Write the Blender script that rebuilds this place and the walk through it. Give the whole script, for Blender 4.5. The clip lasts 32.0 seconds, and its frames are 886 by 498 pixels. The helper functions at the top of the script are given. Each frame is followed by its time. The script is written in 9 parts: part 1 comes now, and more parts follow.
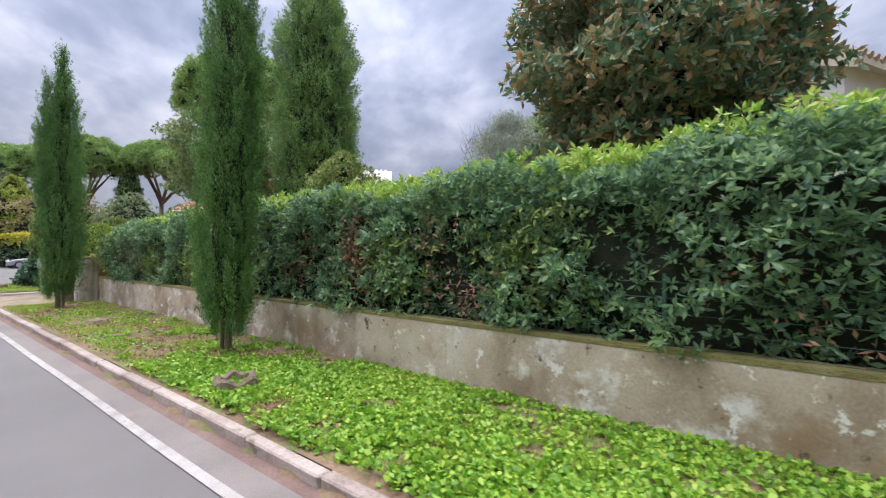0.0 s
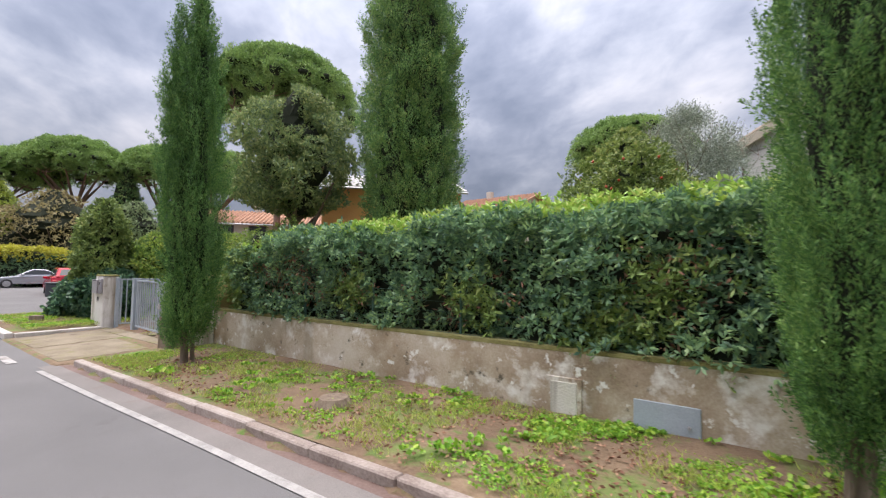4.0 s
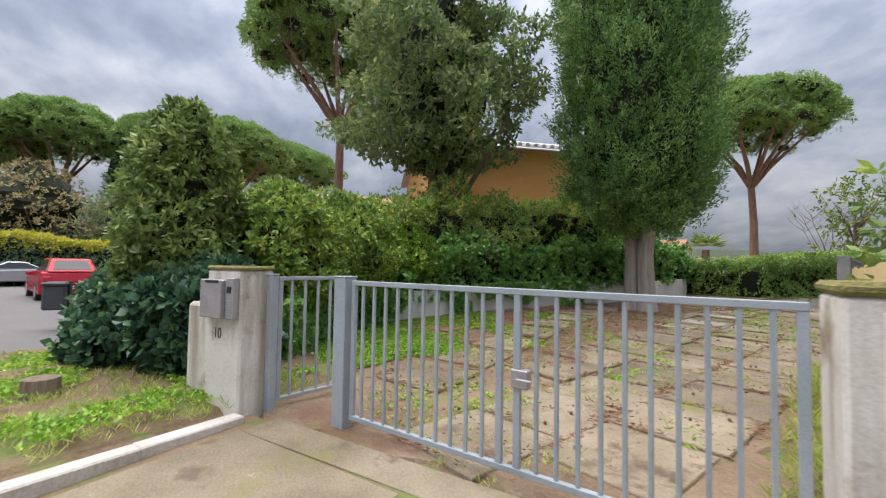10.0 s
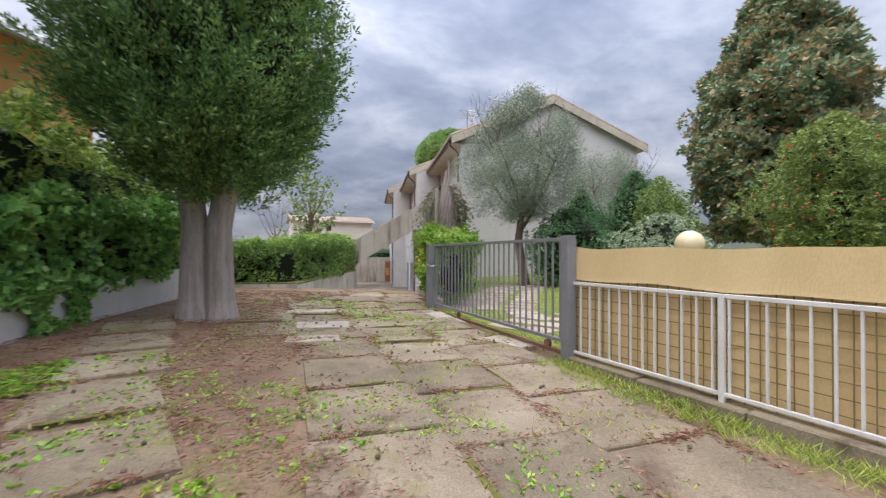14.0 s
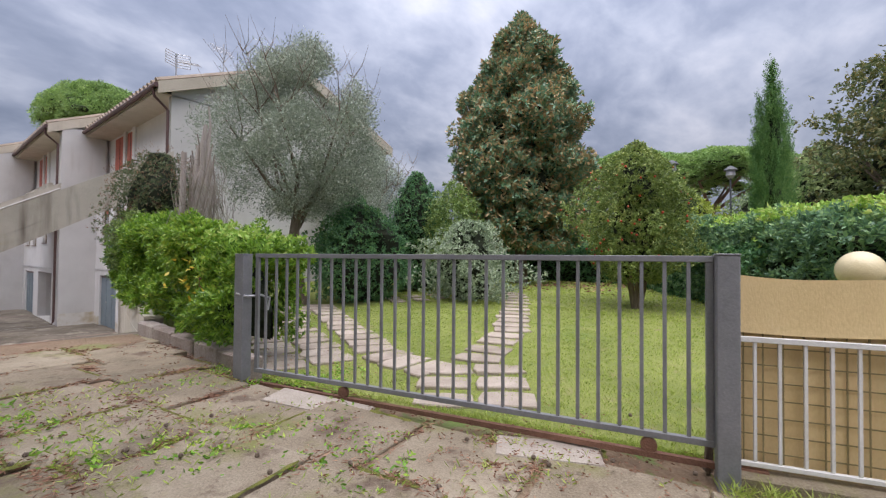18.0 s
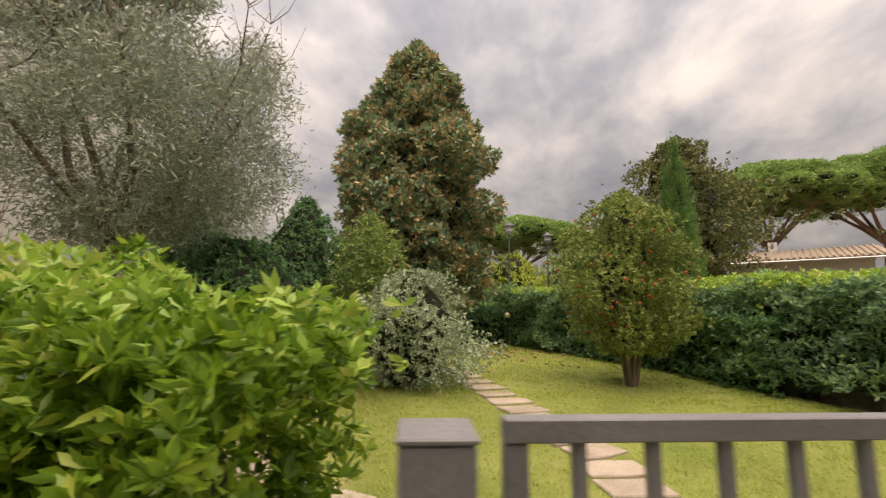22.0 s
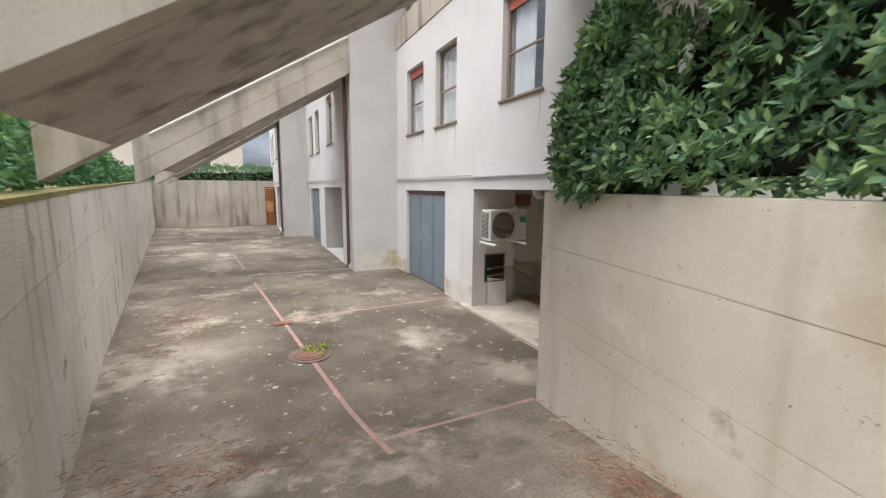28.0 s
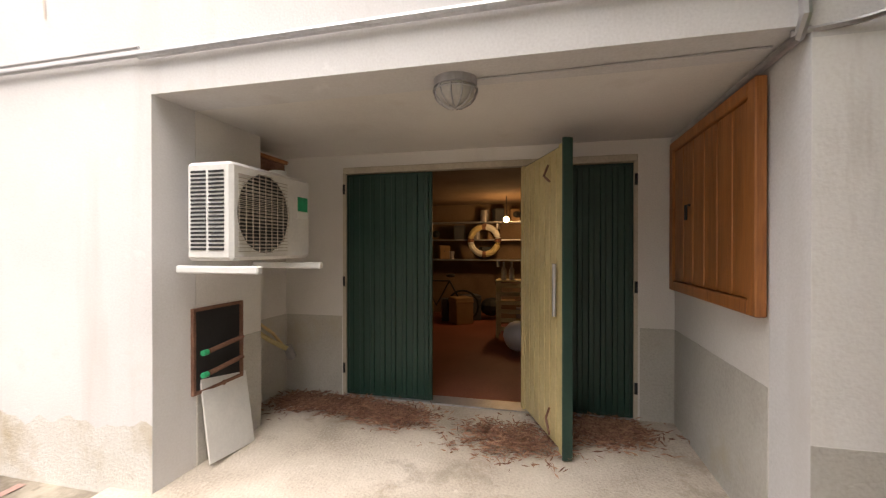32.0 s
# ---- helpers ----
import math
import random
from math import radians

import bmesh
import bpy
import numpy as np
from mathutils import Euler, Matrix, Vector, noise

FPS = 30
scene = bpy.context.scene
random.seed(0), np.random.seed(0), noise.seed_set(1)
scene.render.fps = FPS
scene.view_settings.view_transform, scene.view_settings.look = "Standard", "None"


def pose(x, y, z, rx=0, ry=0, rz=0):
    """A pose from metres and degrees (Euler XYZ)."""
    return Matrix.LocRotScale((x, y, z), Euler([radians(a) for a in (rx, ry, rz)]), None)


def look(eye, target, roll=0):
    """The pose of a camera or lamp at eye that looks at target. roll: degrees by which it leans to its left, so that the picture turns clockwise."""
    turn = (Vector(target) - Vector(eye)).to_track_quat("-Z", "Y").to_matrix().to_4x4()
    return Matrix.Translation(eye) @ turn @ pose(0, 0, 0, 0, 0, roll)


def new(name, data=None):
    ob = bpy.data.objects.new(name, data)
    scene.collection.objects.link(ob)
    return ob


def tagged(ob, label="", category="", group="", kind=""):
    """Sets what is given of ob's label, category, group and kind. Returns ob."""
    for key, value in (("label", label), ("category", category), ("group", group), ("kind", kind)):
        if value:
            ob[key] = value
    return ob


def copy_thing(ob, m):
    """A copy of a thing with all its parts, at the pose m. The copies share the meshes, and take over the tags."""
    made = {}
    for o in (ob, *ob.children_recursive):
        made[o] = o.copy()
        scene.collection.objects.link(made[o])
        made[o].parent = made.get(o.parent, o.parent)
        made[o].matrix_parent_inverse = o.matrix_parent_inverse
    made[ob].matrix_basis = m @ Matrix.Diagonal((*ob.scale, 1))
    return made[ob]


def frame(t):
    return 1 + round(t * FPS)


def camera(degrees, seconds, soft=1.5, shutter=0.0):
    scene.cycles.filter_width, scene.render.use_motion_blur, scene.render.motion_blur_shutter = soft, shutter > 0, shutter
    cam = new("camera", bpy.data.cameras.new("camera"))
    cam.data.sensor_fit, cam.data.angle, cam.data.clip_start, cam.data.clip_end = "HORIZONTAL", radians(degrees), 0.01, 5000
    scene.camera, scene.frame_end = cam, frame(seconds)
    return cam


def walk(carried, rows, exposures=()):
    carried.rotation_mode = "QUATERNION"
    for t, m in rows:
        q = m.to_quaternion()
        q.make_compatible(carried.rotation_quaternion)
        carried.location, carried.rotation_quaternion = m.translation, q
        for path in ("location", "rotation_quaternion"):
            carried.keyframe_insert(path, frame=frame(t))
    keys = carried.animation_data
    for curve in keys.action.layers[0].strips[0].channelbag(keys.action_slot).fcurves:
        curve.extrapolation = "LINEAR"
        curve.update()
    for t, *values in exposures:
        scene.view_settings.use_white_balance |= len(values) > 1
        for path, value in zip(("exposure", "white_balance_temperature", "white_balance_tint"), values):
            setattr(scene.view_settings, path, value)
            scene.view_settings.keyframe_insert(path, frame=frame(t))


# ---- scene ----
# ---- camera ----
cam = camera(93.4, 32.0, soft=1.2, shutter=0.25)
ROWS = [
    (0, -0.179, 1.962, 1.676, 65.96, 0.43, 0.40),
    (0.5, -0.869, 1.294, 1.700, 63.36, 0.70, 0.35),
    (1, -1.595, 0.660, 1.715, 61.96, 1.38, 0.40),
    (1.5, -2.330, 0.079, 1.705, 61.52, 1.98, 0.48),
    (2, -3.105, -0.468, 1.704, 61.36, 2.29, 0.52),
    (2.5, -3.868, -0.955, 1.704, 61.45, 2.56, 0.60),
    (3, -4.693, -1.396, 1.706, 61.79, 2.76, 0.70),
    (3.5, -5.480, -1.864, 1.700, 62.15, 2.95, 0.80),
    (5.5, -8.246, -3.327, 1.764, 65.36, 2.65, 0.80),
    (6, -9.044, -3.691, 1.745, 66.42, 2.79, 0.85),
    (6.5, -9.823, -4.012, 1.724, 67.45, 2.72, 0.75),
    (7, -10.671, -4.300, 1.689, 68.20, 2.50, 0.60),
    (7.5, -11.523, -4.575, 1.650, 68.70, 2.48, 0.60),
    (8, -12.350, -4.785, 1.608, 68.82, 2.46, 0.60),
    (8.5, -13.165, -4.975, 1.583, 68.40, 2.26, 0.65),
    (9, -13.990, -5.150, 1.557, 66.80, 2.28, 0.75),
    (9.5, -14.848, -5.305, 1.532, 64.15, 2.30, 0.85),
    (10, -15.742, -5.405, 1.498, 60.60, 2.36, 0.90),
    (10.5, -16.640, -5.443, 1.440, 56.58, 2.75, 0.80),
    (11, -17.482, -5.378, 1.410, 50.85, 2.60, 0.50),
    (11.5, -18.290, -5.280, 1.398, 43.95, 2.75, 0.10),
    (12, -19.018, -5.060, 1.396, 35.50, 2.55, -0.15),
    (12.5, -19.566, -4.620, 1.405, 25.72, 2.10, -0.30),
    (13, -19.849, -4.007, 1.403, 14.21, 1.35, -0.07),
    (13.5, -20.045, -3.390, 1.441, 2.06, 0.92, 0.09),
    (14, -20.259, -2.777, 1.490, -9.68, 0.65, 0.22),
    (14.5, -20.518, -2.166, 1.546, -20.13, 0.60, 0.28),
    (15, -20.771, -1.569, 1.594, -28.80, 0.63, 0.31),
    (15.5, -20.938, -0.934, 1.614, -35.17, 0.82, 0.28),
    (17.5, -21.351, 1.254, 1.682, -49.60, 1.19, 0.50),
    (18, -21.299, 1.682, 1.671, -52.09, 1.11, 0.55),
    (18.5, -21.205, 2.157, 1.636, -54.84, 1.05, 0.52),
    (19, -21.019, 2.703, 1.646, -58.64, 1.06, 0.54),
    (19.5, -20.739, 3.235, 1.771, -64.48, 1.05, 0.70),
    (20, -20.538, 3.701, 1.899, -70.59, 1.96, 0.82),
    (20.5, -20.331, 4.243, 1.970, -77.30, 3.79, 0.74),
    (21, -20.114, 4.839, 1.989, -82.00, 5.65, 0.65),
    (21.5, -19.933, 5.456, 1.955, -83.14, 7.36, 0.67),
    (22, -19.766, 6.130, 1.890, -80.25, 8.52, 0.73),
    (22.5, -19.696, 6.840, 1.873, -73.85, 8.47, 0.72),
    (23, -19.793, 7.639, 1.903, -62.77, 7.37, 0.66),
    (23.5, -19.942, 8.441, 1.920, -50.23, 5.18, 0.63),
    (24, -20.119, 9.151, 1.843, -40.30, 3.24, 0.70),
    (24.5, -20.188, 9.775, 1.752, -31.90, 0.25, 0.80),
    (25, -20.197, 10.404, 1.694, -25.90, -2.77, 0.71),
    (25.5, -20.157, 11.061, 1.644, -22.13, -5.50, 0.42),
    (26, -20.111, 11.763, 1.560, -20.42, -7.87, 0.31),
    (26.5, -20.064, 12.513, 1.420, -20.40, -9.06, 0.50),
    (28.5, -19.607, 15.536, 0.604, -28.54, -7.63, 0.38),
    (29, -19.441, 16.291, 0.424, -33.25, -6.13, 0.45),
    (29.5, -19.232, 16.946, 0.237, -38.68, -4.12, 0.50),
    (30, -19.010, 17.557, 0.092, -45.75, -2.70, 0.40),
    (30.5, -18.768, 18.130, -0.015, -53.56, -1.39, 0.21),
    (31, -18.501, 18.650, -0.057, -61.92, -0.64, 0.10),
    (31.5, -18.223, 19.094, -0.068, -70.14, -0.30, 0.03),
    (32, -17.880, 19.439, -0.078, -76.58, -0.27, -0.03),
]
EXPOSE = [(0.0, 1.74, 6500, 17), (3.5, 1.7, 6700, 16), (6.0, 1.52, 7000, 15), (9.0, 1.62, 7000, 13), (10.0, 1.6, 6800, 12), (13.0, 1.85, 7100, 14), (14.0, 1.68, 6500, 14), (15.5, 1.55, 6500, 15), (20.5, 1.48, 6500, 19), (21.2, 1.48, 6900, 20), (22.2, 1.45, 9400, 18), (23.2, 1.68, 8800, 17), (24.4, 1.95, 6700, 12), (26.5, 2.05, 6700, 11), (28.5, 2.15, 6800, 11), (30.5, 2.38, 6900, 13), (32.0, 2.8, 7400, 14)]
walk(cam, [(t, pose(x, y, z, 90 + pitch, 0, yaw) @ pose(0, 0, 0, 0, 0, roll)) for t, x, y, z, yaw, pitch, roll in ROWS], EXPOSE)

# ---- world and light: a bright overcast day ----
SUN_UP, SUN_TURN = radians(76), radians(238)
world = bpy.data.worlds.new("overcast")
scene.world = world
world.use_nodes = True
wn, wl = world.node_tree.nodes, world.node_tree.links
wn.clear()


def wnode(kind, **values):
    n = wn.new(kind)
    for k, v in values.items():
        n.inputs[k].default_value = v
    return n


w_out, w_bg = wn.new("ShaderNodeOutputWorld"), wn.new("ShaderNodeBackground")
w_sky = wn.new("ShaderNodeTexSky")
w_sky.sky_type, w_sky.sun_disc, w_sky.sun_elevation, w_sky.sun_rotation = "NISHITA", False, SUN_UP, SUN_TURN
w_co = wn.new("ShaderNodeTexCoord")
w_sep = wn.new("ShaderNodeSeparateXYZ")
w_max = wn.new("ShaderNodeMath"); w_max.operation = "MAXIMUM"; w_max.inputs[1].default_value = 0.0
w_add = wn.new("ShaderNodeMath"); w_add.operation = "ADD"; w_add.inputs[1].default_value = 0.4
w_div = wn.new("ShaderNodeVectorMath"); w_div.operation = "DIVIDE"
w_comb = wn.new("ShaderNodeCombineXYZ")
w_map = wn.new("ShaderNodeMapping"); w_map.inputs["Scale"].default_value = (1.0, 1.35, 1.6); w_map.inputs["Rotation"].default_value = (0, 0, 0.7); w_map.inputs["Location"].default_value = (1.3, 0.4, 0.0)
w_big = wnode("ShaderNodeTexNoise", Scale=1.5, Detail=5.0, Roughness=0.5, Distortion=0.25)
w_fine = wnode("ShaderNodeTexNoise", Scale=5.5, Detail=7.0, Roughness=0.55, Distortion=0.2)
w_sum = wn.new("ShaderNodeMix"); w_sum.data_type = "FLOAT"; w_sum.inputs[0].default_value = 0.34
w_ramp = wn.new("ShaderNodeValToRGB")
e = w_ramp.color_ramp.elements
e[0].position, e[0].color = 0.36, (1.05, 1.25, 1.68, 1)
e[1].position, e[1].color = 0.66, (3.3, 3.45, 3.8, 1)
m1 = e.new(0.46); m1.color = (1.5, 1.72, 2.2, 1)
m2 = e.new(0.54); m2.color = (2.15, 2.38, 2.85, 1)
w_mix = wn.new("ShaderNodeMix"); w_mix.data_type = "RGBA"; w_mix.inputs[0].default_value = 0.93
# an overcast sky is brightest overhead
w_zen = wn.new("ShaderNodeMath"); w_zen.operation = "MULTIPLY_ADD"; w_zen.inputs[1].default_value, w_zen.inputs[2].default_value = 0.155, 0.033
for a, b in ((w_co.outputs["Generated"], w_sep.inputs[0]), (w_sep.outputs["Z"], w_max.inputs[0]), (w_max.outputs[0], w_add.inputs[0]),
             (w_add.outputs[0], w_comb.inputs[0]), (w_add.outputs[0], w_comb.inputs[1]), (w_add.outputs[0], w_comb.inputs[2]),
             (w_co.outputs["Generated"], w_div.inputs[0]), (w_comb.outputs[0], w_div.inputs[1]), (w_div.outputs[0], w_map.inputs[0]),
             (w_map.outputs[0], w_big.inputs["Vector"]), (w_map.outputs[0], w_fine.inputs["Vector"]),
             (w_big.outputs[0], w_sum.inputs[2]), (w_fine.outputs[0], w_sum.inputs[3]), (w_sum.outputs[0], w_ramp.inputs[0]),
             (w_sky.outputs[0], w_mix.inputs[6]), (w_ramp.outputs[0], w_mix.inputs[7]), (w_mix.outputs[2], w_bg.inputs[0]), (w_max.outputs[0], w_zen.inputs[0]), (w_zen.outputs[0], w_bg.inputs[1]), (w_bg.outputs[0], w_out.inputs[0])):
    wl.new(a, b)
sun = new("sun", bpy.data.lights.new("sun", "SUN"))
sun.data.energy, sun.data.angle, sun.data.color = 1.65, radians(80), (1.0, 0.975, 0.94)
sun.matrix_world = look((0, 0, 60), (-60 * math.sin(SUN_TURN) / math.tan(SUN_UP), -60 * math.cos(SUN_TURN) / math.tan(SUN_UP), 0))

# ---- materials ----
MATS = {}


def nodes_of(name, rough=0.8, metal=0.0):
    m = bpy.data.materials.new(name)
    m.use_nodes = True
    n, l = m.node_tree.nodes, m.node_tree.links
    b = n["Principled BSDF"]
    b.inputs["Roughness"].default_value, b.inputs["Metallic"].default_value = rough, metal
    return m, n, l, b


def ramp_of(n, stops):
    r = n.new("ShaderNodeValToRGB")
    el = r.color_ramp.elements
    el[0].position, el[0].color = stops[0][0], (*stops[0][1], 1)
    el[1].position, el[1].color = stops[-1][0], (*stops[-1][1], 1)
    for p, c in stops[1:-1]:
        el.new(p).color = (*c, 1)
    return r


def surface(name, stops, scale=1.5, fine=30.0, rough=0.8, bump=0.3, metal=0.0, spots=None, spot_scale=4.0, spot_at=0.6, streak=None, vary=0.0, stretch=(1, 1, 1), fine_mix=0.35, bump_fine=None):
    """A weathered surface: broad and fine noise through a ramp, spots of a second colour, upright streaks, relief."""
    m, n, l, b = nodes_of(name, rough, metal)
    geo, mp = n.new("ShaderNodeNewGeometry"), n.new("ShaderNodeMapping")
    mp.inputs["Scale"].default_value = stretch
    l.new(geo.outputs["Position"], mp.inputs[0])
    a, f = n.new("ShaderNodeTexNoise"), n.new("ShaderNodeTexNoise")
    a.inputs["Scale"].default_value, a.inputs["Detail"].default_value, a.inputs["Roughness"].default_value = scale, 6, 0.6
    f.inputs["Scale"].default_value, f.inputs["Detail"].default_value = fine, 4
    mx = n.new("ShaderNodeMix"); mx.data_type = "FLOAT"; mx.inputs[0].default_value = fine_mix
    for t in (a, f):
        l.new(mp.outputs[0], t.inputs["Vector"])
    l.new(a.outputs[0], mx.inputs[2]); l.new(f.outputs[0], mx.inputs[3])
    value = mx.outputs[0]
    if vary:
        info, ad = n.new("ShaderNodeObjectInfo"), n.new("ShaderNodeMath")
        ad.operation = "MULTIPLY_ADD"; ad.inputs[1].default_value = vary
        sub = n.new("ShaderNodeMath"); sub.operation = "SUBTRACT"; sub.inputs[1].default_value = vary / 2
        l.new(info.outputs["Random"], ad.inputs[0]); l.new(value, ad.inputs[2]); l.new(ad.outputs[0], sub.inputs[0])
        value = sub.outputs[0]
    r = ramp_of(n, stops)
    l.new(value, r.inputs[0])
    colour = r.outputs[0]
    for sp in ([] if spots is None else spots if isinstance(spots, list) else [(spots, spot_scale, spot_at, 0.08)]):
        col, sc, at, soft = sp
        s = n.new("ShaderNodeTexNoise"); s.inputs["Scale"].default_value, s.inputs["Detail"].default_value, s.inputs["Roughness"].default_value = sc, 7, 0.65
        l.new(mp.outputs[0], s.inputs["Vector"])
        rr = ramp_of(n, [(at, (0, 0, 0)), (min(1, at + soft), (1, 1, 1))])
        c = n.new("ShaderNodeMix"); c.data_type = "RGBA"; c.inputs[7].default_value = (*col, 1)
        l.new(s.outputs[0], rr.inputs[0]); l.new(rr.outputs[0], c.inputs[0]); l.new(colour, c.inputs[6])
        colour = c.outputs[2]
    if streak:
        col, sc, at = streak
        m2_ = n.new("ShaderNodeMapping"); m2_.inputs["Scale"].default_value = (sc, sc, sc * 0.12)
        s = n.new("ShaderNodeTexNoise"); s.inputs["Scale"].default_value, s.inputs["Detail"].default_value = 1.0, 5
        l.new(geo.outputs["Position"], m2_.inputs[0]); l.new(m2_.outputs[0], s.inputs["Vector"])
        rr = ramp_of(n, [(at, (0, 0, 0)), (min(1, at + 0.25), (1, 1, 1))])
        c = n.new("ShaderNodeMix"); c.data_type = "RGBA"; c.inputs[7].default_value = (*col, 1)
        l.new(s.outputs[0], rr.inputs[0]); l.new(rr.outputs[0], c.inputs[0]); l.new(colour, c.inputs[6])
        colour = c.outputs[2]
    l.new(colour, b.inputs["Base Color"])
    if bump:
        bp = n.new("ShaderNodeBump"); bp.inputs["Strength"].default_value, bp.inputs["Distance"].default_value = bump, 0.02
        l.new(f.outputs[0] if bump_fine is None else mx.outputs[0], bp.inputs["Height"]); l.new(bp.outputs[0], b.inputs["Normal"])
    MATS[name] = m
    return m


def leafy(name, stops, rough=0.5, clear=0.25, patch=1.2, gain=2.7):
    """Foliage: each leaf its own tint, broad patches of lighter growth, a little light through the leaf."""
    m, n, l, b = nodes_of(name, rough)
    geo, big = n.new("ShaderNodeNewGeometry"), n.new("ShaderNodeTexNoise")
    big.inputs["Scale"].default_value, big.inputs["Detail"].default_value = patch, 3
    mx = n.new("ShaderNodeMix"); mx.data_type = "FLOAT"; mx.inputs[0].default_value = 0.45
    l.new(geo.outputs["Position"], big.inputs["Vector"]); l.new(geo.outputs["Random Per Island"], mx.inputs[2]); l.new(big.outputs[0], mx.inputs[3])
    r = ramp_of(n, [(p, tuple(min(0.6, gain * v) for v in c)) for p, c in stops])
    l.new(mx.outputs[0], r.inputs[0]); l.new(r.outputs[0], b.inputs["Base Color"])
    tr, ms, out = n.new("ShaderNodeBsdfTranslucent"), n.new("ShaderNodeMixShader"), n["Material Output"]
    ms.inputs[0].default_value = clear
    l.new(r.outputs[0], tr.inputs[0]); l.new(b.outputs[0], ms.inputs[1]); l.new(tr.outputs[0], ms.inputs[2]); l.new(ms.outputs[0], out.inputs[0])
    MATS[name] = m
    return m


def plain(name, col, rough=0.5, metal=0.0, dirt=0.25, scale=6.0, bump=0.1):
    d = tuple(c * (1 - dirt) for c in col)
    u = tuple(min(1, c * (1 + dirt * 0.4)) for c in col)
    return surface(name, [(0.3, d), (0.55, col), (0.75, u)], scale, scale * 9, rough, bump, metal)


STAINED = surface("stained_white_render", [(0.3, (0.58, 0.55, 0.5)), (0.5, (0.67, 0.645, 0.61)), (0.7, (0.73, 0.715, 0.7))], 1.4, 60, 0.9, 0.3, spots=[((0.46, 0.38, 0.26), 1.6, 0.48, 0.2), ((0.42, 0.38, 0.33), 5, 0.64, 0.15)])
ASPHALT = surface("asphalt", [(0.3, (0.13, 0.126, 0.125)), (0.55, (0.175, 0.169, 0.168)), (0.75, (0.22, 0.212, 0.208))], 0.5, 160, 0.85, 0.5, fine_mix=0.5,
                  spots=[((0.11, 0.1, 0.1), 0.8, 0.62, 0.12), ((0.3, 0.28, 0.25), 2.2, 0.7, 0.1)])
ROADPAINT = surface("road_paint", [(0.3, (0.27, 0.25, 0.24)), (0.5, (0.46, 0.44, 0.42)), (0.7, (0.62, 0.6, 0.57))], 3, 60, 0.8, 0.3, spots=[((0.2, 0.19, 0.185), 7, 0.5, 0.1), ((0.22, 0.19, 0.17), 1.5, 0.5, 0.2)])
FADED = surface("faded_paint", [(0.32, (0.25, 0.24, 0.23)), (0.5, (0.38, 0.36, 0.345)), (0.7, (0.5, 0.48, 0.46))], 4, 60, 0.85, 0.3, spots=[((0.2, 0.19, 0.185), 6, 0.6, 0.1)])
ROADSIDE = surface("roadside_concrete", [(0.3, (0.155, 0.142, 0.134)), (0.5, (0.21, 0.19, 0.178)), (0.72, (0.26, 0.235, 0.22))], 1.2, 70, 0.9, 0.4, spots=[((0.2, 0.15, 0.13), 2.0, 0.58, 0.15)])
GUTTER = surface("gutter_dirt", [(0.3, (0.12, 0.075, 0.062)), (0.55, (0.2, 0.135, 0.115)), (0.75, (0.28, 0.21, 0.185))], 1.2, 40, 0.95, 0.5)
WHITEKERB = surface("white_kerb_stone", [(0.3, (0.4, 0.36, 0.32)), (0.5, (0.58, 0.54, 0.5)), (0.72, (0.7, 0.67, 0.63))], 2.5, 40, 0.9, 0.4, vary=0.1, spots=[((0.25, 0.21, 0.16), 5, 0.62, 0.1)])
APRON = surface("apron_concrete", [(0.32, (0.13, 0.105, 0.068)), (0.5, (0.235, 0.192, 0.132)), (0.68, (0.34, 0.285, 0.21))], 1.1, 60, 0.95, 0.4, spots=[((0.2, 0.19, 0.06), 1.2, 0.56, 0.14), ((0.15, 0.11, 0.08), 2.5, 0.58, 0.1), ((0.46, 0.41, 0.34), 7, 0.68, 0.05)])
KERB = surface("kerb_stone", [(0.3, (0.22, 0.17, 0.145)), (0.5, (0.36, 0.3, 0.265)), (0.72, (0.52, 0.46, 0.42))], 2.5, 40, 0.9, 0.5, vary=0.15,
               spots=[((0.2, 0.16, 0.12), 5, 0.6, 0.1)])
SOIL = surface("soil", [(0.3, (0.11, 0.07, 0.045)), (0.5, (0.2, 0.135, 0.085)), (0.7, (0.29, 0.21, 0.135))], 1.3, 28, 1.0, 0.9,
               spots=[((0.14, 0.2, 0.05), 1.1, 0.52, 0.12), ((0.11, 0.17, 0.04), 4.0, 0.55, 0.1)])
DRIVE_SOIL = surface("drive_soil", [(0.3, (0.13, 0.083, 0.053)), (0.5, (0.24, 0.168, 0.112)), (0.7, (0.34, 0.26, 0.18))], 1.1, 35, 1.0, 0.9,
                     spots=[((0.17, 0.21, 0.05), 0.9, 0.55, 0.14), ((0.16, 0.08, 0.055), 0.6, 0.57, 0.15)])
LAWN = surface("lawn", [(0.3, (0.11, 0.13, 0.03)), (0.5, (0.2, 0.235, 0.055)), (0.7, (0.3, 0.31, 0.1))], 0.7, 40, 1.0, 0.8, spots=[((0.28, 0.24, 0.12), 2.5, 0.58, 0.15), ((0.12, 0.17, 0.035), 1.1, 0.55, 0.15), ((0.16, 0.12, 0.06), 7, 0.66, 0.08)], fine_mix=0.45)
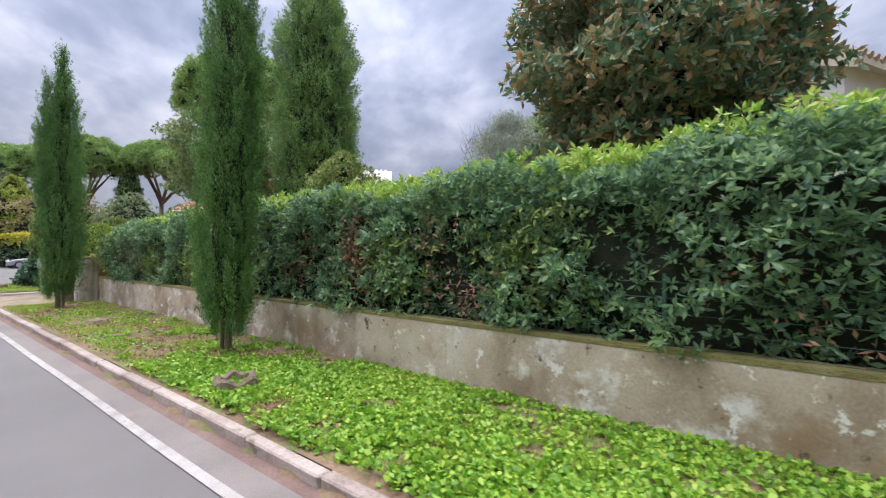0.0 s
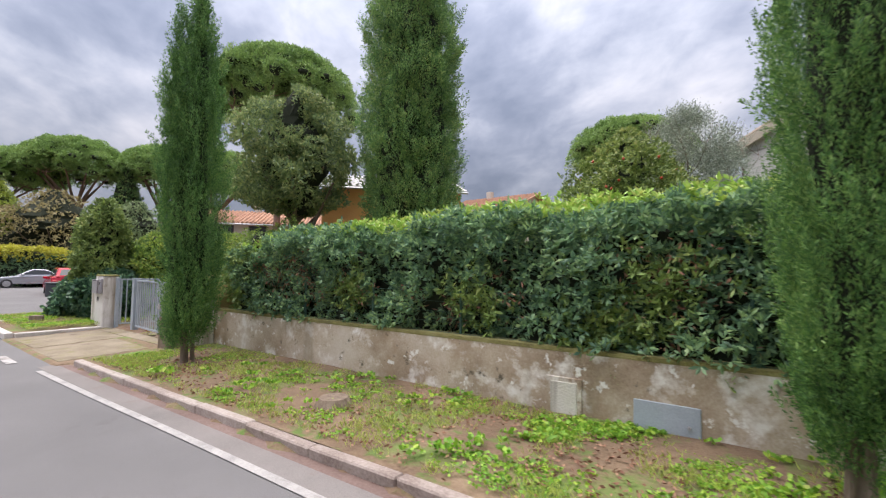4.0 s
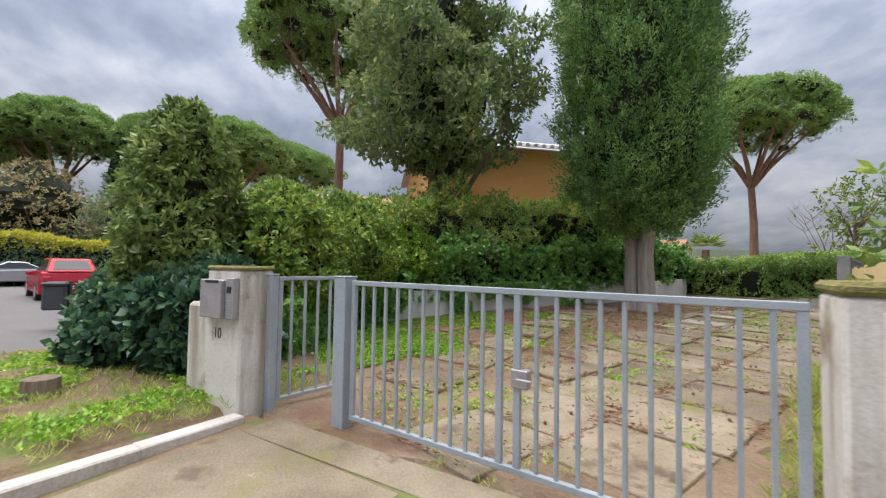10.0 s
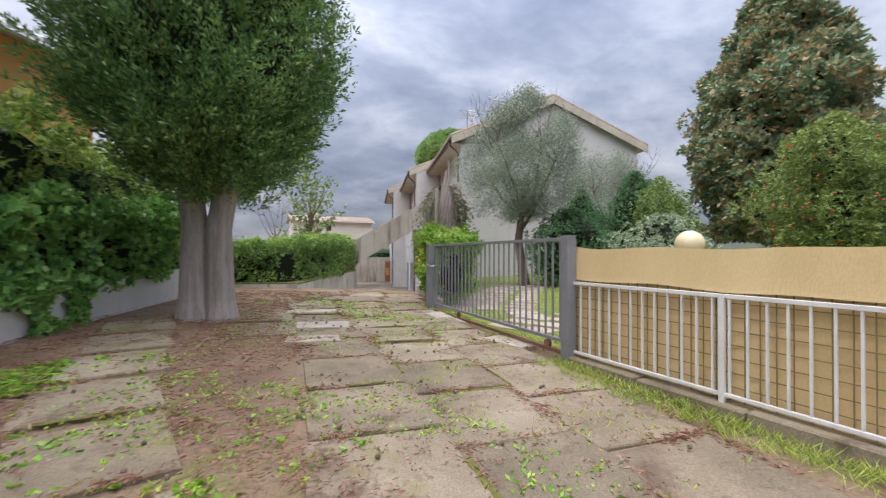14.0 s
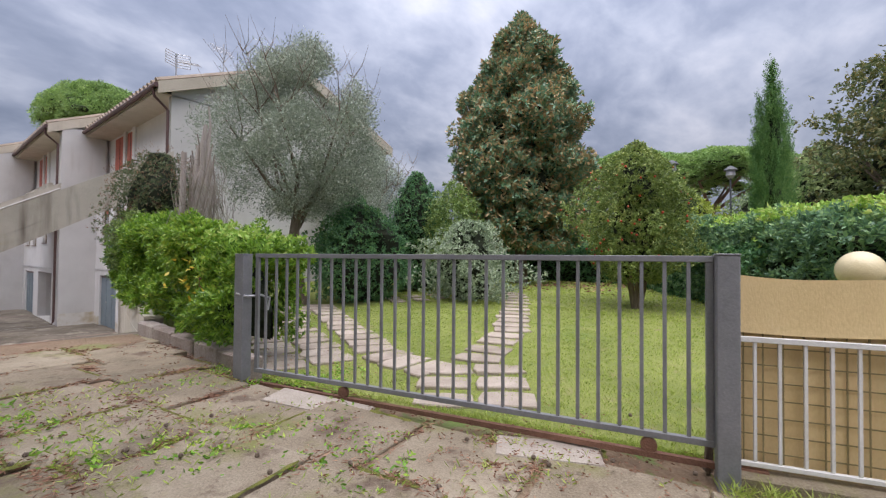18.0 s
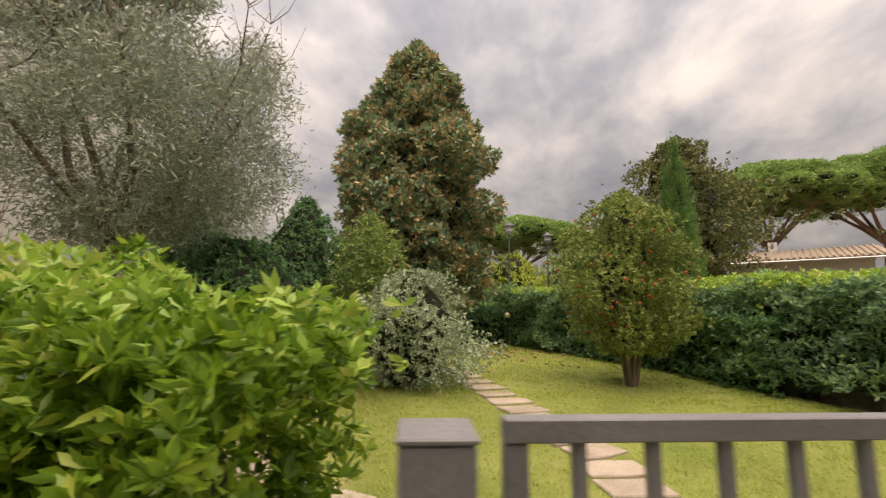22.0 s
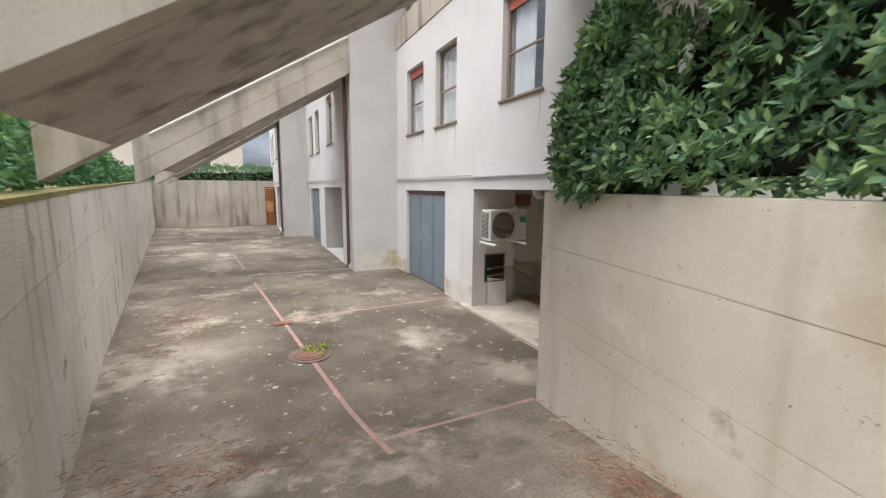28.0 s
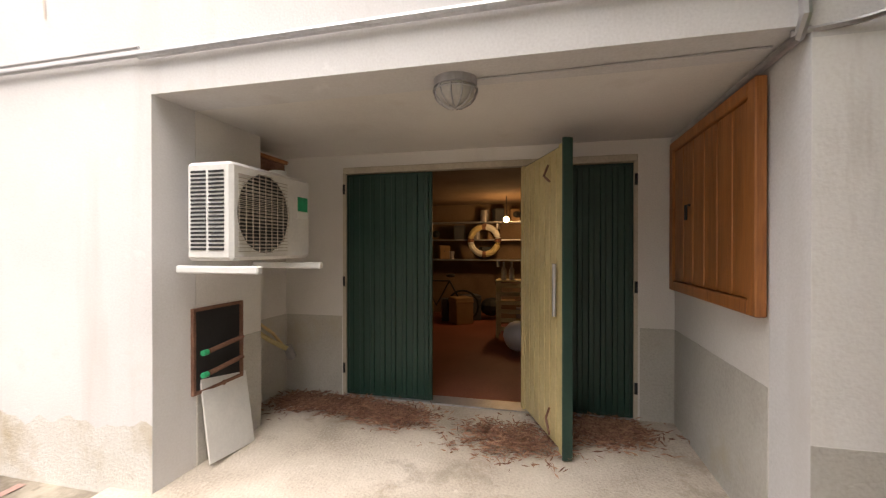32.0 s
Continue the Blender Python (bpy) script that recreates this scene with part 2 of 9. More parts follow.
SLAB = surface("paving_slab", [(0.3, (0.13, 0.105, 0.072)), (0.5, (0.26, 0.21, 0.148)), (0.7, (0.4, 0.335, 0.25))], 1.6, 70, 0.95, 0.55, vary=0.18, fine_mix=0.4,
               spots=[((0.2, 0.2, 0.06), 1.3, 0.55, 0.14), ((0.55, 0.5, 0.43), 6, 0.67, 0.06), ((0.15, 0.105, 0.075), 2.4, 0.56, 0.1), ((0.12, 0.09, 0.06), 8, 0.6, 0.08)])
RECESSFLOOR = surface("recess_concrete", [(0.36, (0.36, 0.305, 0.25)), (0.5, (0.54, 0.475, 0.4)), (0.64, (0.65, 0.585, 0.51))], 1.3, 60, 0.9, 0.4, fine_mix=0.3, spots=[((0.28, 0.23, 0.17), 1.7, 0.57, 0.14), ((0.38, 0.31, 0.24), 3.0, 0.58, 0.12), ((0.66, 0.6, 0.53), 8, 0.64, 0.06)])
PALE_SLAB = surface("pale_stone", [(0.3, (0.29, 0.235, 0.19)), (0.55, (0.46, 0.4, 0.34)), (0.75, (0.6, 0.55, 0.49))], 3, 60, 0.9, 0.5, vary=0.15, spots=[((0.3, 0.24, 0.18), 6, 0.6, 0.12)])
CRAZY = surface("stepping_stone", [(0.3, (0.27, 0.22, 0.175)), (0.55, (0.42, 0.35, 0.29)), (0.75, (0.54, 0.465, 0.4))], 3, 50, 0.9, 0.5, vary=0.2)
COURT = surface("court_concrete", [(0.36, (0.078, 0.063, 0.048)), (0.46, (0.135, 0.112, 0.086)), (0.54, (0.19, 0.161, 0.127)), (0.66, (0.33, 0.285, 0.232))], 0.55, 38, 0.9, 0.28, fine_mix=0.22,
                spots=[((0.47, 0.42, 0.345), 0.7, 0.55, 0.16), ((0.12, 0.098, 0.074), 0.8, 0.54, 0.1), ((0.1, 0.083, 0.06), 2.6, 0.6, 0.1), ((0.6, 0.55, 0.47), 9, 0.71, 0.03), ((0.38, 0.33, 0.27), 4.0, 0.6, 0.08), ((0.17, 0.155, 0.07), 2.2, 0.63, 0.1)])
REDLINE = surface("red_line", [(0.35, (0.28, 0.19, 0.165)), (0.6, (0.46, 0.26, 0.225))], 3, 50, 0.9, 0.3, spots=[((0.26, 0.215, 0.17), 1.3, 0.6, 0.12), ((0.3, 0.25, 0.2), 9, 0.57, 0.08)])
CONCRETE = surface("cast_concrete", [(0.3, (0.34, 0.305, 0.255)), (0.5, (0.48, 0.437, 0.375)), (0.72, (0.58, 0.54, 0.475))], 0.8, 55, 0.9, 0.05,
                   spots=[((0.42, 0.34, 0.22), 1.2, 0.6, 0.15), ((0.7, 0.65, 0.56), 2.0, 0.62, 0.15), ((0.25, 0.21, 0.16), 24, 0.69, 0.03)], streak=((0.17, 0.145, 0.115), 3.2, 0.5))
SMOOTHWALL = surface("smooth_concrete", [(0.3, (0.55, 0.485, 0.395)), (0.48, (0.66, 0.605, 0.52)), (0.7, (0.75, 0.7, 0.62))], 0.6, 55, 0.9, 0.05, fine_mix=0.2,
                     spots=[((0.55, 0.44, 0.31), 0.9, 0.57, 0.16), ((0.72, 0.67, 0.59), 2.4, 0.6, 0.15), ((0.42, 0.36, 0.28), 3.0, 0.63, 0.1), ((0.24, 0.17, 0.12), 15, 0.665, 0.03), ((0.3, 0.24, 0.18), 34, 0.67, 0.03)], streak=((0.46, 0.38, 0.29), 2.2, 0.58))
MOSSY = surface("mossy_concrete", [(0.3, (0.52, 0.485, 0.42)), (0.5, (0.68, 0.65, 0.59)), (0.72, (0.78, 0.755, 0.7))], 0.9, 50, 0.95, 0.5,
                spots=[((0.2, 0.17, 0.07), 2.5, 0.6, 0.12)], streak=((0.22, 0.195, 0.155), 5.0, 0.55))
MOSS = surface("moss", [(0.3, (0.12, 0.1, 0.05)), (0.5, (0.24, 0.22, 0.08)), (0.7, (0.34, 0.31, 0.15))], 4, 60, 1.0, 0.9)
STREETWALL = surface("street_wall_render", [(0.34, (0.25, 0.18, 0.12)), (0.46, (0.4, 0.315, 0.23)), (0.56, (0.52, 0.44, 0.345)), (0.68, (0.64, 0.58, 0.51))], 0.9, 40, 0.95, 0.12, fine_mix=0.2,
                     spots=[((0.76, 0.73, 0.68), 2.4, 0.53, 0.12), ((0.3, 0.19, 0.1), 1.1, 0.54, 0.18), ((0.78, 0.76, 0.72), 5, 0.6, 0.05), ((0.1, 0.085, 0.06), 6, 0.62, 0.08)], streak=((0.2, 0.16, 0.1), 2.5, 0.58))
PILLAR = surface("pillar_render", [(0.3, (0.5, 0.46, 0.4)), (0.5, (0.68, 0.65, 0.61)), (0.72, (0.8, 0.785, 0.755))], 1.8, 50, 0.95, 0.2,
                 spots=[((0.36, 0.3, 0.22), 2.0, 0.53, 0.12), ((0.2, 0.17, 0.13), 4.0, 0.62, 0.08)], streak=((0.27, 0.21, 0.14), 4.5, 0.47))
WHITEWALL = surface("white_render", [(0.3, (0.58, 0.56, 0.555)), (0.5, (0.68, 0.665, 0.665)), (0.7, (0.76, 0.75, 0.755))], 0.7, 80, 0.9, 0.08, spots=[((0.6, 0.56, 0.52), 1.4, 0.62, 0.2), ((0.8, 0.79, 0.79), 3.0, 0.64, 0.08)], streak=((0.56, 0.52, 0.49), 2.6, 0.58))
RECESSWALL = surface("pale_recess_paint", [(0.3, (0.66, 0.63, 0.6)), (0.5, (0.75, 0.72, 0.69)), (0.7, (0.8, 0.775, 0.745))], 1.0, 90, 0.9, 0.15, streak=((0.6, 0.55, 0.5), 2.2, 0.62))
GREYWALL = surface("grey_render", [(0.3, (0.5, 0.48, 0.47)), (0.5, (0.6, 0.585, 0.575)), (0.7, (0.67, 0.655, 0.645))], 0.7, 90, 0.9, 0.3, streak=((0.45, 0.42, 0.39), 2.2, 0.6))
GABLEWALL = surface("gable_render", [(0.3, (0.52, 0.5, 0.485)), (0.5, (0.6, 0.585, 0.57)), (0.7, (0.66, 0.645, 0.63))], 0.5, 60, 0.95, 0.25, streak=((0.5, 0.47, 0.43), 1.5, 0.6))
PLINTH = surface("plinth_render", [(0.3, (0.42, 0.39, 0.35)), (0.5, (0.53, 0.505, 0.46)), (0.7, (0.6, 0.58, 0.545))], 1.2, 60, 0.95, 0.3, spots=[((0.5, 0.45, 0.35), 1.8, 0.58, 0.15)])
ROUGHCAST = surface("roughcast", [(0.3, (0.72, 0.69, 0.66)), (0.5, (0.8, 0.78, 0.76)), (0.7, (0.85, 0.84, 0.82))], 2.5, 60, 0.95, 0.15, spots=[((0.55, 0.51, 0.47), 9, 0.66, 0.08)], streak=((0.6, 0.56, 0.52), 9, 0.55))
FASCIA = surface("eave_concrete", [(0.3, (0.42, 0.36, 0.28)), (0.5, (0.55, 0.49, 0.4)), (0.7, (0.64, 0.58, 0.49))], 0.8, 50, 0.95, 0.3, streak=((0.35, 0.29, 0.22), 2.5, 0.58))
ROOFTILE = surface("clay_tile", [(0.3, (0.3, 0.16, 0.1)), (0.55, (0.46, 0.25, 0.16)), (0.75, (0.56, 0.34, 0.23))], 2, 40, 0.9, 0.4, vary=0.2)
OLDTILE = surface("weathered_tile", [(0.3, (0.24, 0.19, 0.15)), (0.55, (0.36, 0.29, 0.23)), (0.75, (0.46, 0.39, 0.32))], 2, 40, 0.9, 0.4)
BROWNMETAL = plain("brown_downpipe", (0.13, 0.075, 0.07), 0.45, 0.3)
FRAMEBROWN = plain("brown_window_frame", (0.27, 0.2, 0.155), 0.5, 0.1)
RED = plain("red_shutter", (0.5, 0.13, 0.09), 0.6)
BLUEDOOR = surface("blue_grey_paint", [(0.3, (0.13, 0.17, 0.2)), (0.5, (0.18, 0.23, 0.27)), (0.7, (0.22, 0.275, 0.31))], 1.5, 30, 0.5, 0.05, spots=[((0.55, 0.6, 0.66), 1.7, 0.69, 0.08), ((0.17, 0.19, 0.2), 4, 0.64, 0.1)])
GREENDOOR = surface("green_paint", [(0.3, (0.008, 0.032, 0.024)), (0.55, (0.014, 0.05, 0.037)), (0.75, (0.021, 0.066, 0.048))], 1.5, 40, 0.4, 0.15)
YELLOWDOOR = surface("yellow_paint", [(0.3, (0.52, 0.42, 0.2)), (0.55, (0.66, 0.55, 0.29)), (0.75, (0.72, 0.62, 0.36))], 2, 40, 0.5, 0.15)
GATEPAINT = surface("gate_paint", [(0.3, (0.27, 0.31, 0.35)), (0.55, (0.36, 0.41, 0.46)), (0.75, (0.44, 0.49, 0.54))], 3, 60, 0.5, 0.15, spots=[((0.24, 0.2, 0.17), 9, 0.7, 0.06)])
GATEDARK = surface("gate_grey_paint", [(0.3, (0.17, 0.17, 0.185)), (0.55, (0.24, 0.24, 0.26)), (0.75, (0.32, 0.32, 0.34))], 3, 60, 0.5, 0.15, spots=[((0.2, 0.14, 0.1), 9, 0.7, 0.06)])
WHITEMETAL = surface("white_fence_paint", [(0.3, (0.6, 0.58, 0.57)), (0.55, (0.74, 0.73, 0.73)), (0.75, (0.8, 0.8, 0.8))], 3, 60, 0.5, 0.1, spots=[((0.4, 0.3, 0.24), 12, 0.72, 0.05)])
CLOTH = surface("tan_cloth", [(0.3, (0.6, 0.44, 0.22)), (0.55, (0.72, 0.545, 0.29)), (0.75, (0.78, 0.61, 0.36))], 1.6, 90, 0.85, 0.12, stretch=(1, 1, 0.4))
WIRE = plain("green_wire", (0.05, 0.12, 0.09), 0.5, 0.2)
DARKWIRE = plain("dark_wire", (0.3, 0.24, 0.12), 0.6, 0.3)
RUST = surface("rust", [(0.3, (0.13, 0.06, 0.04)), (0.55, (0.24, 0.12, 0.08)), (0.75, (0.33, 0.18, 0.12))], 5, 70, 0.9, 0.5)
STEEL = plain("galvanised", (0.5, 0.5, 0.52), 0.4, 0.7)
BOXMETAL = plain("mailbox_metal", (0.42, 0.4, 0.42), 0.45, 0.4)
ACWHITE = plain("ac_white", (0.74, 0.73, 0.71), 0.45, 0.0, 0.12)
BLACK = plain("dark_inside", (0.02, 0.02, 0.022), 0.6)
GREY_PLASTIC = plain("dark_plastic", (0.07, 0.075, 0.085), 0.5)
GREENLABEL = plain("green_label", (0.02, 0.36, 0.16), 0.4)
WHITE = plain("white_plastic", (0.78, 0.78, 0.77), 0.4, 0, 0.08)
GLOBE = plain("opal_globe", (0.78, 0.66, 0.42), 0.25, 0, 0.08)
SIGNBLUE, SIGNRED = plain("sign_blue", (0.03, 0.13, 0.45), 0.4), plain("sign_red", (0.6, 0.04, 0.06), 0.4)
WOODPANEL = surface("varnished_wood", [(0.3, (0.2, 0.07, 0.02)), (0.5, (0.36, 0.13, 0.035)), (0.7, (0.46, 0.19, 0.06))], 1.5, 12, 0.45, 0.2, stretch=(9, 9, 0.6))
LOGWOOD = surface("weathered_log", [(0.3, (0.13, 0.09, 0.065)), (0.5, (0.25, 0.19, 0.14)), (0.7, (0.36, 0.29, 0.22))], 2, 20, 0.95, 0.8, stretch=(6, 6, 0.7))
BARK = surface("bark", [(0.3, (0.1, 0.07, 0.05)), (0.5, (0.2, 0.15, 0.115)), (0.7, (0.3, 0.24, 0.19))], 2, 22, 0.95, 1.0, stretch=(4, 4, 0.6))
PALEBARK = surface("pale_bark", [(0.3, (0.28, 0.23, 0.205)), (0.5, (0.46, 0.4, 0.37)), (0.7, (0.58, 0.525, 0.49))], 2, 20, 0.95, 1.0, stretch=(5, 5, 0.5))
PINEBARK = surface("pine_bark", [(0.3, (0.15, 0.08, 0.06)), (0.5, (0.27, 0.16, 0.12)), (0.7, (0.38, 0.25, 0.19))], 2, 15, 0.95, 1.0, stretch=(3, 3, 0.8))
# Cream garage paint lowered to brown: the room's dimness is in this colour.
GARAGEWALL = surface("shade_toned_garage_paint", [(0.3, (0.16, 0.1, 0.06)), (0.5, (0.25, 0.165, 0.105)), (0.7, (0.33, 0.23, 0.15))], 1.5, 40, 0.95, 0.2)
ORANGEWALL = surface("orange_render", [(0.3, (0.66, 0.31, 0.11)), (0.55, (0.76, 0.39, 0.15)), (0.75, (0.8, 0.44, 0.18))], 0.5, 50, 0.95, 0.2)
CREAMWALL = surface("cream_render", [(0.3, (0.55, 0.5, 0.43)), (0.55, (0.66, 0.62, 0.55)), (0.75, (0.72, 0.69, 0.63))], 0.5, 50, 0.95, 0.2)
REDFLOOR = surface("red_floor", [(0.3, (0.2, 0.06, 0.04)), (0.55, (0.3, 0.095, 0.06)), (0.75, (0.37, 0.13, 0.085))], 1.5, 40, 0.6, 0.2)
CARD = plain("cardboard", (0.36, 0.23, 0.12), 0.9)
ORANGEMETAL = surface("rusty_orange_paint", [(0.3, (0.42, 0.16, 0.06)), (0.5, (0.68, 0.32, 0.12)), (0.7, (0.76, 0.44, 0.2))], 4, 50, 0.7, 0.3)
SILVERCAR, REDCAR = plain("silver_paint", (0.5, 0.51, 0.55), 0.25, 0.6, 0.05), plain("red_car_paint", (0.45, 0.012, 0.03), 0.2, 0.1, 0.05)
TYRE = plain("rubber", (0.03, 0.03, 0.032), 0.8)
glass_m, gn, gl, gb = nodes_of("window_glass", 0.06)
gb.inputs["Base Color"].default_value = (0.9, 0.93, 0.95, 1)
gb.inputs["Transmission Weight"].default_value = 1.0
gb.inputs["Specular IOR Level"].default_value = 0.5
GLASS = glass_m
TINTED = plain("tinted_car_glass", (0.05, 0.055, 0.06), 0.06, 0, 0.05)
JOINTMOSS = surface("joint_moss", [(0.3, (0.08, 0.085, 0.025)), (0.5, (0.16, 0.165, 0.035)), (0.7, (0.26, 0.25, 0.06))], 9, 80, 1.0, 0.8)
curtain = plain("net_curtain", (0.6, 0.62, 0.64), 0.8, 0, 0.1)

PITTO = leafy("pittosporum_leaf", [(0.12, (0.02, 0.041, 0.027)), (0.4, (0.04, 0.075, 0.044)), (0.62, (0.073, 0.118, 0.058)), (0.82, (0.115, 0.172, 0.068)), (0.92, (0.2, 0.14, 0.085))], 0.42, 0.36, gain=3.8)
BRIGHT = leafy("young_pittosporum_leaf", [(0.12, (0.03, 0.07, 0.012)), (0.4, (0.075, 0.14, 0.018)), (0.65, (0.13, 0.21, 0.025)), (0.9, (0.24, 0.31, 0.05))], 0.38, 0.34, gain=2.4)
HEDGEMIX = leafy("mixed_hedge_leaf", [(0.12, (0.03, 0.055, 0.016)), (0.42, (0.07, 0.115, 0.028)), (0.64, (0.13, 0.18, 0.035)), (0.8, (0.21, 0.25, 0.05)), (0.93, (0.24, 0.17, 0.09))], 0.42, 0.36, gain=2.9)
TIPS = leafy("fresh_shoot", [(0.15, (0.13, 0.24, 0.04)), (0.5, (0.22, 0.34, 0.06)), (0.85, (0.33, 0.42, 0.1))], 0.45, 0.3, gain=1.8)
IVY = leafy("ivy_leaf", [(0.12, (0.018, 0.046, 0.014)), (0.45, (0.04, 0.085, 0.024)), (0.7, (0.07, 0.13, 0.034)), (0.92, (0.15, 0.22, 0.05))], 0.4, 0.36, gain=5.0)
VIBURNUM = leafy("viburnum_leaf", [(0.12, (0.035, 0.05, 0.025)), (0.45, (0.075, 0.1, 0.045)), (0.7, (0.12, 0.145, 0.06)), (0.92, (0.19, 0.19, 0.1))], 0.5, 0.36, gain=4.2)
DARKIVY = leafy("old_ivy_leaf", [(0.12, (0.012, 0.032, 0.02)), (0.45, (0.028, 0.06, 0.036)), (0.7, (0.05, 0.095, 0.05)), (0.93, (0.13, 0.19, 0.05))], 0.35, 0.25, gain=2.9)
OLIVEGREEN = leafy("olive_green_leaf", [(0.12, (0.03, 0.05, 0.016)), (0.45, (0.068, 0.1, 0.03)), (0.7, (0.115, 0.15, 0.042)), (0.92, (0.2, 0.2, 0.075))], 0.5, 0.3, gain=2.8)
FARGREEN = leafy("far_grey_green_leaf", [(0.12, (0.04, 0.062, 0.03)), (0.45, (0.08, 0.11, 0.055)), (0.7, (0.12, 0.15, 0.075)), (0.93, (0.18, 0.2, 0.11))], 0.6, 0.3, 0.5, gain=2.8)
FARBROWN = leafy("far_brown_leaf", [(0.12, (0.06, 0.05, 0.025)), (0.45, (0.12, 0.1, 0.05)), (0.7, (0.17, 0.15, 0.07)), (0.93, (0.24, 0.19, 0.1))], 0.6, 0.3, 0.5, gain=2.8)
FARLIME = leafy("far_yellow_green_leaf", [(0.12, (0.08, 0.11, 0.02)), (0.45, (0.16, 0.2, 0.035)), (0.7, (0.23, 0.27, 0.05)), (0.93, (0.32, 0.33, 0.08))], 0.6, 0.3, 0.5, gain=2.0)
CYPRESS = leafy("cypress_spray", [(0.12, (0.014, 0.04, 0.014)), (0.42, (0.04, 0.095, 0.026)), (0.66, (0.085, 0.16, 0.04)), (0.92, (0.17, 0.24, 0.08))], 0.6, 0.3, gain=2.35)
BIGCYPRESS = leafy("old_cypress_spray", [(0.12, (0.01, 0.026, 0.01)), (0.42, (0.03, 0.06, 0.02)), (0.66, (0.06, 0.1, 0.03)), (0.92, (0.16, 0.16, 0.05))], 0.6, 0.3, 1.2, gain=4.6)
PINE = leafy("pine_needles", [(0.12, (0.036, 0.068, 0.022)), (0.42, (0.075, 0.125, 0.035)), (0.7, (0.12, 0.18, 0.05)), (0.95, (0.18, 0.24, 0.075))], 0.6, 0.25, 0.5, gain=2.7)
HOLM = leafy("holm_oak_leaf", [(0.12, (0.025, 0.04, 0.025)), (0.45, (0.055, 0.08, 0.032)), (0.7, (0.095, 0.112, 0.042)), (0.95, (0.19, 0.18, 0.085))], 0.55, 0.38, 0.6, gain=3.7)
MAGNOLIA = leafy("magnolia_leaf", [(0.12, (0.025, 0.05, 0.034)), (0.42, (0.05, 0.09, 0.05)), (0.55, (0.085, 0.095, 0.048)), (0.68, (0.14, 0.092, 0.046)), (0.95, (0.21, 0.12, 0.06))], 0.4, 0.25, gain=3.5)
DARKOAK = leafy("dark_oak_leaf", [(0.12, (0.02, 0.034, 0.014)), (0.42, (0.045, 0.062, 0.022)), (0.65, (0.08, 0.08, 0.028)), (0.9, (0.13, 0.1, 0.035))], 0.5, 0.3, 0.5, gain=2.5)
OLIVE = leafy("olive_leaf", [(0.12, (0.1, 0.125, 0.09)), (0.45, (0.18, 0.21, 0.16)), (0.7, (0.26, 0.29, 0.23)), (0.95, (0.38, 0.4, 0.34))], 0.5, 0.25, gain=1.65)
ELEAGNUS = leafy("silvery_leaf", [(0.12, (0.06, 0.085, 0.05)), (0.45, (0.12, 0.155, 0.1)), (0.7, (0.19, 0.225, 0.155)), (0.95, (0.3, 0.33, 0.25))], 0.5, 0.15, gain=2.5)
ARBUTUS = leafy("strawberry_tree_leaf", [(0.12, (0.03, 0.05, 0.014)), (0.45, (0.075, 0.105, 0.028)), (0.7, (0.13, 0.16, 0.045)), (0.93, (0.22, 0.19, 0.08))], 0.5, 0.25, gain=2.7)
LIGHTBUSH = leafy("arbutus_leaf", [(0.12, (0.05, 0.085, 0.025)), (0.45, (0.1, 0.155, 0.04)), (0.7, (0.16, 0.215, 0.06)), (0.95, (0.26, 0.27, 0.09))], 0.5, 0.2, gain=1.9)
DARKBUSH = leafy("dark_shrub_leaf", [(0.12, (0.016, 0.045, 0.022)), (0.45, (0.035, 0.085, 0.038)), (0.7, (0.06, 0.125, 0.045)), (0.95, (0.12, 0.2, 0.06))], 0.5, 0.34, gain=2.6)
BROWNBUSH = leafy("brown_tipped_leaf", [(0.12, (0.022, 0.038, 0.016)), (0.42, (0.045, 0.068, 0.028)), (0.62, (0.07, 0.088, 0.038)), (0.74, (0.11, 0.085, 0.05)), (0.95, (0.17, 0.125, 0.085))], 0.6, 0.15, gain=2)
LIGUSTRUM = leafy("privet_leaf", [(0.12, (0.03, 0.06, 0.02)), (0.42, (0.07, 0.125, 0.035)), (0.66, (0.13, 0.2, 0.05)), (0.92, (0.22, 0.29, 0.08))], 0.42, 0.3, gain=2.5)
YELLOWHEDGE = leafy("yellow_hedge_leaf", [(0.12, (0.12, 0.12, 0.02)), (0.5, (0.32, 0.26, 0.03)), (0.9, (0.5, 0.38, 0.05))], 0.5, 0.3, gain=2.2)
CLOVER = leafy("clover", [(0.12, (0.05, 0.12, 0.015)), (0.45, (0.12, 0.25, 0.025)), (0.7, (0.22, 0.38, 0.04)), (0.95, (0.36, 0.48, 0.07))], 0.5, 0.3, 0.9, gain=1.85)
GRASS = leafy("grass_blade", [(0.12, (0.11, 0.16, 0.025)), (0.45, (0.21, 0.27, 0.05)), (0.7, (0.3, 0.34, 0.08)), (0.95, (0.42, 0.38, 0.17))], 0.6, 0.3, 0.7, gain=1.7)
DRY = leafy("dry_needles", [(0.12, (0.09, 0.04, 0.025)), (0.5, (0.2, 0.1, 0.065)), (0.9, (0.36, 0.22, 0.14))], 0.9, 0.05, gain=1.4)
YELLOWLEAF = leafy("yellow_leaf", [(0.2, (0.45, 0.28, 0.02)), (0.8, (0.6, 0.42, 0.05))], 0.5, 0.2, gain=1.2)
TWIGS = plain("twigs", (0.31, 0.26, 0.225), 0.95)
# Solid twig cores: the near-black colour stands for shade between the leaves.
CORE = surface("twig_core_gap_shade", [(0.3, (0.008, 0.012, 0.006)), (0.55, (0.018, 0.024, 0.011)), (0.75, (0.034, 0.04, 0.018))], 5, 30, 1.0, 0.8)
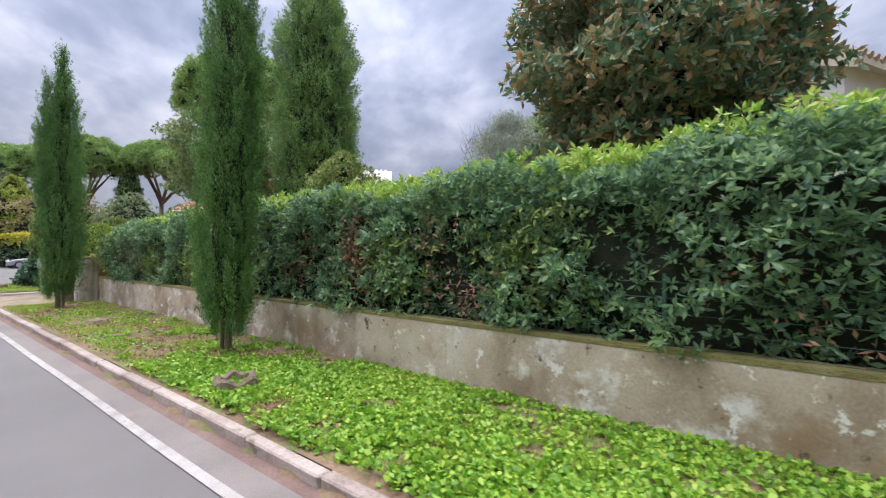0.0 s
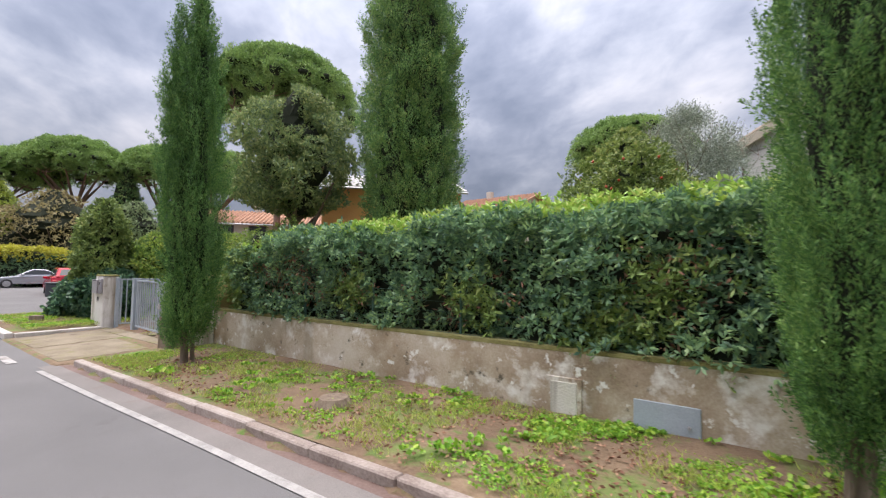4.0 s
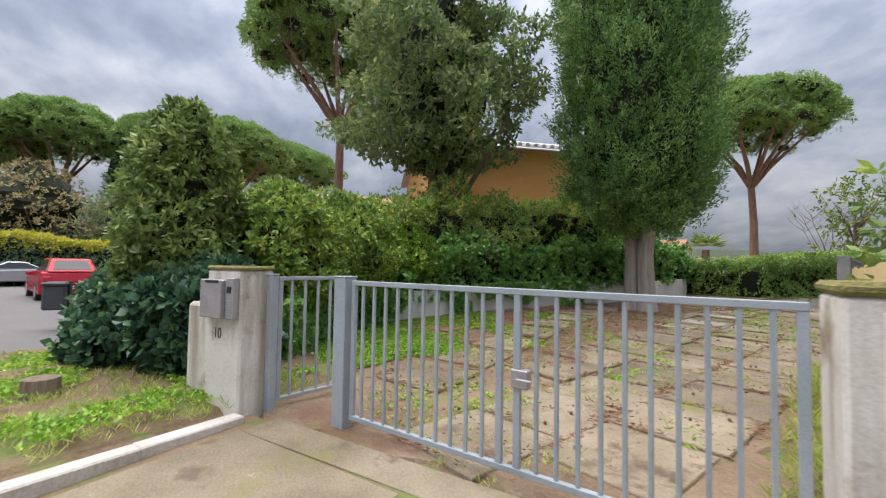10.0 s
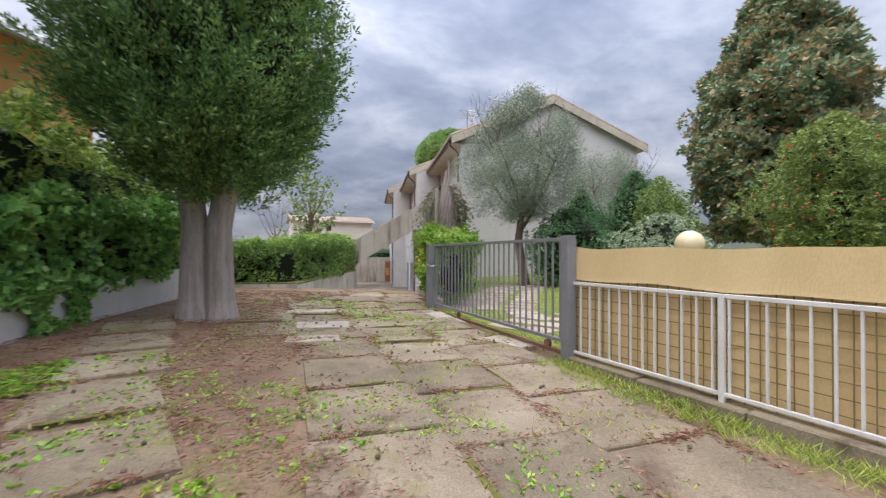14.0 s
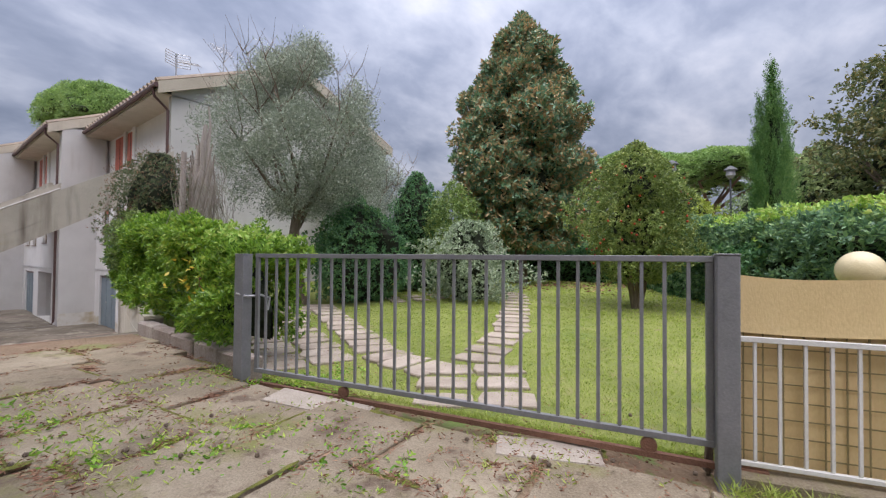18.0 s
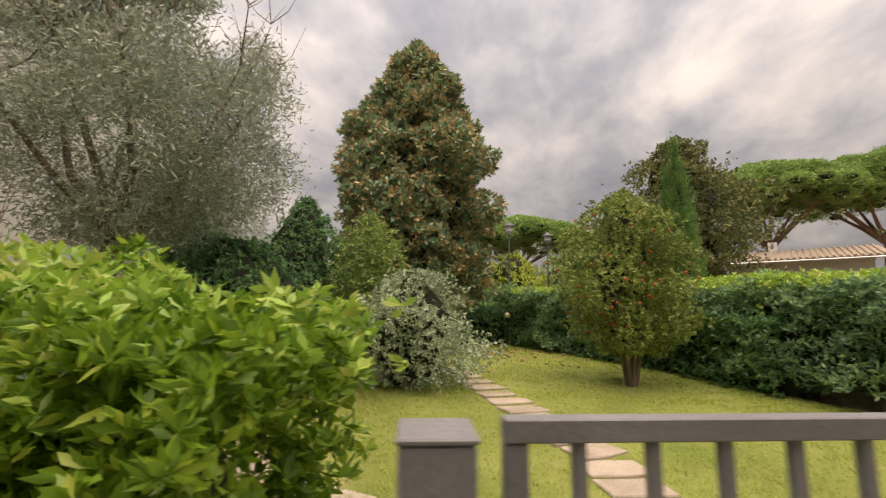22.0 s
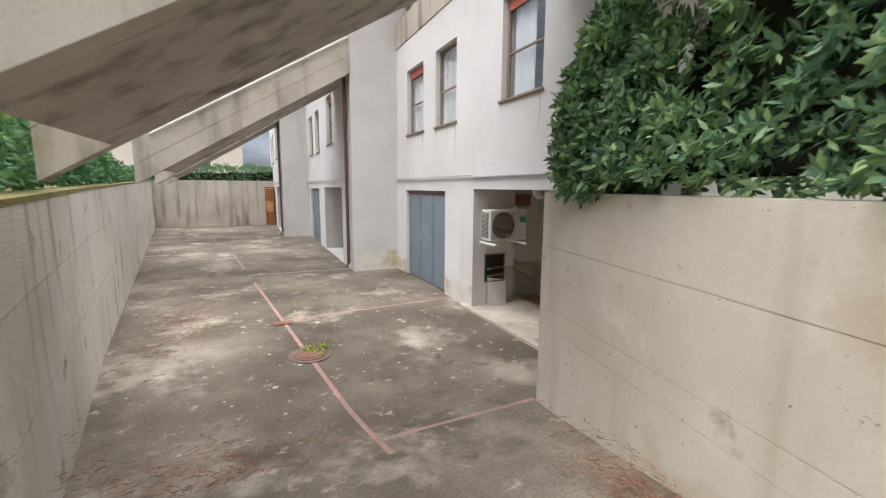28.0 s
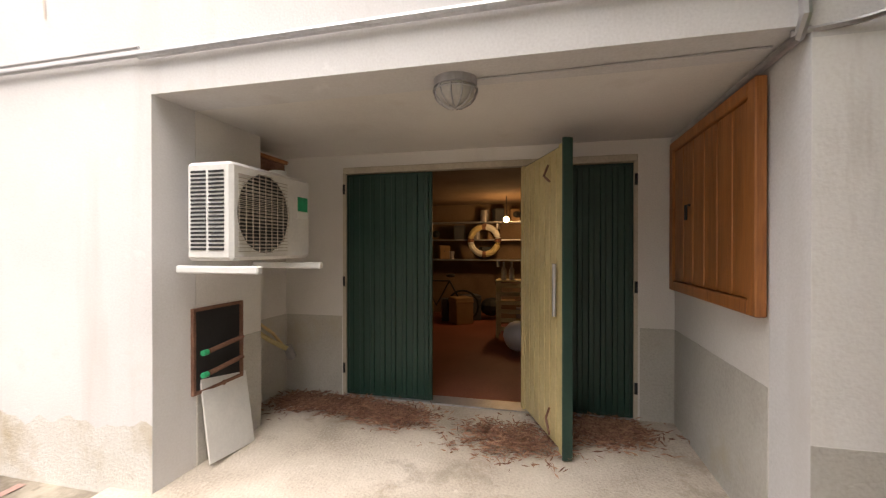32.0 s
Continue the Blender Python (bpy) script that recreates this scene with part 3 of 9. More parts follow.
bulb_m, bn, bl_, bb = nodes_of("glowing_bulb", 0.4)
bb.inputs["Emission Color"].default_value, bb.inputs["Emission Strength"].default_value = (1.0, 0.62, 0.25, 1), 14.0
BULB = bulb_m

# ---- geometry helpers ----
class Geo:
    """Collects vertices and faces for one mesh."""

    def __init__(self):
        self.v, self.f = [], []

    def add(self, verts, faces):
        k = len(self.v)
        self.v += [tuple(p) for p in verts]
        self.f += [tuple(i + k for i in f) for f in faces]
        return self

    def box(self, x0, x1, y0, y1, z0, z1, m=None, c=0.0):
        """A box, its edges chamfered by c, placed by the matrix m."""
        if c <= 0:
            vs = [Vector((x, y, z)) for x in (x0, x1) for y in (y0, y1) for z in (z0, z1)]
            fs = [(0, 1, 3, 2), (4, 6, 7, 5), (0, 4, 5, 1), (2, 3, 7, 6), (0, 2, 6, 4), (1, 5, 7, 3)]
        else:
            vs, at = [], {}
            for i, x in enumerate((x0, x1)):
                for j, y in enumerate((y0, y1)):
                    for k, z in enumerate((z0, z1)):
                        sx, sy, sz = (c if i == 0 else -c), (c if j == 0 else -c), (c if k == 0 else -c)
                        for n, p in enumerate(((x, y + sy, z + sz), (x + sx, y, z + sz), (x + sx, y + sy, z))):
                            at[i, j, k, n] = len(vs)
                            vs.append(Vector(p))
            fs = []
            for i in (0, 1):
                fs.append(tuple(at[i, j, k, 0] for j, k in ((0, 0), (0, 1), (1, 1), (1, 0))))
                fs.append(tuple(at[j, i, k, 1] for j, k in ((0, 0), (0, 1), (1, 1), (1, 0))))
                fs.append(tuple(at[j, k, i, 2] for j, k in ((0, 0), (0, 1), (1, 1), (1, 0))))
                for j in (0, 1):
                    fs.append((at[i, j, 0, 0], at[i, j, 1, 0], at[i, j, 1, 1], at[i, j, 0, 1]))
                    fs.append((at[i, 0, j, 0], at[i, 1, j, 0], at[i, 1, j, 2], at[i, 0, j, 2]))
                    fs.append((at[0, i, j, 1], at[1, i, j, 1], at[1, i, j, 2], at[0, i, j, 2]))
                    for k in (0, 1):
                        fs.append(tuple(at[i, j, k, n] for n in range(3)))
        if m is not None:
            vs = [m @ p for p in vs]
        return self.add(vs, fs)

    def tube(self, points, radii, sides=8, cap=True):
        """A tube through points, each with its radius."""
        pts = [Vector(p) for p in points]
        if not hasattr(radii, "__len__"):
            radii = [radii] * len(pts)
        rings = []
        for i, p in enumerate(pts):
            d = (pts[min(i + 1, len(pts) - 1)] - pts[max(i - 1, 0)]).normalized()
            a = d.cross(Vector((0, 0, 1)) if abs(d.z) < 0.95 else Vector((1, 0, 0))).normalized()
            b = d.cross(a)
            rings.append([p + radii[i] * (math.cos(2 * math.pi * s / sides) * a + math.sin(2 * math.pi * s / sides) * b) for s in range(sides)])
        fs = [(i * sides + s, i * sides + (s + 1) % sides, (i + 1) * sides + (s + 1) % sides, (i + 1) * sides + s) for i in range(len(pts) - 1) for s in range(sides)]
        if cap:
            fs += [tuple(range(sides))[::-1], tuple((len(pts) - 1) * sides + s for s in range(sides))]
        return self.add([q for r in rings for q in r], fs)

    def ball(self, c, r, rings=8, sides=12, squash=1.0):
        vs = [Vector(c) + Vector((r * math.sin(math.pi * i / rings) * math.cos(2 * math.pi * s / sides), r * math.sin(math.pi * i / rings) * math.sin(2 * math.pi * s / sides), squash * r * math.cos(math.pi * i / rings))) for i in range(rings + 1) for s in range(sides)]
        fs = [(i * sides + s, (i + 1) * sides + s, (i + 1) * sides + (s + 1) % sides, i * sides + (s + 1) % sides) for i in range(rings) for s in range(sides)]
        return self.add(vs, fs)

    def prism(self, outline, z0, z1, m=None, c=0.0):
        """A flat outline (x, y) raised from z0 to z1, its top edge chamfered."""
        n = len(outline)
        ps = [Vector((p[0], p[1], 0)) for p in outline]
        mid = sum(ps, Vector()) / n
        top = [p + (mid - p).normalized() * c for p in ps]
        vs = [Vector((p.x, p.y, z0)) for p in ps] + [Vector((p.x, p.y, z1 - c)) for p in ps]
        fs = [tuple(range(n))[::-1]] + [(i, (i + 1) % n, n + (i + 1) % n, n + i) for i in range(n)]
        if c > 0:
            vs += [Vector((p.x, p.y, z1)) for p in top]
            fs += [(n + i, n + (i + 1) % n, 2 * n + (i + 1) % n, 2 * n + i) for i in range(n)] + [tuple(2 * n + i for i in range(n))]
        else:
            fs.append(tuple(n + i for i in range(n)))
        if m is not None:
            vs = [m @ p for p in vs]
        return self.add(vs, fs)

    def sheet(self, us, vs_, place):
        """A grid sheet; place(u, v) gives the point."""
        k = len(vs_)
        self.add([place(u, v) for u in us for v in vs_], [(i * k + j, (i + 1) * k + j, (i + 1) * k + j + 1, i * k + j + 1) for i in range(len(us) - 1) for j in range(k - 1)])
        return self

    def mesh(self, name, smooth=False):
        me = bpy.data.meshes.new(name)
        me.from_pydata(self.v, [], self.f)
        if smooth:
            me.polygons.foreach_set("use_smooth", [True] * len(me.polygons))
        me.update()
        return me


def part(name, geo, material, parent=None, label="", smooth=False):
    me = geo.mesh(name, smooth) if isinstance(geo, Geo) else geo
    if not me.materials:
        me.materials.append(material)
    ob = new(name, me)
    if parent is not None:
        ob.parent = parent
    if label:
        ob["label"] = label
    return ob


def thing(name, m, label, category, group=""):
    ob = new(name)
    ob.empty_display_size = 0.1
    ob.matrix_basis = m if isinstance(m, Matrix) else pose(*m)
    return tagged(ob, label, category, group)


def whole(name, geo, material, label, category, group="", smooth=False):
    """A thing of one mesh."""
    return tagged(part(name, geo, material, None, "", smooth), label, category, group)


def setting(name, geo, material, label="", smooth=False):
    return tagged(part(name, geo, material, None, "", smooth), label, "", "", "structure")


def line(a, b, n):
    return [a + (b - a) * i / (n - 1) for i in range(n)]


def lerp(x, pts):
    return float(np.interp(x, [p[0] for p in pts], [p[1] for p in pts]))


RNG = np.random.default_rng(7)
# street frame: u along the kerb, v away from the road
STREET = pose(-15.45, -4.58, 0, 0, 0, 27.6)
STREET_INV = STREET.inverted()


SHEAR = 0.034    # past the gate the street bends a little away from the road


def st(u, v, z=0.0):
    return STREET @ Vector((u, v + SHEAR * max(0.0, u), z))


def street_uv(x, y):
    p = STREET_INV @ Vector((x, y, 0))
    return p.x, p.y - SHEAR * max(0.0, p.x)


RAMP = [(9.0, 0.33), (10.4, 0.29), (11.4, 0.17), (12.5, -0.05), (14.0, -0.44), (15.5, -0.84), (17.0, -1.2), (18.0, -1.42), (18.8, -1.5), (42.0, -1.46)]
LEFT_EDGE = [(6.0, -22.4), (9.8, -22.3), (17.6, -20.98), (21.4, -21.62), (41.6, -24.4)]
RIGHT_EDGE = [(6.3, -18.95), (11.9, -18.46), (18.1, -17.12), (18.2, -15.9), (26.2, -15.9), (26.4, -17.2), (35.1, -17.2), (35.3, -18.3), (42, -18.3)]


def rise(u):
    return 0.026 * min(max(0.0, -4.0 - u), 5.0)


def ground_z(x, y):
    """The height of the open ground."""
    u, v = street_uv(x, y)
    street = rise(u)
    edge = 1.75 + 0.35 * min(1.0, max(0.0, u))
    if u < -9.15:
        return street - 0.02
    if v < edge:
        return street + (0.0 if v < 0 or -4.25 < u < -0.1 else 0.1)
    drive = 0.05 + 0.022 * (y + 4.3) + 0.035 * max(0.0, -19 - x)
    garden = 0.2 + 0.055 * max(0.0, min(x + 17.8, 8.0))
    west = street + 0.1
    w = min(1.0, max(0.0, (-25.5 - x) / 4)) if u < -3 else 0.0
    near = garden if x > lerp(y, [(-3, -16.4), (1.9, -17.9), (6.3, -19.0), (12, -18.2), (18, -16.8)]) else drive
    near = min(near, 0.75)
    blend = min(1.0, (v - edge) / 1.2)
    near = near * blend + (street + 0.1) * (1 - blend)
    return near * (1 - w) + west * w


# ---- foliage ----
def leaf_mesh(name, at, way, length, width, fold=0.0, spread=None):
    """Many single leaves in one mesh: at (n, 3) the stalk ends, way (n, 3) the directions, each leaf a pointed blade."""
    n = len(at)
    way = way / np.maximum(np.linalg.norm(way, axis=1, keepdims=True), 1e-6)
    any_ = RNG.normal(size=(n, 3))
    side = np.cross(way, any_)
    side /= np.maximum(np.linalg.norm(side, axis=1, keepdims=True), 1e-6)
    up = np.cross(side, way)
    ln = (length * RNG.uniform(0.7, 1.25, n))[:, None]
    wd = (width * RNG.uniform(0.75, 1.2, n))[:, None]
    mid = at + way * ln * 0.52
    if fold:
        vs = np.stack([at, mid + side * wd / 2 + up * wd * fold, at + way * ln, mid - side * wd / 2 + up * wd * fold], 1)
        idx = np.array([[0, 1, 2], [0, 2, 3]])
    else:
        vs = np.stack([at, mid + side * wd / 2, at + way * ln, mid - side * wd / 2], 1)
        idx = np.array([[0, 1, 2, 3]])
    me = bpy.data.meshes.new(name)
    k = idx.shape[1]
    loops = (idx[None] + 4 * np.arange(n)[:, None, None]).reshape(-1)
    me.vertices.add(4 * n)
    me.vertices.foreach_set("co", vs.reshape(-1).astype(np.float32))
    me.loops.add(len(loops))
    me.loops.foreach_set("vertex_index", loops.astype(np.int32))
    me.polygons.add(len(loops) // k)
    me.polygons.foreach_set("loop_start", np.arange(0, len(loops), k, dtype=np.int32))
    me.update(calc_edges=True)
    return me


def whorls(tips, axes, per, length, width, open_=0.9, fold=0.0, name="leaves"):
    """Rosettes of leaves round shoot tips."""
    n = len(tips)
    at = np.repeat(tips, per, 0)
    ax = np.repeat(axes / np.maximum(np.linalg.norm(axes, axis=1, keepdims=True), 1e-6), per, 0)
    rnd = RNG.normal(size=(n * per, 3))
    rad = rnd - (rnd * ax).sum(1, keepdims=True) * ax
    rad /= np.maximum(np.linalg.norm(rad, axis=1, keepdims=True), 1e-6)
    way = ax * RNG.uniform(0.15, 0.9, (n * per, 1)) + rad * open_
    at = at - ax * RNG.uniform(0, length * 0.6, (n * per, 1))
    return leaf_mesh(name, at, way, length, width, fold)


def lumps(p, scale, seed=0.0):
    """Smooth noise for many points."""
    return np.array([noise.noise(Vector((x * scale + seed, y * scale - seed, z * scale + 2 * seed))) for x, y, z in p])


def blob_core(name, profile, lump=0.12, seed=1.0, rings=14, sides=18, centre=(0, 0)):
    """The dense inside of a crown: an uneven body of revolution through (z, radius)."""
    g = Geo()
    z0, z1 = profile[0][0], profile[-1][0]

    def place(i, s):
        z = z0 + (z1 - z0) * i
        r = lerp(z, profile)
        a = 2 * math.pi * s
        k = 1 + lump * 2 * noise.noise(Vector((math.cos(a) * 1.5 + seed, math.sin(a) * 1.5, z * 0.9 + seed)))
        return (centre[0] + r * k * math.cos(a), centre[1] + r * k * math.sin(a), z)
    g.sheet(line(0, 1, rings), line(0, 1, sides), place)
    return g.mesh(name)


def crown_points(n, profile, seed=1.0, lump=0.2, shell=0.3, gaps=0.0):
    """Shoot tips in the outer shell of a crown given by (z, radius), with outward ways."""
    zs = np.array([p[0] for p in profile]); rs = np.array([p[1] for p in profile])
    zz = np.linspace(zs[0], zs[-1], 200)
    wt = np.interp(zz, zs, rs) + 0.12 * rs.max()
    z = np.interp(RNG.random(n), np.cumsum(wt) / wt.sum(), zz)
    a = RNG.random(n) * 2 * np.pi
    r = np.interp(z, zs, rs)
    ring = np.stack([np.cos(a), np.sin(a)], 1)
    q = np.concatenate([ring * 1.7, z[:, None] * 1.1], 1)
    k = 1 + lump * 1.6 * lumps(q, 1.0, seed) + lump * 0.8 * lumps(q, 2.7, seed + 5)
    depth = 1 - shell * RNG.random(n) ** 1.6
    slope = -np.gradient(np.interp(zz, zs, rs), zz)
    nz = np.interp(z, zz, np.clip(slope, -1.5, 1.5))
    at = np.concatenate([ring * (r * k * depth)[:, None], z[:, None]], 1)
    way = np.concatenate([ring, nz[:, None]], 1)
    if gaps:
        keep = lumps(at, 1.3 / max(rs.max(), 0.5) * 1.6, seed + 9) > -0.5 + gaps
        at, way = at[keep], way[keep]
    return at, way


def limbs(g, base, count, reach, up, r0, seed, sides=5, bend=0.3):
    """Limbs from a point outwards and up; returns their ends."""
    rng = np.random.default_rng(seed)
    ends = []
    for i in range(count):
        a = 2 * math.pi * (i + rng.uniform(-0.3, 0.3)) / count
        rr, zz = reach * rng.uniform(0.65, 1.05), up * rng.uniform(0.7, 1.1)
        b = Vector(base) + Vector((0, 0, rng.uniform(-0.1, 0.15) * up))
        e_ = b + Vector((rr * math.cos(a), rr * math.sin(a), zz))
        m_ = b + Vector((rr * 0.45 * math.cos(a + bend), rr * 0.45 * math.sin(a + bend), zz * 0.35))
        g.tube([b, m_, e_], [r0, r0 * 0.65, r0 * 0.3], sides)
        ends.append(e_)
    return ends


def hedge_mesh(name, foot, tall, half, per_m, length, width, per=7, seed=1.0, top_extra=1.3, rough=0.12, sides=(1, 1), fold=0.0):
    """A hedge along the polyline foot [(x, y, z0)], tall(s) high, half wide: rosettes on both faces and the top."""
    P = [Vector(p) for p in foot]
    seg = [(P[i + 1] - P[i]).length for i in range(len(P) - 1)]
    tot = sum(seg)
    n = int(per_m * tot)
    s = RNG.random(n) * tot
    cum = np.concatenate([[0], np.cumsum(seg)])
    pts = np.array([tuple(p) for p in P])
    base = np.stack([np.interp(s, cum, pts[:, i]) for i in range(3)], 1)
    d = np.stack([np.interp(np.minimum(s + 0.05, tot), cum, pts[:, i]) - np.interp(np.maximum(s - 0.05, 0), cum, pts[:, i]) for i in range(2)], 1)
    d /= np.linalg.norm(d, axis=1, keepdims=True)
    nrm = np.stack([-d[:, 1], d[:, 0]], 1)
    h = np.array([tall(v) for v in s])
    # walk round the section: face, top, face
    w = RNG.random(n)
    share = np.array([sides[0], 2 * half * top_extra / np.mean(h), sides[1]]); share = share / share.sum()
    where = np.searchsorted(np.cumsum(share), w)
    side = np.where(where == 0, -1.0, np.where(where == 2, 1.0, 0))
    zz = np.where(where == 1, h, h * RNG.random(n) ** 0.9)
    off = np.where(where == 1, RNG.uniform(-half, half, n), side * half)
    way = np.concatenate([nrm * np.where(where == 1, 0.15 * RNG.normal(size=n), side)[:, None], np.where(where == 1, 1.0, 0.25)[:, None]], 1)
    at = np.concatenate([base[:, :2] + nrm * off[:, None], (base[:, 2] + zz)[:, None]], 1)
    bumpy = rough * (lumps(at, 1.1, seed) * 2.2 + lumps(at, 3.3, seed + 3) * 1.2) - 0.3 * RNG.random(n) ** 1.7
    at += way / np.linalg.norm(way, axis=1, keepdims=True) * bumpy[:, None]
    me = whorls(at, way + 0.5 * RNG.normal(size=(n, 3)), per, length, width, 0.9, fold, name)
    core = Geo()
    m = max(2, int(tot / 0.5))
    ss = line(0, tot, m)

    def place(i, j):
        x, y, z = (float(np.interp(ss[i], cum, pts[:, k])) for k in range(3))
        e1 = [float(np.interp(min(ss[i] + 0.05, tot), cum, pts[:, k]) - np.interp(max(ss[i] - 0.05, 0), cum, pts[:, k])) for k in range(2)]
        ln = math.hypot(*e1)
        nx, ny = -e1[1] / ln, e1[0] / ln
        near_end = min(1.0, 0.05 + min(ss[i], tot - ss[i]) / 0.6)
        hh = 0.36 + (tall(ss[i]) - 0.36) * (0.4 + 0.6 * near_end)
        a, b = [(-1, 0.03), (-1, 0.5), (-0.95, 0.96), (0, 1.0), (0.95, 0.96), (1, 0.5), (1, 0.03)][j]
        k_ = near_end * max(0.1, half - 0.3) * (1 + 0.7 * noise.noise(Vector((x * 1.3, y * 1.3, b * 3 + seed))))
        return (x + nx * a * k_, y + ny * a * k_, z + b * max(0.12, hh - 0.36) + 0.2 * b * noise.noise(Vector((x * 2, y * 2, seed))))
    core.sheet(range(m), range(7), place)
    return me, core.mesh(name + "_core")


def hedge(name, label, foot, tall, half, per_m, length, width, mat, per=7, seed=1.0, tips=0, category="hedge", **kw):
    ob = thing(name, (0, 0, 0), label, category)
    me, core = hedge_mesh("foliage", foot, tall, half, per_m, length, width, per, seed, **kw)
    part("foliage", me, mat, ob)
    # near-black core: reads as shade in the gaps of the hedge
    part("inner_mass", core, CORE, ob, "dense inner twig mass, coloured near-black for shade between the leaves")
    if tips:
        P = [Vector(p) for p in foot]
        tot = sum((P[i + 1] - P[i]).length for i in range(len(P) - 1))
        n = int(tips * tot)
        k = RNG.integers(0, len(P) - 1, n)
        f = RNG.random(n)
        base = np.array([tuple(P[a].lerp(P[a + 1], float(b))) for a, b in zip(k, f)])
        cum = [0]
        for i in range(len(P) - 1):
            cum.append(cum[-1] + (P[i + 1] - P[i]).length)
        s = np.array([cum[a] + (cum[a + 1] - cum[a]) * b for a, b in zip(k, f)])
        base[:, 2] += np.array([tall(v) for v in s]) + RNG.uniform(-0.08, 0.16, n)
        base[:, :2] += RNG.uniform(-half, half, (n, 2)) * 0.8
        tagged(part("shoot_growth", whorls(base, np.array([[0, 0, 1.0]]) + 0.4 * RNG.normal(size=(n, 3)), 8, length * 0.95, width, 0.8, 0.0, "shoot_growth"), TIPS, ob), "pale green new shoots", "", "", "stuff")
    return ob


def shrub(name, label, x, y, profile, n, length, width, mat, per=6, seed=1.0, lump=0.25, shell=0.4, stems=5, z=None, category="shrub", core=0.62, extra=None, squash=(1, 1), gaps=0.0, stem_r=0.03):
    """A bush: several stems, a dense inside and rosettes of leaves."""
    z0 = ground_z(x, y) if z is None else z
    ob = thing(name, Matrix.Translation((x, y, z0)) @ Matrix.Diagonal((squash[0], squash[1], 1, 1)), label, category)
    at, way = crown_points(n, profile, seed, lump, shell, gaps)
    part("crown", whorls(at, way + 0.6 * RNG.normal(size=at.shape), per, length, width, 0.9), mat, ob)
    if core:
        part("inner_mass", blob_core("inner_mass", [(a, b * core) for a, b in profile], lump, seed), CORE, ob, "inner twig mass, coloured near-black for shade between leaves")
    top = profile[0][0] + 0.35 * (profile[-1][0] - profile[0][0])
    for i in range(stems):
        a = 2 * math.pi * i / max(1, stems)
        q = 0.35 * lerp(top, profile)
        part("stem", Geo().tube([(0.06 * math.cos(a), 0.06 * math.sin(a), -0.05), (q * 0.5 * math.cos(a + 0.3), q * 0.5 * math.sin(a + 0.3), top * 0.5), (q * math.cos(a), q * math.sin(a), top)], [stem_r, stem_r * 0.8, stem_r * 0.5], 6), BARK, ob)
    return ob

# ---- the ground ----
def inside(x, y, grow=0.0):
    """Whether a place lies in the sunken court, the ramp or under the houses."""
    if y < 10.2 or y > 44:
        return False
    lo, hi = lerp(y, LEFT_EDGE), lerp(y, RIGHT_EDGE)
    if y > 17.25:
        hi = -5.5
    return lo - grow < x < hi + grow


def axis_steps(a, b, step, far):
    out = [a - d for d in far[::-1]] + list(np.arange(a, b + 1e-6, step)) + [b + d for d in far]
    return out


FAR = [2, 5, 10, 20, 40, 80, 160, 400, 1000, 2500]
gx, gy = axis_steps(-31, 6, 0.25, FAR), axis_steps(-12, 45, 0.25, FAR)
ground = Geo().sheet(gx, gy, lambda x, y: (x, y, (-2.4 if inside(x, y, 0.24) else ground_z(x, y) - 0.03)))
setting("ground", ground, SOIL, "bare brown soil with weeds, falling into the sunken court")

road = Geo().sheet(line(-70, 60, 66), line(-9.0, 0.0, 10), lambda u, v: tuple(st(u, v, rise(u) + 0.012)))
setting("road", road, ASPHALT, "grey worn asphalt road")
side_road = Geo().sheet(line(-70, -9.2, 40), line(0.0, 16, 14), lambda u, v: tuple(st(u, v, rise(u) + 0.02)))
setting("side_road", side_road, ASPHALT, "grey asphalt side road and parking area")
apron = Geo().sheet([-4.42] + line(-4.3, -0.1, 12) + [-0.02], [-0.26] + line(-0.14, 1.75, 8), lambda u, v: tuple(st(u, v, -0.03 if v < -0.2 or u < -4.4 or u > -0.05 else 0.036 + 0.0286 * max(0, v) + 0.004 * math.sin(3 * u + v))))
setting("driveway_apron", apron, SOIL, "dirty concrete apron before the gate")
gutter = Geo().sheet(line(-0.2, 60, 80), line(-0.12, 0.03, 3), lambda u, v: tuple(st(u, v, 0.0185)))
setting("gutter", gutter, GUTTER, "reddish dirty gutter beside the kerb")
setting("roadside_strip", Geo().sheet(line(-0.2, 60, 80), line(-0.37, -0.12, 3), lambda u, v: tuple(st(u, v, 0.0185))), ROADSIDE, "pale worn strip between the line and the gutter")
edge_line = thing("edge_line", (0, 0, 0), "worn white painted line along the road", "road marking")
g = Geo().sheet(line(0.16, 60, 60), (-0.47, -0.385), lambda u, v: tuple(st(u, v + 0.006 * math.sin(u * 5) + 0.025 * min(1, u / 6), 0.022)))
part("solid_line", g, FADED, edge_line)
for i in range(6):
    u = -0.87 - 1.77 * i
    g = Geo().sheet((u - 0.95, u), (-0.625, -0.485), lambda a, b: tuple(st(a, b, rise(a) + 0.022)))
    part("dash", g, ROADPAINT, edge_line)

kerb = tagged(new("kerb"), "pale worn kerb stones, partly chipped", "", "", "structure")
g0 = Geo().box(-0.498, 0.498, -0.06, 0.06, -0.12, 0.11, None, 0.014)
kerb_stone = g0.mesh("kerb_stone")
kerb_stone.materials.append(KERB)
white_stone = Geo().box(-0.497, 0.497, -0.08, 0.08, -0.12, 0.13, None, 0.014).mesh("kerb_stone")
white_stone.materials.append(WHITEKERB)


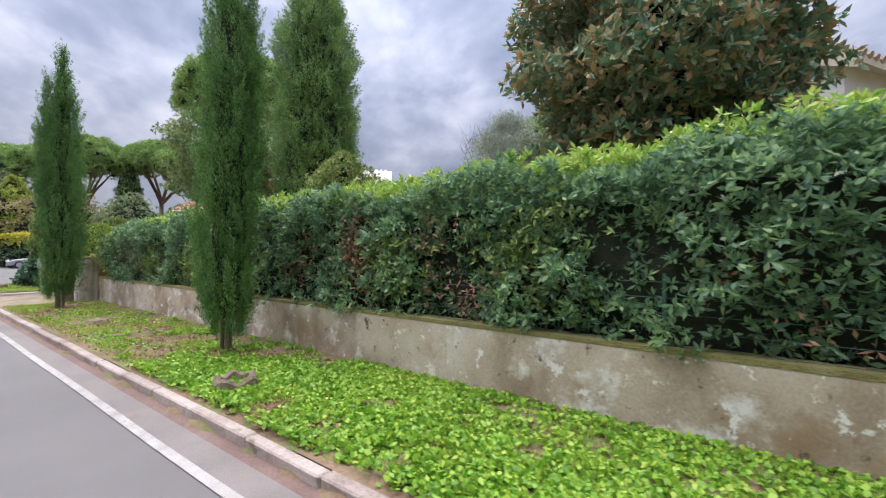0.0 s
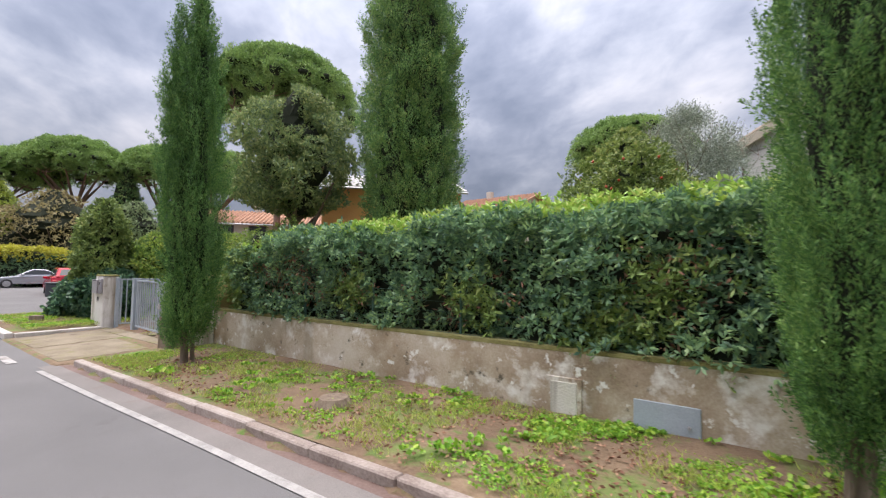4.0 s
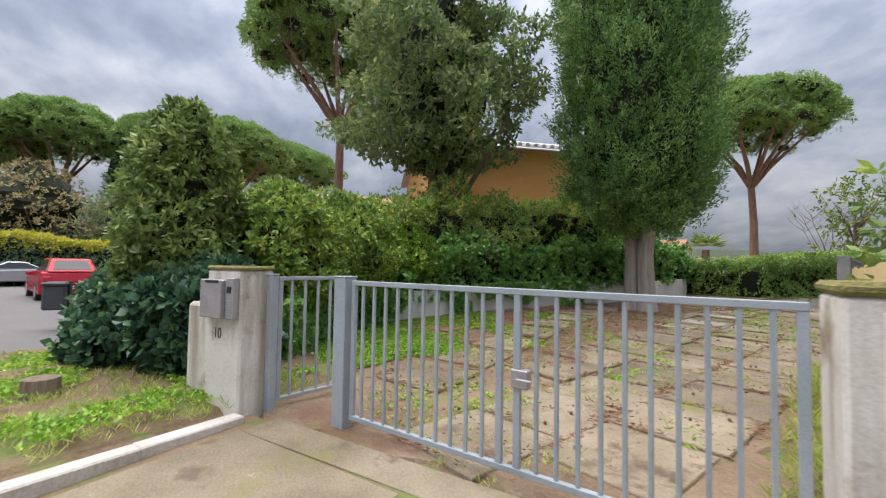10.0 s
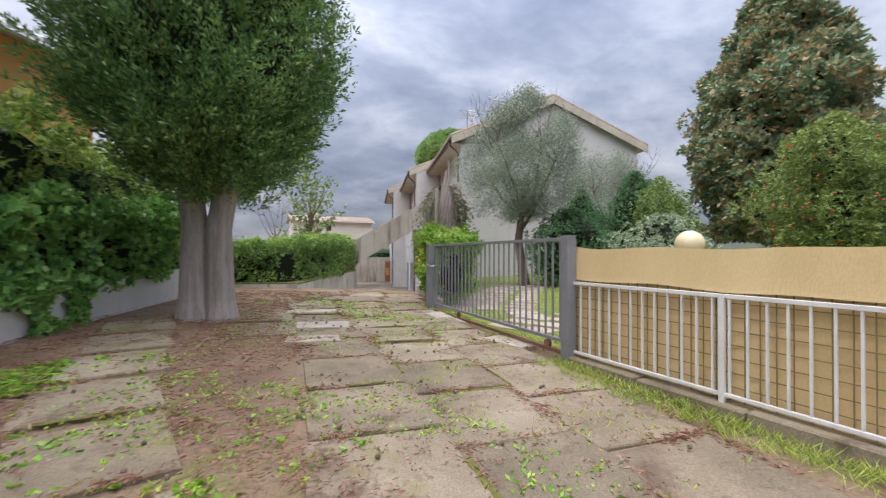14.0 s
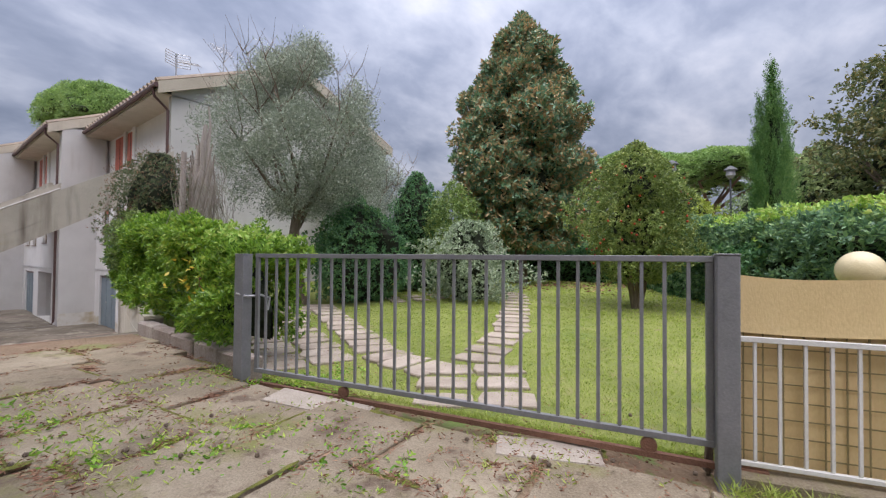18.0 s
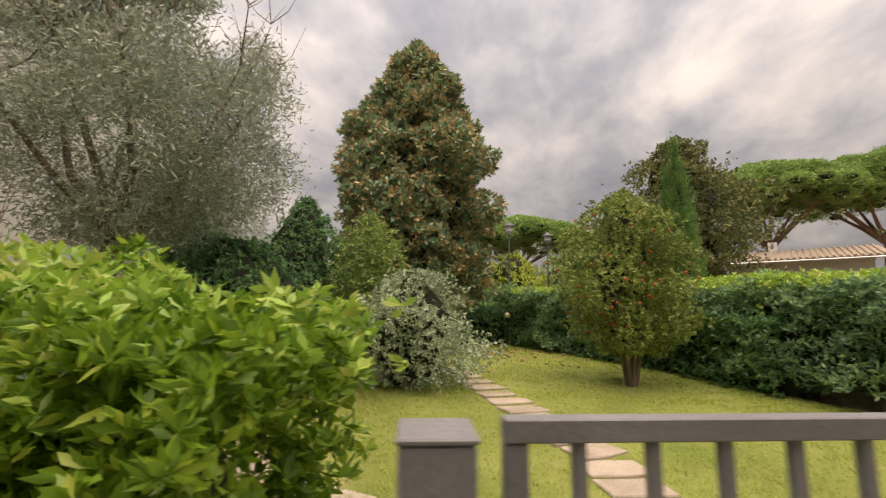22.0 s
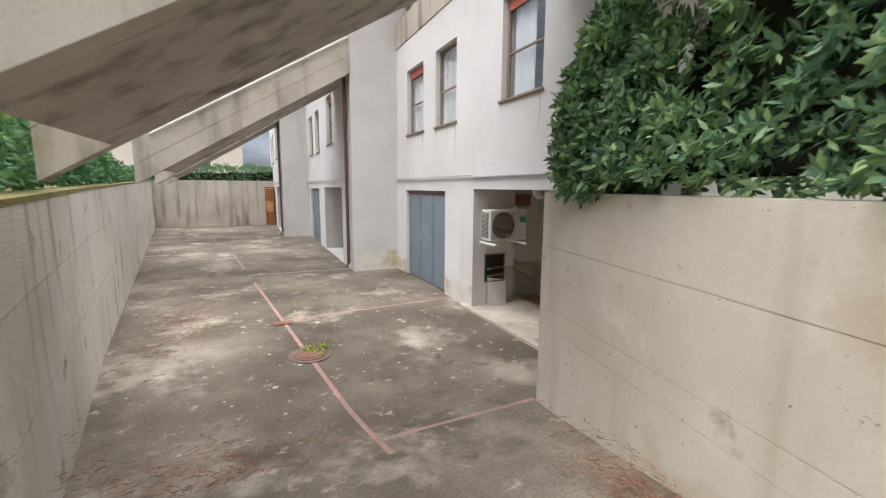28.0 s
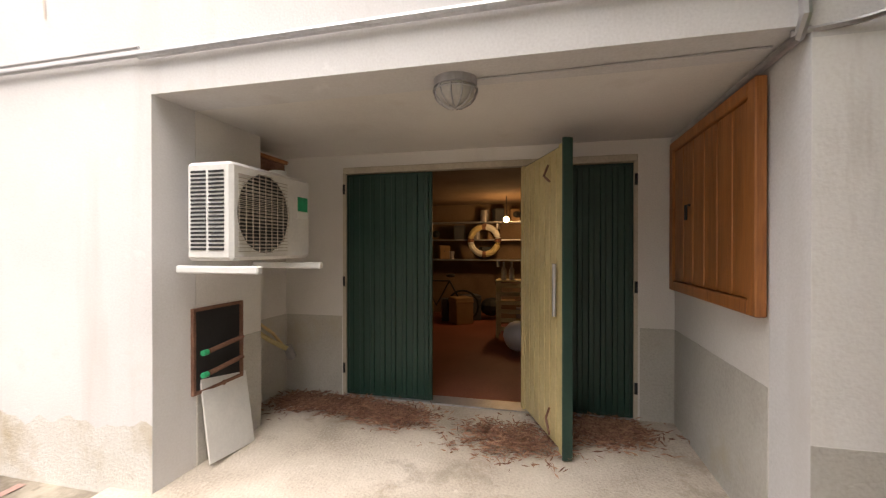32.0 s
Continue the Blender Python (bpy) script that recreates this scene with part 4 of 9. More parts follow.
def kerb_run(a, b, va, vb, z=0.0, stone=kerb_stone):
    n = max(1, round(math.hypot(b - a, vb - va)))
    ang = math.degrees(math.atan2(vb - va, b - a))
    for i in range(n):
        f = (i + 0.5) / n
        u, v = a + (b - a) * f, va + (vb - va) * f
        ob = part("kerb_stone", stone, KERB, kerb)
        ob.matrix_basis = STREET @ pose(u, v + RNG.uniform(-0.008, 0.008), z + RNG.uniform(-0.008, 0.006), RNG.uniform(-1.5, 1.5), 0, ang + RNG.uniform(-0.7, 0.7)) @ Matrix.Diagonal((math.hypot(b - a, vb - va) / n, 1, 1, 1))


kerb_run(0.12, 42, 0.07, 0.07 + SHEAR * 42)
kerb_run(0.12, -0.06, 0.15, 1.28, -0.05)
kerb_run(-4.2, -7.0, -0.08, -0.1, 0.03, white_stone)
kerb_run(-4.22, -4.22, 0.0, 1.62, 0.02, white_stone)
kerb_run(-7.05, -7.9, -0.05, 1.1, 0.05, white_stone)

# verge with clover
verge = Geo().sheet(line(0.05, 42, 90), line(0.13, 2.3, 9), lambda u, v: tuple(st(u, v, 0.09 + 0.03 * noise.noise(Vector((u * 1.2, v * 1.2, 0))) + 0.02 * v)))
setting("verge", verge, SOIL, "strip of soil and clover beside the road")
island = Geo().sheet(line(-8.95, -4.2, 14), [-0.1, 0.0] + line(0.3, 3.4, 10), lambda u, v: tuple(st(u, v, -0.12 if u > -4.25 or v < -0.05 or u < -8.9 or v < 1.35 * (-7.0 - u) - 0.1 else rise(u) + 0.11 + 0.04 * noise.noise(Vector((u, v, 3))) + 0.035 * max(0, v - 1.5))))
setting("verge_corner", island, SOIL, "corner of soil and weeds left of the gate pillar")


def scatter(name, label, n, sample, length, width, mat, per=4, up=0.7, keep=None, z_off=0.0, fold=0.0, kind="stuff", category="ground cover"):
    pts = np.array([sample() for _ in range(n)])
    if keep is not None:
        pts = pts[keep(pts)]
    pts[:, 2] += z_off
    axes = np.tile([0, 0, 1.0], (len(pts), 1)) + 0.25 * RNG.normal(size=(len(pts), 3))
    at = np.repeat(pts, per, 0) + RNG.normal(size=(len(pts) * per, 3)) * [0.03, 0.03, 0.0]
    a = RNG.random(len(at)) * 2 * np.pi
    way = np.stack([np.cos(a), np.sin(a), np.full(len(at), up) * RNG.uniform(0.3, 1.4, len(at))], 1)
    return tagged(part(name, leaf_mesh(name, at, way, length, width, fold), mat), label, category, "", kind)


def clumpy(sc, lim, seed=0.0):
    return lambda p: lumps(p, sc, seed) + 0.35 * lumps(p, sc * 3.1, seed + 2) > lim + 0.14 * RNG.normal(size=len(p))


scatter("clover", "bright green clover on the verge", 15000, lambda: tuple(st(6.5 + 13 * RNG.random(), 0.22 + 1.98 * RNG.random(), RNG.uniform(0.09, 0.15))), 0.055, 0.045, CLOVER, 6, 0.35, lambda p: lumps(p, 0.8, 2.0) + 0.5 * lumps(p, 2.6, 4.0) > 0.42 - 0.16 * np.clip(np.array([street_uv(q[0], q[1])[0] for q in p]) - 8.2, -2, 4.5) + 0.12 * RNG.normal(size=len(p)), 0.015)
scatter("clover_patch", "bright green clover in patches on bare soil", 5000, lambda: tuple(st(0.3 + 9.2 * RNG.random(), 0.25 + 1.93 * RNG.random(), 0.11)), 0.04, 0.03, CLOVER, 6, 0.35, clumpy(1.2, 0.24, 5.0), 0.012)
scatter("tall_clover", "taller tufts of clover on the verge", 1500, lambda: tuple(st(2.0 + 17 * RNG.random(), 0.3 + 1.85 * RNG.random(), 0.13)), 0.06, 0.05, CLOVER, 10, 0.8, clumpy(1.1, 0.28, 15.0), 0.04)
scatter("corner_grass", "dry grass on the corner by the pillar", 1000, lambda: tuple(st(-8.8 + 4.5 * RNG.random(), 0.2 + 2.4 * RNG.random(), 0.16)), 0.1, 0.008, GRASS, 6, 1.2, None, 0.02)
scatter("corner_weeds", "weeds and grass on the corner by the pillar", 3000, lambda: tuple(st(-8.8 + 4.2 * RNG.random(), 0.25 + 2.6 * RNG.random(), 0.18)), 0.06, 0.03, CLOVER, 6, 0.6, clumpy(0.9, 0.14, 7.0), 0.03)
scatter("verge_grass", "tufts of grass on the verge", 8000, lambda: tuple(st(0.3 + 18 * RNG.random(), 0.2 + 1.98 * RNG.random(), 0.11)), 0.08, 0.008, GRASS, 6, 1.6, clumpy(1.3, 0.0, 9.0))
scatter("leaf_litter", "dry leaves on the verge soil", 4000, lambda: tuple(st(0.3 + 14 * RNG.random(), 0.2 + 1.95 * RNG.random(), 0.13)), 0.05, 0.025, DRY, 2, 0.15, clumpy(0.8, -0.1, 11.0))

# ---- walls ----
def wall_run(name, path, thick, layers, mat, label, cap=None, gap=0.008, inset=0.006):
    """A wall along path [(x, y)], thickness to the left of the way walked. layers: functions of the run giving each course's bottom and top heights; a shallow groove shows between courses."""
    ob = tagged(new(name), label, "", "", "structure")
    P = [Vector((*p, 0)) for p in path]
    cum = [0]
    for i in range(len(P) - 1):
        cum.append(cum[-1] + (P[i + 1] - P[i]).length)

    def offset(i, d):
        ds = [(P[k + 1] - P[k]).normalized() for k in (max(0, i - 1), min(len(P) - 2, i))]
        nn = [Vector((-q.y, q.x, 0)) for q in ds]
        b = (nn[0] + nn[1]).normalized()
        return P[i] + b * (d / max(0.4, b.dot(nn[1])))

    def course(lo, hi, inn):
        g = Geo()
        vs = []
        for i in range(len(P)):
            a, b = offset(i, inn), offset(i, thick - inn)
            vs += [(a.x, a.y, lo(cum[i])), (a.x, a.y, hi(cum[i])), (b.x, b.y, hi(cum[i])), (b.x, b.y, lo(cum[i]))]
        fs = []
        for i in range(len(P) - 1):
            for k in range(4):
                fs.append((4 * i + k, 4 * i + (k + 1) % 4, 4 * i + 4 + (k + 1) % 4, 4 * i + 4 + k))
        n = 4 * (len(P) - 1)
        fs += [(3, 2, 1, 0), (n, n + 1, n + 2, n + 3)]
        return g.add(vs, fs)
    for i, (lo, hi) in enumerate(layers):
        last = i == len(layers) - 1
        part("course", course((lambda s, lo=lo: lo(s) + (gap if i else 0)), hi, 0.0), mat, ob)
    if len(layers) > 1:
        part("joint", course(layers[0][0], lambda s: layers[-1][1](s) - 0.05, inset), mat, ob)
    if cap:
        capmat, h, over = cap
        part("moss_cap", course(lambda s: layers[-1][1](s) - 0.035, lambda s: layers[-1][1](s) + h, -over), capmat, ob, "dark mossy edge on top")
    return ob


def flat(z):
    return lambda s: z


# street wall (its front towards the road)
a0, a1 = st(0.353, 2.2), st(42, 2.26)
setting_wall = wall_run("wall_street", [(a0.x, a0.y), (a1.x, a1.y)], 0.24, [(flat(-0.1), lambda s: 0.845)], STREETWALL, "low stained rendered wall along the verge", (MOSS, 0.012, 0.004))
# meter box and niche on the street wall
mb = thing("meter_cabinet", STREET @ pose(8.68, 2.205 + SHEAR * 8.68, 0, 0, 0, 2.0), "grey sheet-metal meter cover set against the street wall", "meter cabinet")
part("door", Geo().box(-0.3, 0.3, -0.03, 0.0, 0.02, 0.42, pose(0, 0, 0, -4), 0.008), GATEPAINT, mb)
part("lock", Geo().tube([(0.2, -0.055, 0.23), (0.2, -0.02, 0.23)], 0.015, 8), STEEL, mb)
nb = thing("wall_niche", STREET @ pose(7.66, 2.2 + SHEAR * 7.66, 0, 0, 0, 2.0), "recessed rendered hatch in the street wall", "hatch")
part("frame", Geo().box(-0.2, 0.2, -0.015, 0.01, 0.05, 0.53, None, 0.006), STREETWALL, nb)
part("lid", Geo().box(-0.15, 0.15, -0.025, 0.0, 0.1, 0.48, None, 0.006), MOSSY, nb)

# right gate pillar with the no-parking plate, log beside it
pr = thing("gate_pillar", STREET @ pose(0.12, 1.98, 0), "weathered rendered gate pillar with white plate", "pillar", "gate pillars")
part("shaft", Geo().box(-0.32, 0.23, -0.23, 0.23, -0.1, 1.4, None, 0.02), PILLAR, pr)
part("cap", Geo().box(-0.335, 0.245, -0.245, 0.245, 1.4, 1.46, None, 0.02), MOSS, pr, "mossy grey top")
sg = thing("no_parking_plate", STREET @ pose(0.07, 1.745, 0.84), "white plate with round no-parking sign", "sign")
part("plate", Geo().box(-0.15, 0.15, -0.006, 0.0, 0.0, 0.5, None, 0.002), WHITE, sg)


def disc(r, y, n=28, r2=0.0, c=(0.0, 0.3)):
    g = Geo()
    if r2:
        vs = [(c[0] + q * math.cos(2 * math.pi * i / n), y, c[1] + q * math.sin(2 * math.pi * i / n)) for q in (r, r2) for i in range(n)]
        return g.add(vs, [(i, (i + 1) % n, n + (i + 1) % n, n + i) for i in range(n)])
    return g.add([(c[0] + r * math.cos(2 * math.pi * i / n), y, c[1] + r * math.sin(2 * math.pi * i / n)) for i in range(n)], [tuple(range(n))])


part("blue_disc", disc(0.072, -0.008), SIGNBLUE, sg)
part("red_ring", disc(0.09, -0.009, 28, 0.066), SIGNRED, sg)
part("red_bar", Geo().box(-0.068, 0.068, -0.0125, -0.0095, -0.009, 0.009, pose(0, 0, 0.3, 0, 45)), SIGNRED, sg)
for k, (wd, zz, hh) in enumerate(((0.17, 0.435, 0.006), (0.13, 0.45, 0.006), (0.11, 0.16, 0.012), (0.2, 0.13, 0.008), (0.16, 0.06, 0.005))):
    part("print_bar", Geo().box(-wd / 2, wd / 2, -0.0085, -0.006, zz, zz + hh), GREY_PLASTIC, sg)
log = thing("timber_stump", STREET @ pose(0.13, 1.5, 0.0), "weathered upright timber log beside the gate pillar", "log")
part("log", Geo().tube([(0, 0, -0.05), (0.01, 0, 0.35), (0.0, 0.01, 0.74)], [0.2, 0.175, 0.18], 14), LOGWOOD, log)
part("bark_plate", Geo().tube([(-0.1, -0.12, 0.0), (-0.1, -0.11, 0.72)], [0.09, 0.085], 8), LOGWOOD, log)
part("green_cord", Geo().tube([(-0.15, -0.1, 0.72), (0.0, -0.15, 0.76), (0.12, -0.05, 0.75), (0.18, 0.02, 0.7)], 0.015, 6), plain("green_cord", (0.02, 0.3, 0.13), 0.6), log)
whole("cut_stump", Geo().tube([st(-6.2, 0.75, 0.08), st(-6.2, 0.75, 0.34)], [0.17, 0.15], 12), LOGWOOD, "sawn tree stump among weeds on the corner", "stump")
hs = thing("hollow_stump", STREET @ pose(11.72, 1.02, 0.08), "low hollow tree stump ringed with clover", "stump")
rim_ = Geo()
n_ = 18
rim_.add([((r_ + 0.02 * math.sin(3 * a + 1)) * math.cos(a), (r_ + 0.02 * math.sin(4 * a)) * math.sin(a), z_ + (0.03 * math.sin(5 * a) if z_ > 0.1 else 0)) for r_, z_ in ((0.27, -0.1), (0.24, 0.13), (0.21, 0.16), (0.16, 0.14), (0.14, -0.02)) for a in line(0, 2 * math.pi, n_ + 1)[:-1]],
         [(k * n_ + i, k * n_ + (i + 1) % n_, (k + 1) * n_ + (i + 1) % n_, (k + 1) * n_ + i) for k in range(4) for i in range(n_)])
part("rim", rim_, LOGWOOD, hs)
part("hollow", Geo().tube([(0, 0, -0.03), (0, 0, 0.0)], 0.145, 14), SOIL, hs)
whole("low_stump", Geo().tube([st(5.35, 0.95, 0.06), st(5.35, 0.95, 0.2)], [0.26, 0.17], 11), LOGWOOD, "low rotten tree stump in the clover", "stump")

# left gate pillar with letter box and number
pl = thing("gate_pillar", STREET @ pose(-4.57, 1.79, 0), "pale rendered gate pillar with lower side pier", "pillar", "gate pillars")
part("shaft", Geo().box(-0.29, 0.29, -0.17, 0.17, -0.1, 1.43, None, 0.02), PILLAR, pl)
part("cap", Geo().box(-0.3, 0.3, -0.18, 0.18, 1.43, 1.47, None, 0.015), MOSS, pl, "brown mossy top")
part("side_pier", Geo().box(-0.74, -0.285, -0.13, 0.17, -0.1, 1.085, None, 0.035), PILLAR, pl)
fnt = bpy.data.curves.new("house_number", "FONT")
fnt.body, fnt.size, fnt.extrude = "10", 0.14, 0.002
tmp = bpy.data.objects.new("house_number_curve", fnt)
scene.collection.objects.link(tmp)
bpy.context.view_layer.update()
num_me = bpy.data.meshes.new_from_object(tmp.evaluated_get(bpy.context.evaluated_depsgraph_get()))
bpy.data.objects.remove(tmp)
num_me.materials.clear()
num = part("house_number", num_me, GREY_PLASTIC, pl, "dark number 10")
num.matrix_basis = pose(-0.14, -0.174, 0.78, 90)
mbx = thing("letter_box", STREET @ pose(-4.5, 1.618, 0.98), "grey metal letter box with intercom buttons", "letter box")
part("box", Geo().box(-0.3, 0.06, -0.1, 0.0, 0.0, 0.36, None, 0.008), BOXMETAL, mbx)
part("slot", Geo().box(-0.2, 0.02, -0.105, -0.09, 0.33, 0.355), BLACK, mbx)
part("intercom", Geo().box(0.065, 0.2, -0.06, 0.0, 0.0, 0.38, None, 0.008), BOXMETAL, mbx)
for k in range(6):
    part("button", Geo().box(0.09, 0.17, -0.066, -0.06, 0.05 + 0.022 * k, 0.062 + 0.022 * k), STEEL, mbx)
part("speaker", Geo().box(0.1, 0.165, -0.065, -0.06, 0.24, 0.3), BLACK, mbx)


# ---- gates ----
def bar_gate(name, m, length, z0, z1, n, label, mat, r=0.014, thick_at=(), rail=0.02, lock=None, square=True):
    ob = thing(name, m, label, "gate")
    part("top_rail", Geo().box(0, length, -rail, rail, z1 - 2 * rail, z1, None, 0.003), mat, ob)
    part("bottom_rail", Geo().box(0, length, -rail, rail, z0, z0 + 2 * rail, None, 0.003), mat, ob)
    bar = Geo().box(-r, r, -r * 0.9, r * 0.9, z0 + 2 * rail, z1 - 2 * rail, None, 0.003).mesh("bar")
    wide = Geo().box(-r * 1.8, r * 1.8, -r * 1.3, r * 1.3, z0 + 2 * rail, z1 - 2 * rail, None, 0.003).mesh("stile")
    for me in (bar, wide):
        me.materials.append(mat)
    for i in range(n):
        x = length * (i + 0.0) / (n - 1)
        w_ = i in (0, n - 1) or i in thick_at
        b_ = part("stile" if w_ else "bar", wide if w_ else bar, mat, ob)
        b_.location = (min(max(x, r * 1.8), length - r * 1.8), 0, 0)
    if lock is not None:
        part("lock_case", Geo().box(lock - 0.03, lock + 0.09, -0.03, 0.03, z0 + 0.55, z0 + 0.67, None, 0.006), BOXMETAL, ob)
        part("handle", Geo().tube([(lock + 0.03, -0.03, z0 + 0.62), (lock + 0.03, -0.07, z0 + 0.62), (lock + 0.13, -0.07, z0 + 0.62)], 0.009, 6), STEEL, ob)
    return ob


def square_post(name, x, y, z0, z1, w, turn, label, mat, group="gate posts"):
    ob = thing(name, (x, y, z0, 0, 0, turn), label, "post", group)
    part("post", Geo().box(-w / 2, w / 2, -w / 2, w / 2, -0.15, z1 - z0, None, 0.006), mat, ob)
    part("cap", Geo().box(-w / 2 - 0.004, w / 2 + 0.004, -w / 2 - 0.004, w / 2 + 0.004, z1 - z0, z1 - z0 + 0.012, None, 0.004), mat, ob)
    return ob


gp = Vector((-19.4, -4.33, 0.04))
square_post("gate_post", gp.x, gp.y, 0.04, 1.385, 0.14, 27.6, "blue-grey square steel gate post", GATEPAINT)
ge = st(-0.26, 1.9)
ang1 = math.degrees(math.atan2(ge.y - gp.y, ge.x - gp.x))
len1 = math.hypot(ge.x - gp.x, ge.y - gp.y)
bar_gate("double_gate", pose(gp.x + 0.1 * math.cos(radians(ang1)), gp.y + 0.1 * math.sin(radians(ang1)), 0, 0, 0, ang1), len1 - 0.12, 0.17, 1.36, 24, "blue-grey steel bar driveway gate, closed", GATEPAINT, 0.013, (11, 12), 0.02, 0.5 * len1)
w0, w1 = Vector((-20.12, -4.79)), Vector((-20.4, -3.95))
square_post("gate_post", w0.x + 0.02, w0.y - 0.05, 0.04, 1.385, 0.08, 27.6, "slim blue-grey hinge post beside the pillar", GATEPAINT)
angw = math.degrees(math.atan2(w1.y - w0.y, w1.x - w0.x))
bar_gate("wicket_gate", pose(w0.x, w0.y, 0, 0, 0, angw), (w1 - w0).length, 0.16, 1.37, 7, "narrow blue-grey wicket gate standing open", GATEPAINT, 0.013, (), 0.018, (w1 - w0).length - 0.12)

q0, q1 = Vector((-19.0, 6.27, 0.27)), Vector((-17.94, 1.9, 0.17))
ang2 = math.degrees(math.atan2(q1.y - q0.y, q1.x - q0.x))
len2 = (q1 - q0).length
square_post("gate_post", q0.x, q0.y, 0.27, 1.675, 0.13, ang2, "dark grey square steel gate post with chain", GATEDARK)
square_post("gate_post", q1.x, q1.y, 0.2, 1.70, 0.13, ang2, "dark grey square steel gate post by the fence", GATEDARK)
ms = pose(q0.x + 0.12 * math.cos(radians(ang2)) + 0.06, q0.y + 0.12 * math.sin(radians(ang2)), q0.z, 0, 0.0, ang2) @ pose(0, 0, 0, 0, -0.1)
sl = bar_gate("sliding_gate", ms, len2 - 0.2, 0.12, 1.42, 30, "grey steel sliding gate with upright bars, closed", GATEDARK, 0.013, (), 0.022)
for x in (1.2, len2 - 0.6):
    part("wheel", Geo().tube([(x, -0.02, 0.06), (x, 0.02, 0.06)], 0.055, 14), RUST, sl, "rusty wheel")
rail2 = whole("gate_rail", Geo().box(-0.1, len2 + 0.1, -0.025, 0.02, -0.02, 0.02, ms), RUST, "rusty iron rail under the sliding gate", "rail")
whole("chain", Geo().tube([q0 + Vector((-0.08, 0, 0.98)), q0 + Vector((0.0, -0.1, 0.95)), q0 + Vector((0.14, -0.12, 0.96)), q0 + Vector((0.2, -0.2, 0.93)), q0 + Vector((0.16, -0.23, 0.8))], 0.014, 6), STEEL, "steel chain with blue lock round the gate post", "chain")
g = Geo().tube([q1 + Vector((0.12, 0.12, 0.02)), q1 + Vector((0.14, 0.1, 0.5)), q1 + Vector((0.1, 0.13, 0.62))], [0.03, 0.02, 0.01], 6)
whole("dead_stick", g, BARK, "dark dead stick leaning by the gate post", "stick")

# white fence with tan screen
f0, f1 = Vector((-17.91, 1.93, 0)), Vector((-16.42, -2.75, 0))
angf = math.degrees(math.atan2(f1.y - f0.y, f1.x - f0.x))
lenf = (f1 - f0).length
mf = pose(f0.x, f0.y, 0.12, 0, 0, angf)
fence = thing("white_fence", mf, "white painted steel bar fence on a low kerb", "fence")
part("top_rail", Geo().box(0, lenf, -0.018, 0.018, 1.01, 1.045, None, 0.003), WHITEMETAL, fence)
part("bottom_rail", Geo().box(0, lenf, -0.016, 0.016, 0.2, 0.23, None, 0.003), WHITEMETAL, fence)
bar = Geo().box(-0.009, 0.009, -0.009, 0.009, 0.23, 1.01).mesh("bar")
bar.materials.append(WHITEMETAL)
for i in range(int(lenf / 0.135)):
    b_ = part("bar", bar, WHITEMETAL, fence)
    b_.location.x = 0.05 + 0.135 * i
for x in (1.75, 3.3, lenf - 0.05):
    part("post", Geo().box(x - 0.022, x + 0.022, -0.03, 0.014, 0.0, 1.045, None, 0.003), WHITEMETAL, fence)
net = thing("wire_mesh", mf @ pose(0, 0.045, 0), "dark square wire mesh tied behind the white fence", "wire mesh")
g = Geo()
for i in range(int(lenf / 0.11)):
    g.box(0.02 + 0.11 * i, 0.028 + 0.11 * i, 0, 0.006, 0.14, 1.12)
for k in range(9):
    g.box(0, lenf, 0.005, 0.01, 0.16 + 0.115 * k, 0.168 + 0.115 * k)
part("wire_grid", g, DARKWIRE, net)
cloth = Geo().sheet(line(0, lenf, 60), line(0.16, 1.42, 14), lambda x, z: tuple(Vector((x, 0.075 + 0.012 * noise.noise(Vector((x * 2.2, z * 1.2, 0))) + 0.02 * max(0, z - 1.0) * math.sin(3.1 * x), z + (0.035 * noise.noise(Vector((x * 1.4, 2, 0))) + 0.05 * math.exp(-x * 4) if z > 1.3 else 0)))))
cl = thing("screen_cloth", mf, "tan fabric screen hung behind the fence, folded over at the top", "screen")
part("sheet", cloth, CLOTH, cl)
flap = Geo().sheet(line(0.05, lenf, 50), line(1.1, 1.43, 6), lambda x, z: tuple(Vector((x, 0.035 - 0.02 * (1.43 - z) + 0.01 * noise.noise(Vector((x * 3, z, 4))), z + 0.035 * noise.noise(Vector((x * 1.4, 2, 0))) - 0.03 * (1.43 - z) / 0.33 * (1 + noise.noise(Vector((x * 0.9, 7, 0))))))))
part("folded_edge", flap, CLOTH, cl)
fk = tagged(new("fence_kerb"), "low concrete kerb under the white fence", "", "", "structure")
for i in range(5):
    ob = part("kerb_block", Geo().box(0.01, lenf / 5 - 0.01, -0.1, 0.14, -0.3, 0.16, None, 0.015), APRON, fk)
    ob.matrix_basis = mf @ pose(i * lenf / 5, 0, RNG.uniform(-0.01, 0.01))
glb = thing("globe_lamp", (-16.94, 1.14, ground_z(-16.94, 1.14)), "cream opal globe garden lamp on a thin post", "garden lamp", "globe lamps")
zb = 1.60 - ground_z(-16.94, 1.14)
part("globe", Geo().ball((0, 0, zb), 0.145, 12, 20), GLOBE, glb, "", True)
part("post", Geo().tube([(0, 0, -0.05), (0, 0, zb - 0.16)], 0.03, 8), GREY_PLASTIC, glb)
part("collar", Geo().tube([(0, 0, zb - 0.2), (0, 0, zb - 0.13)], [0.05, 0.07], 10), GREY_PLASTIC, glb)

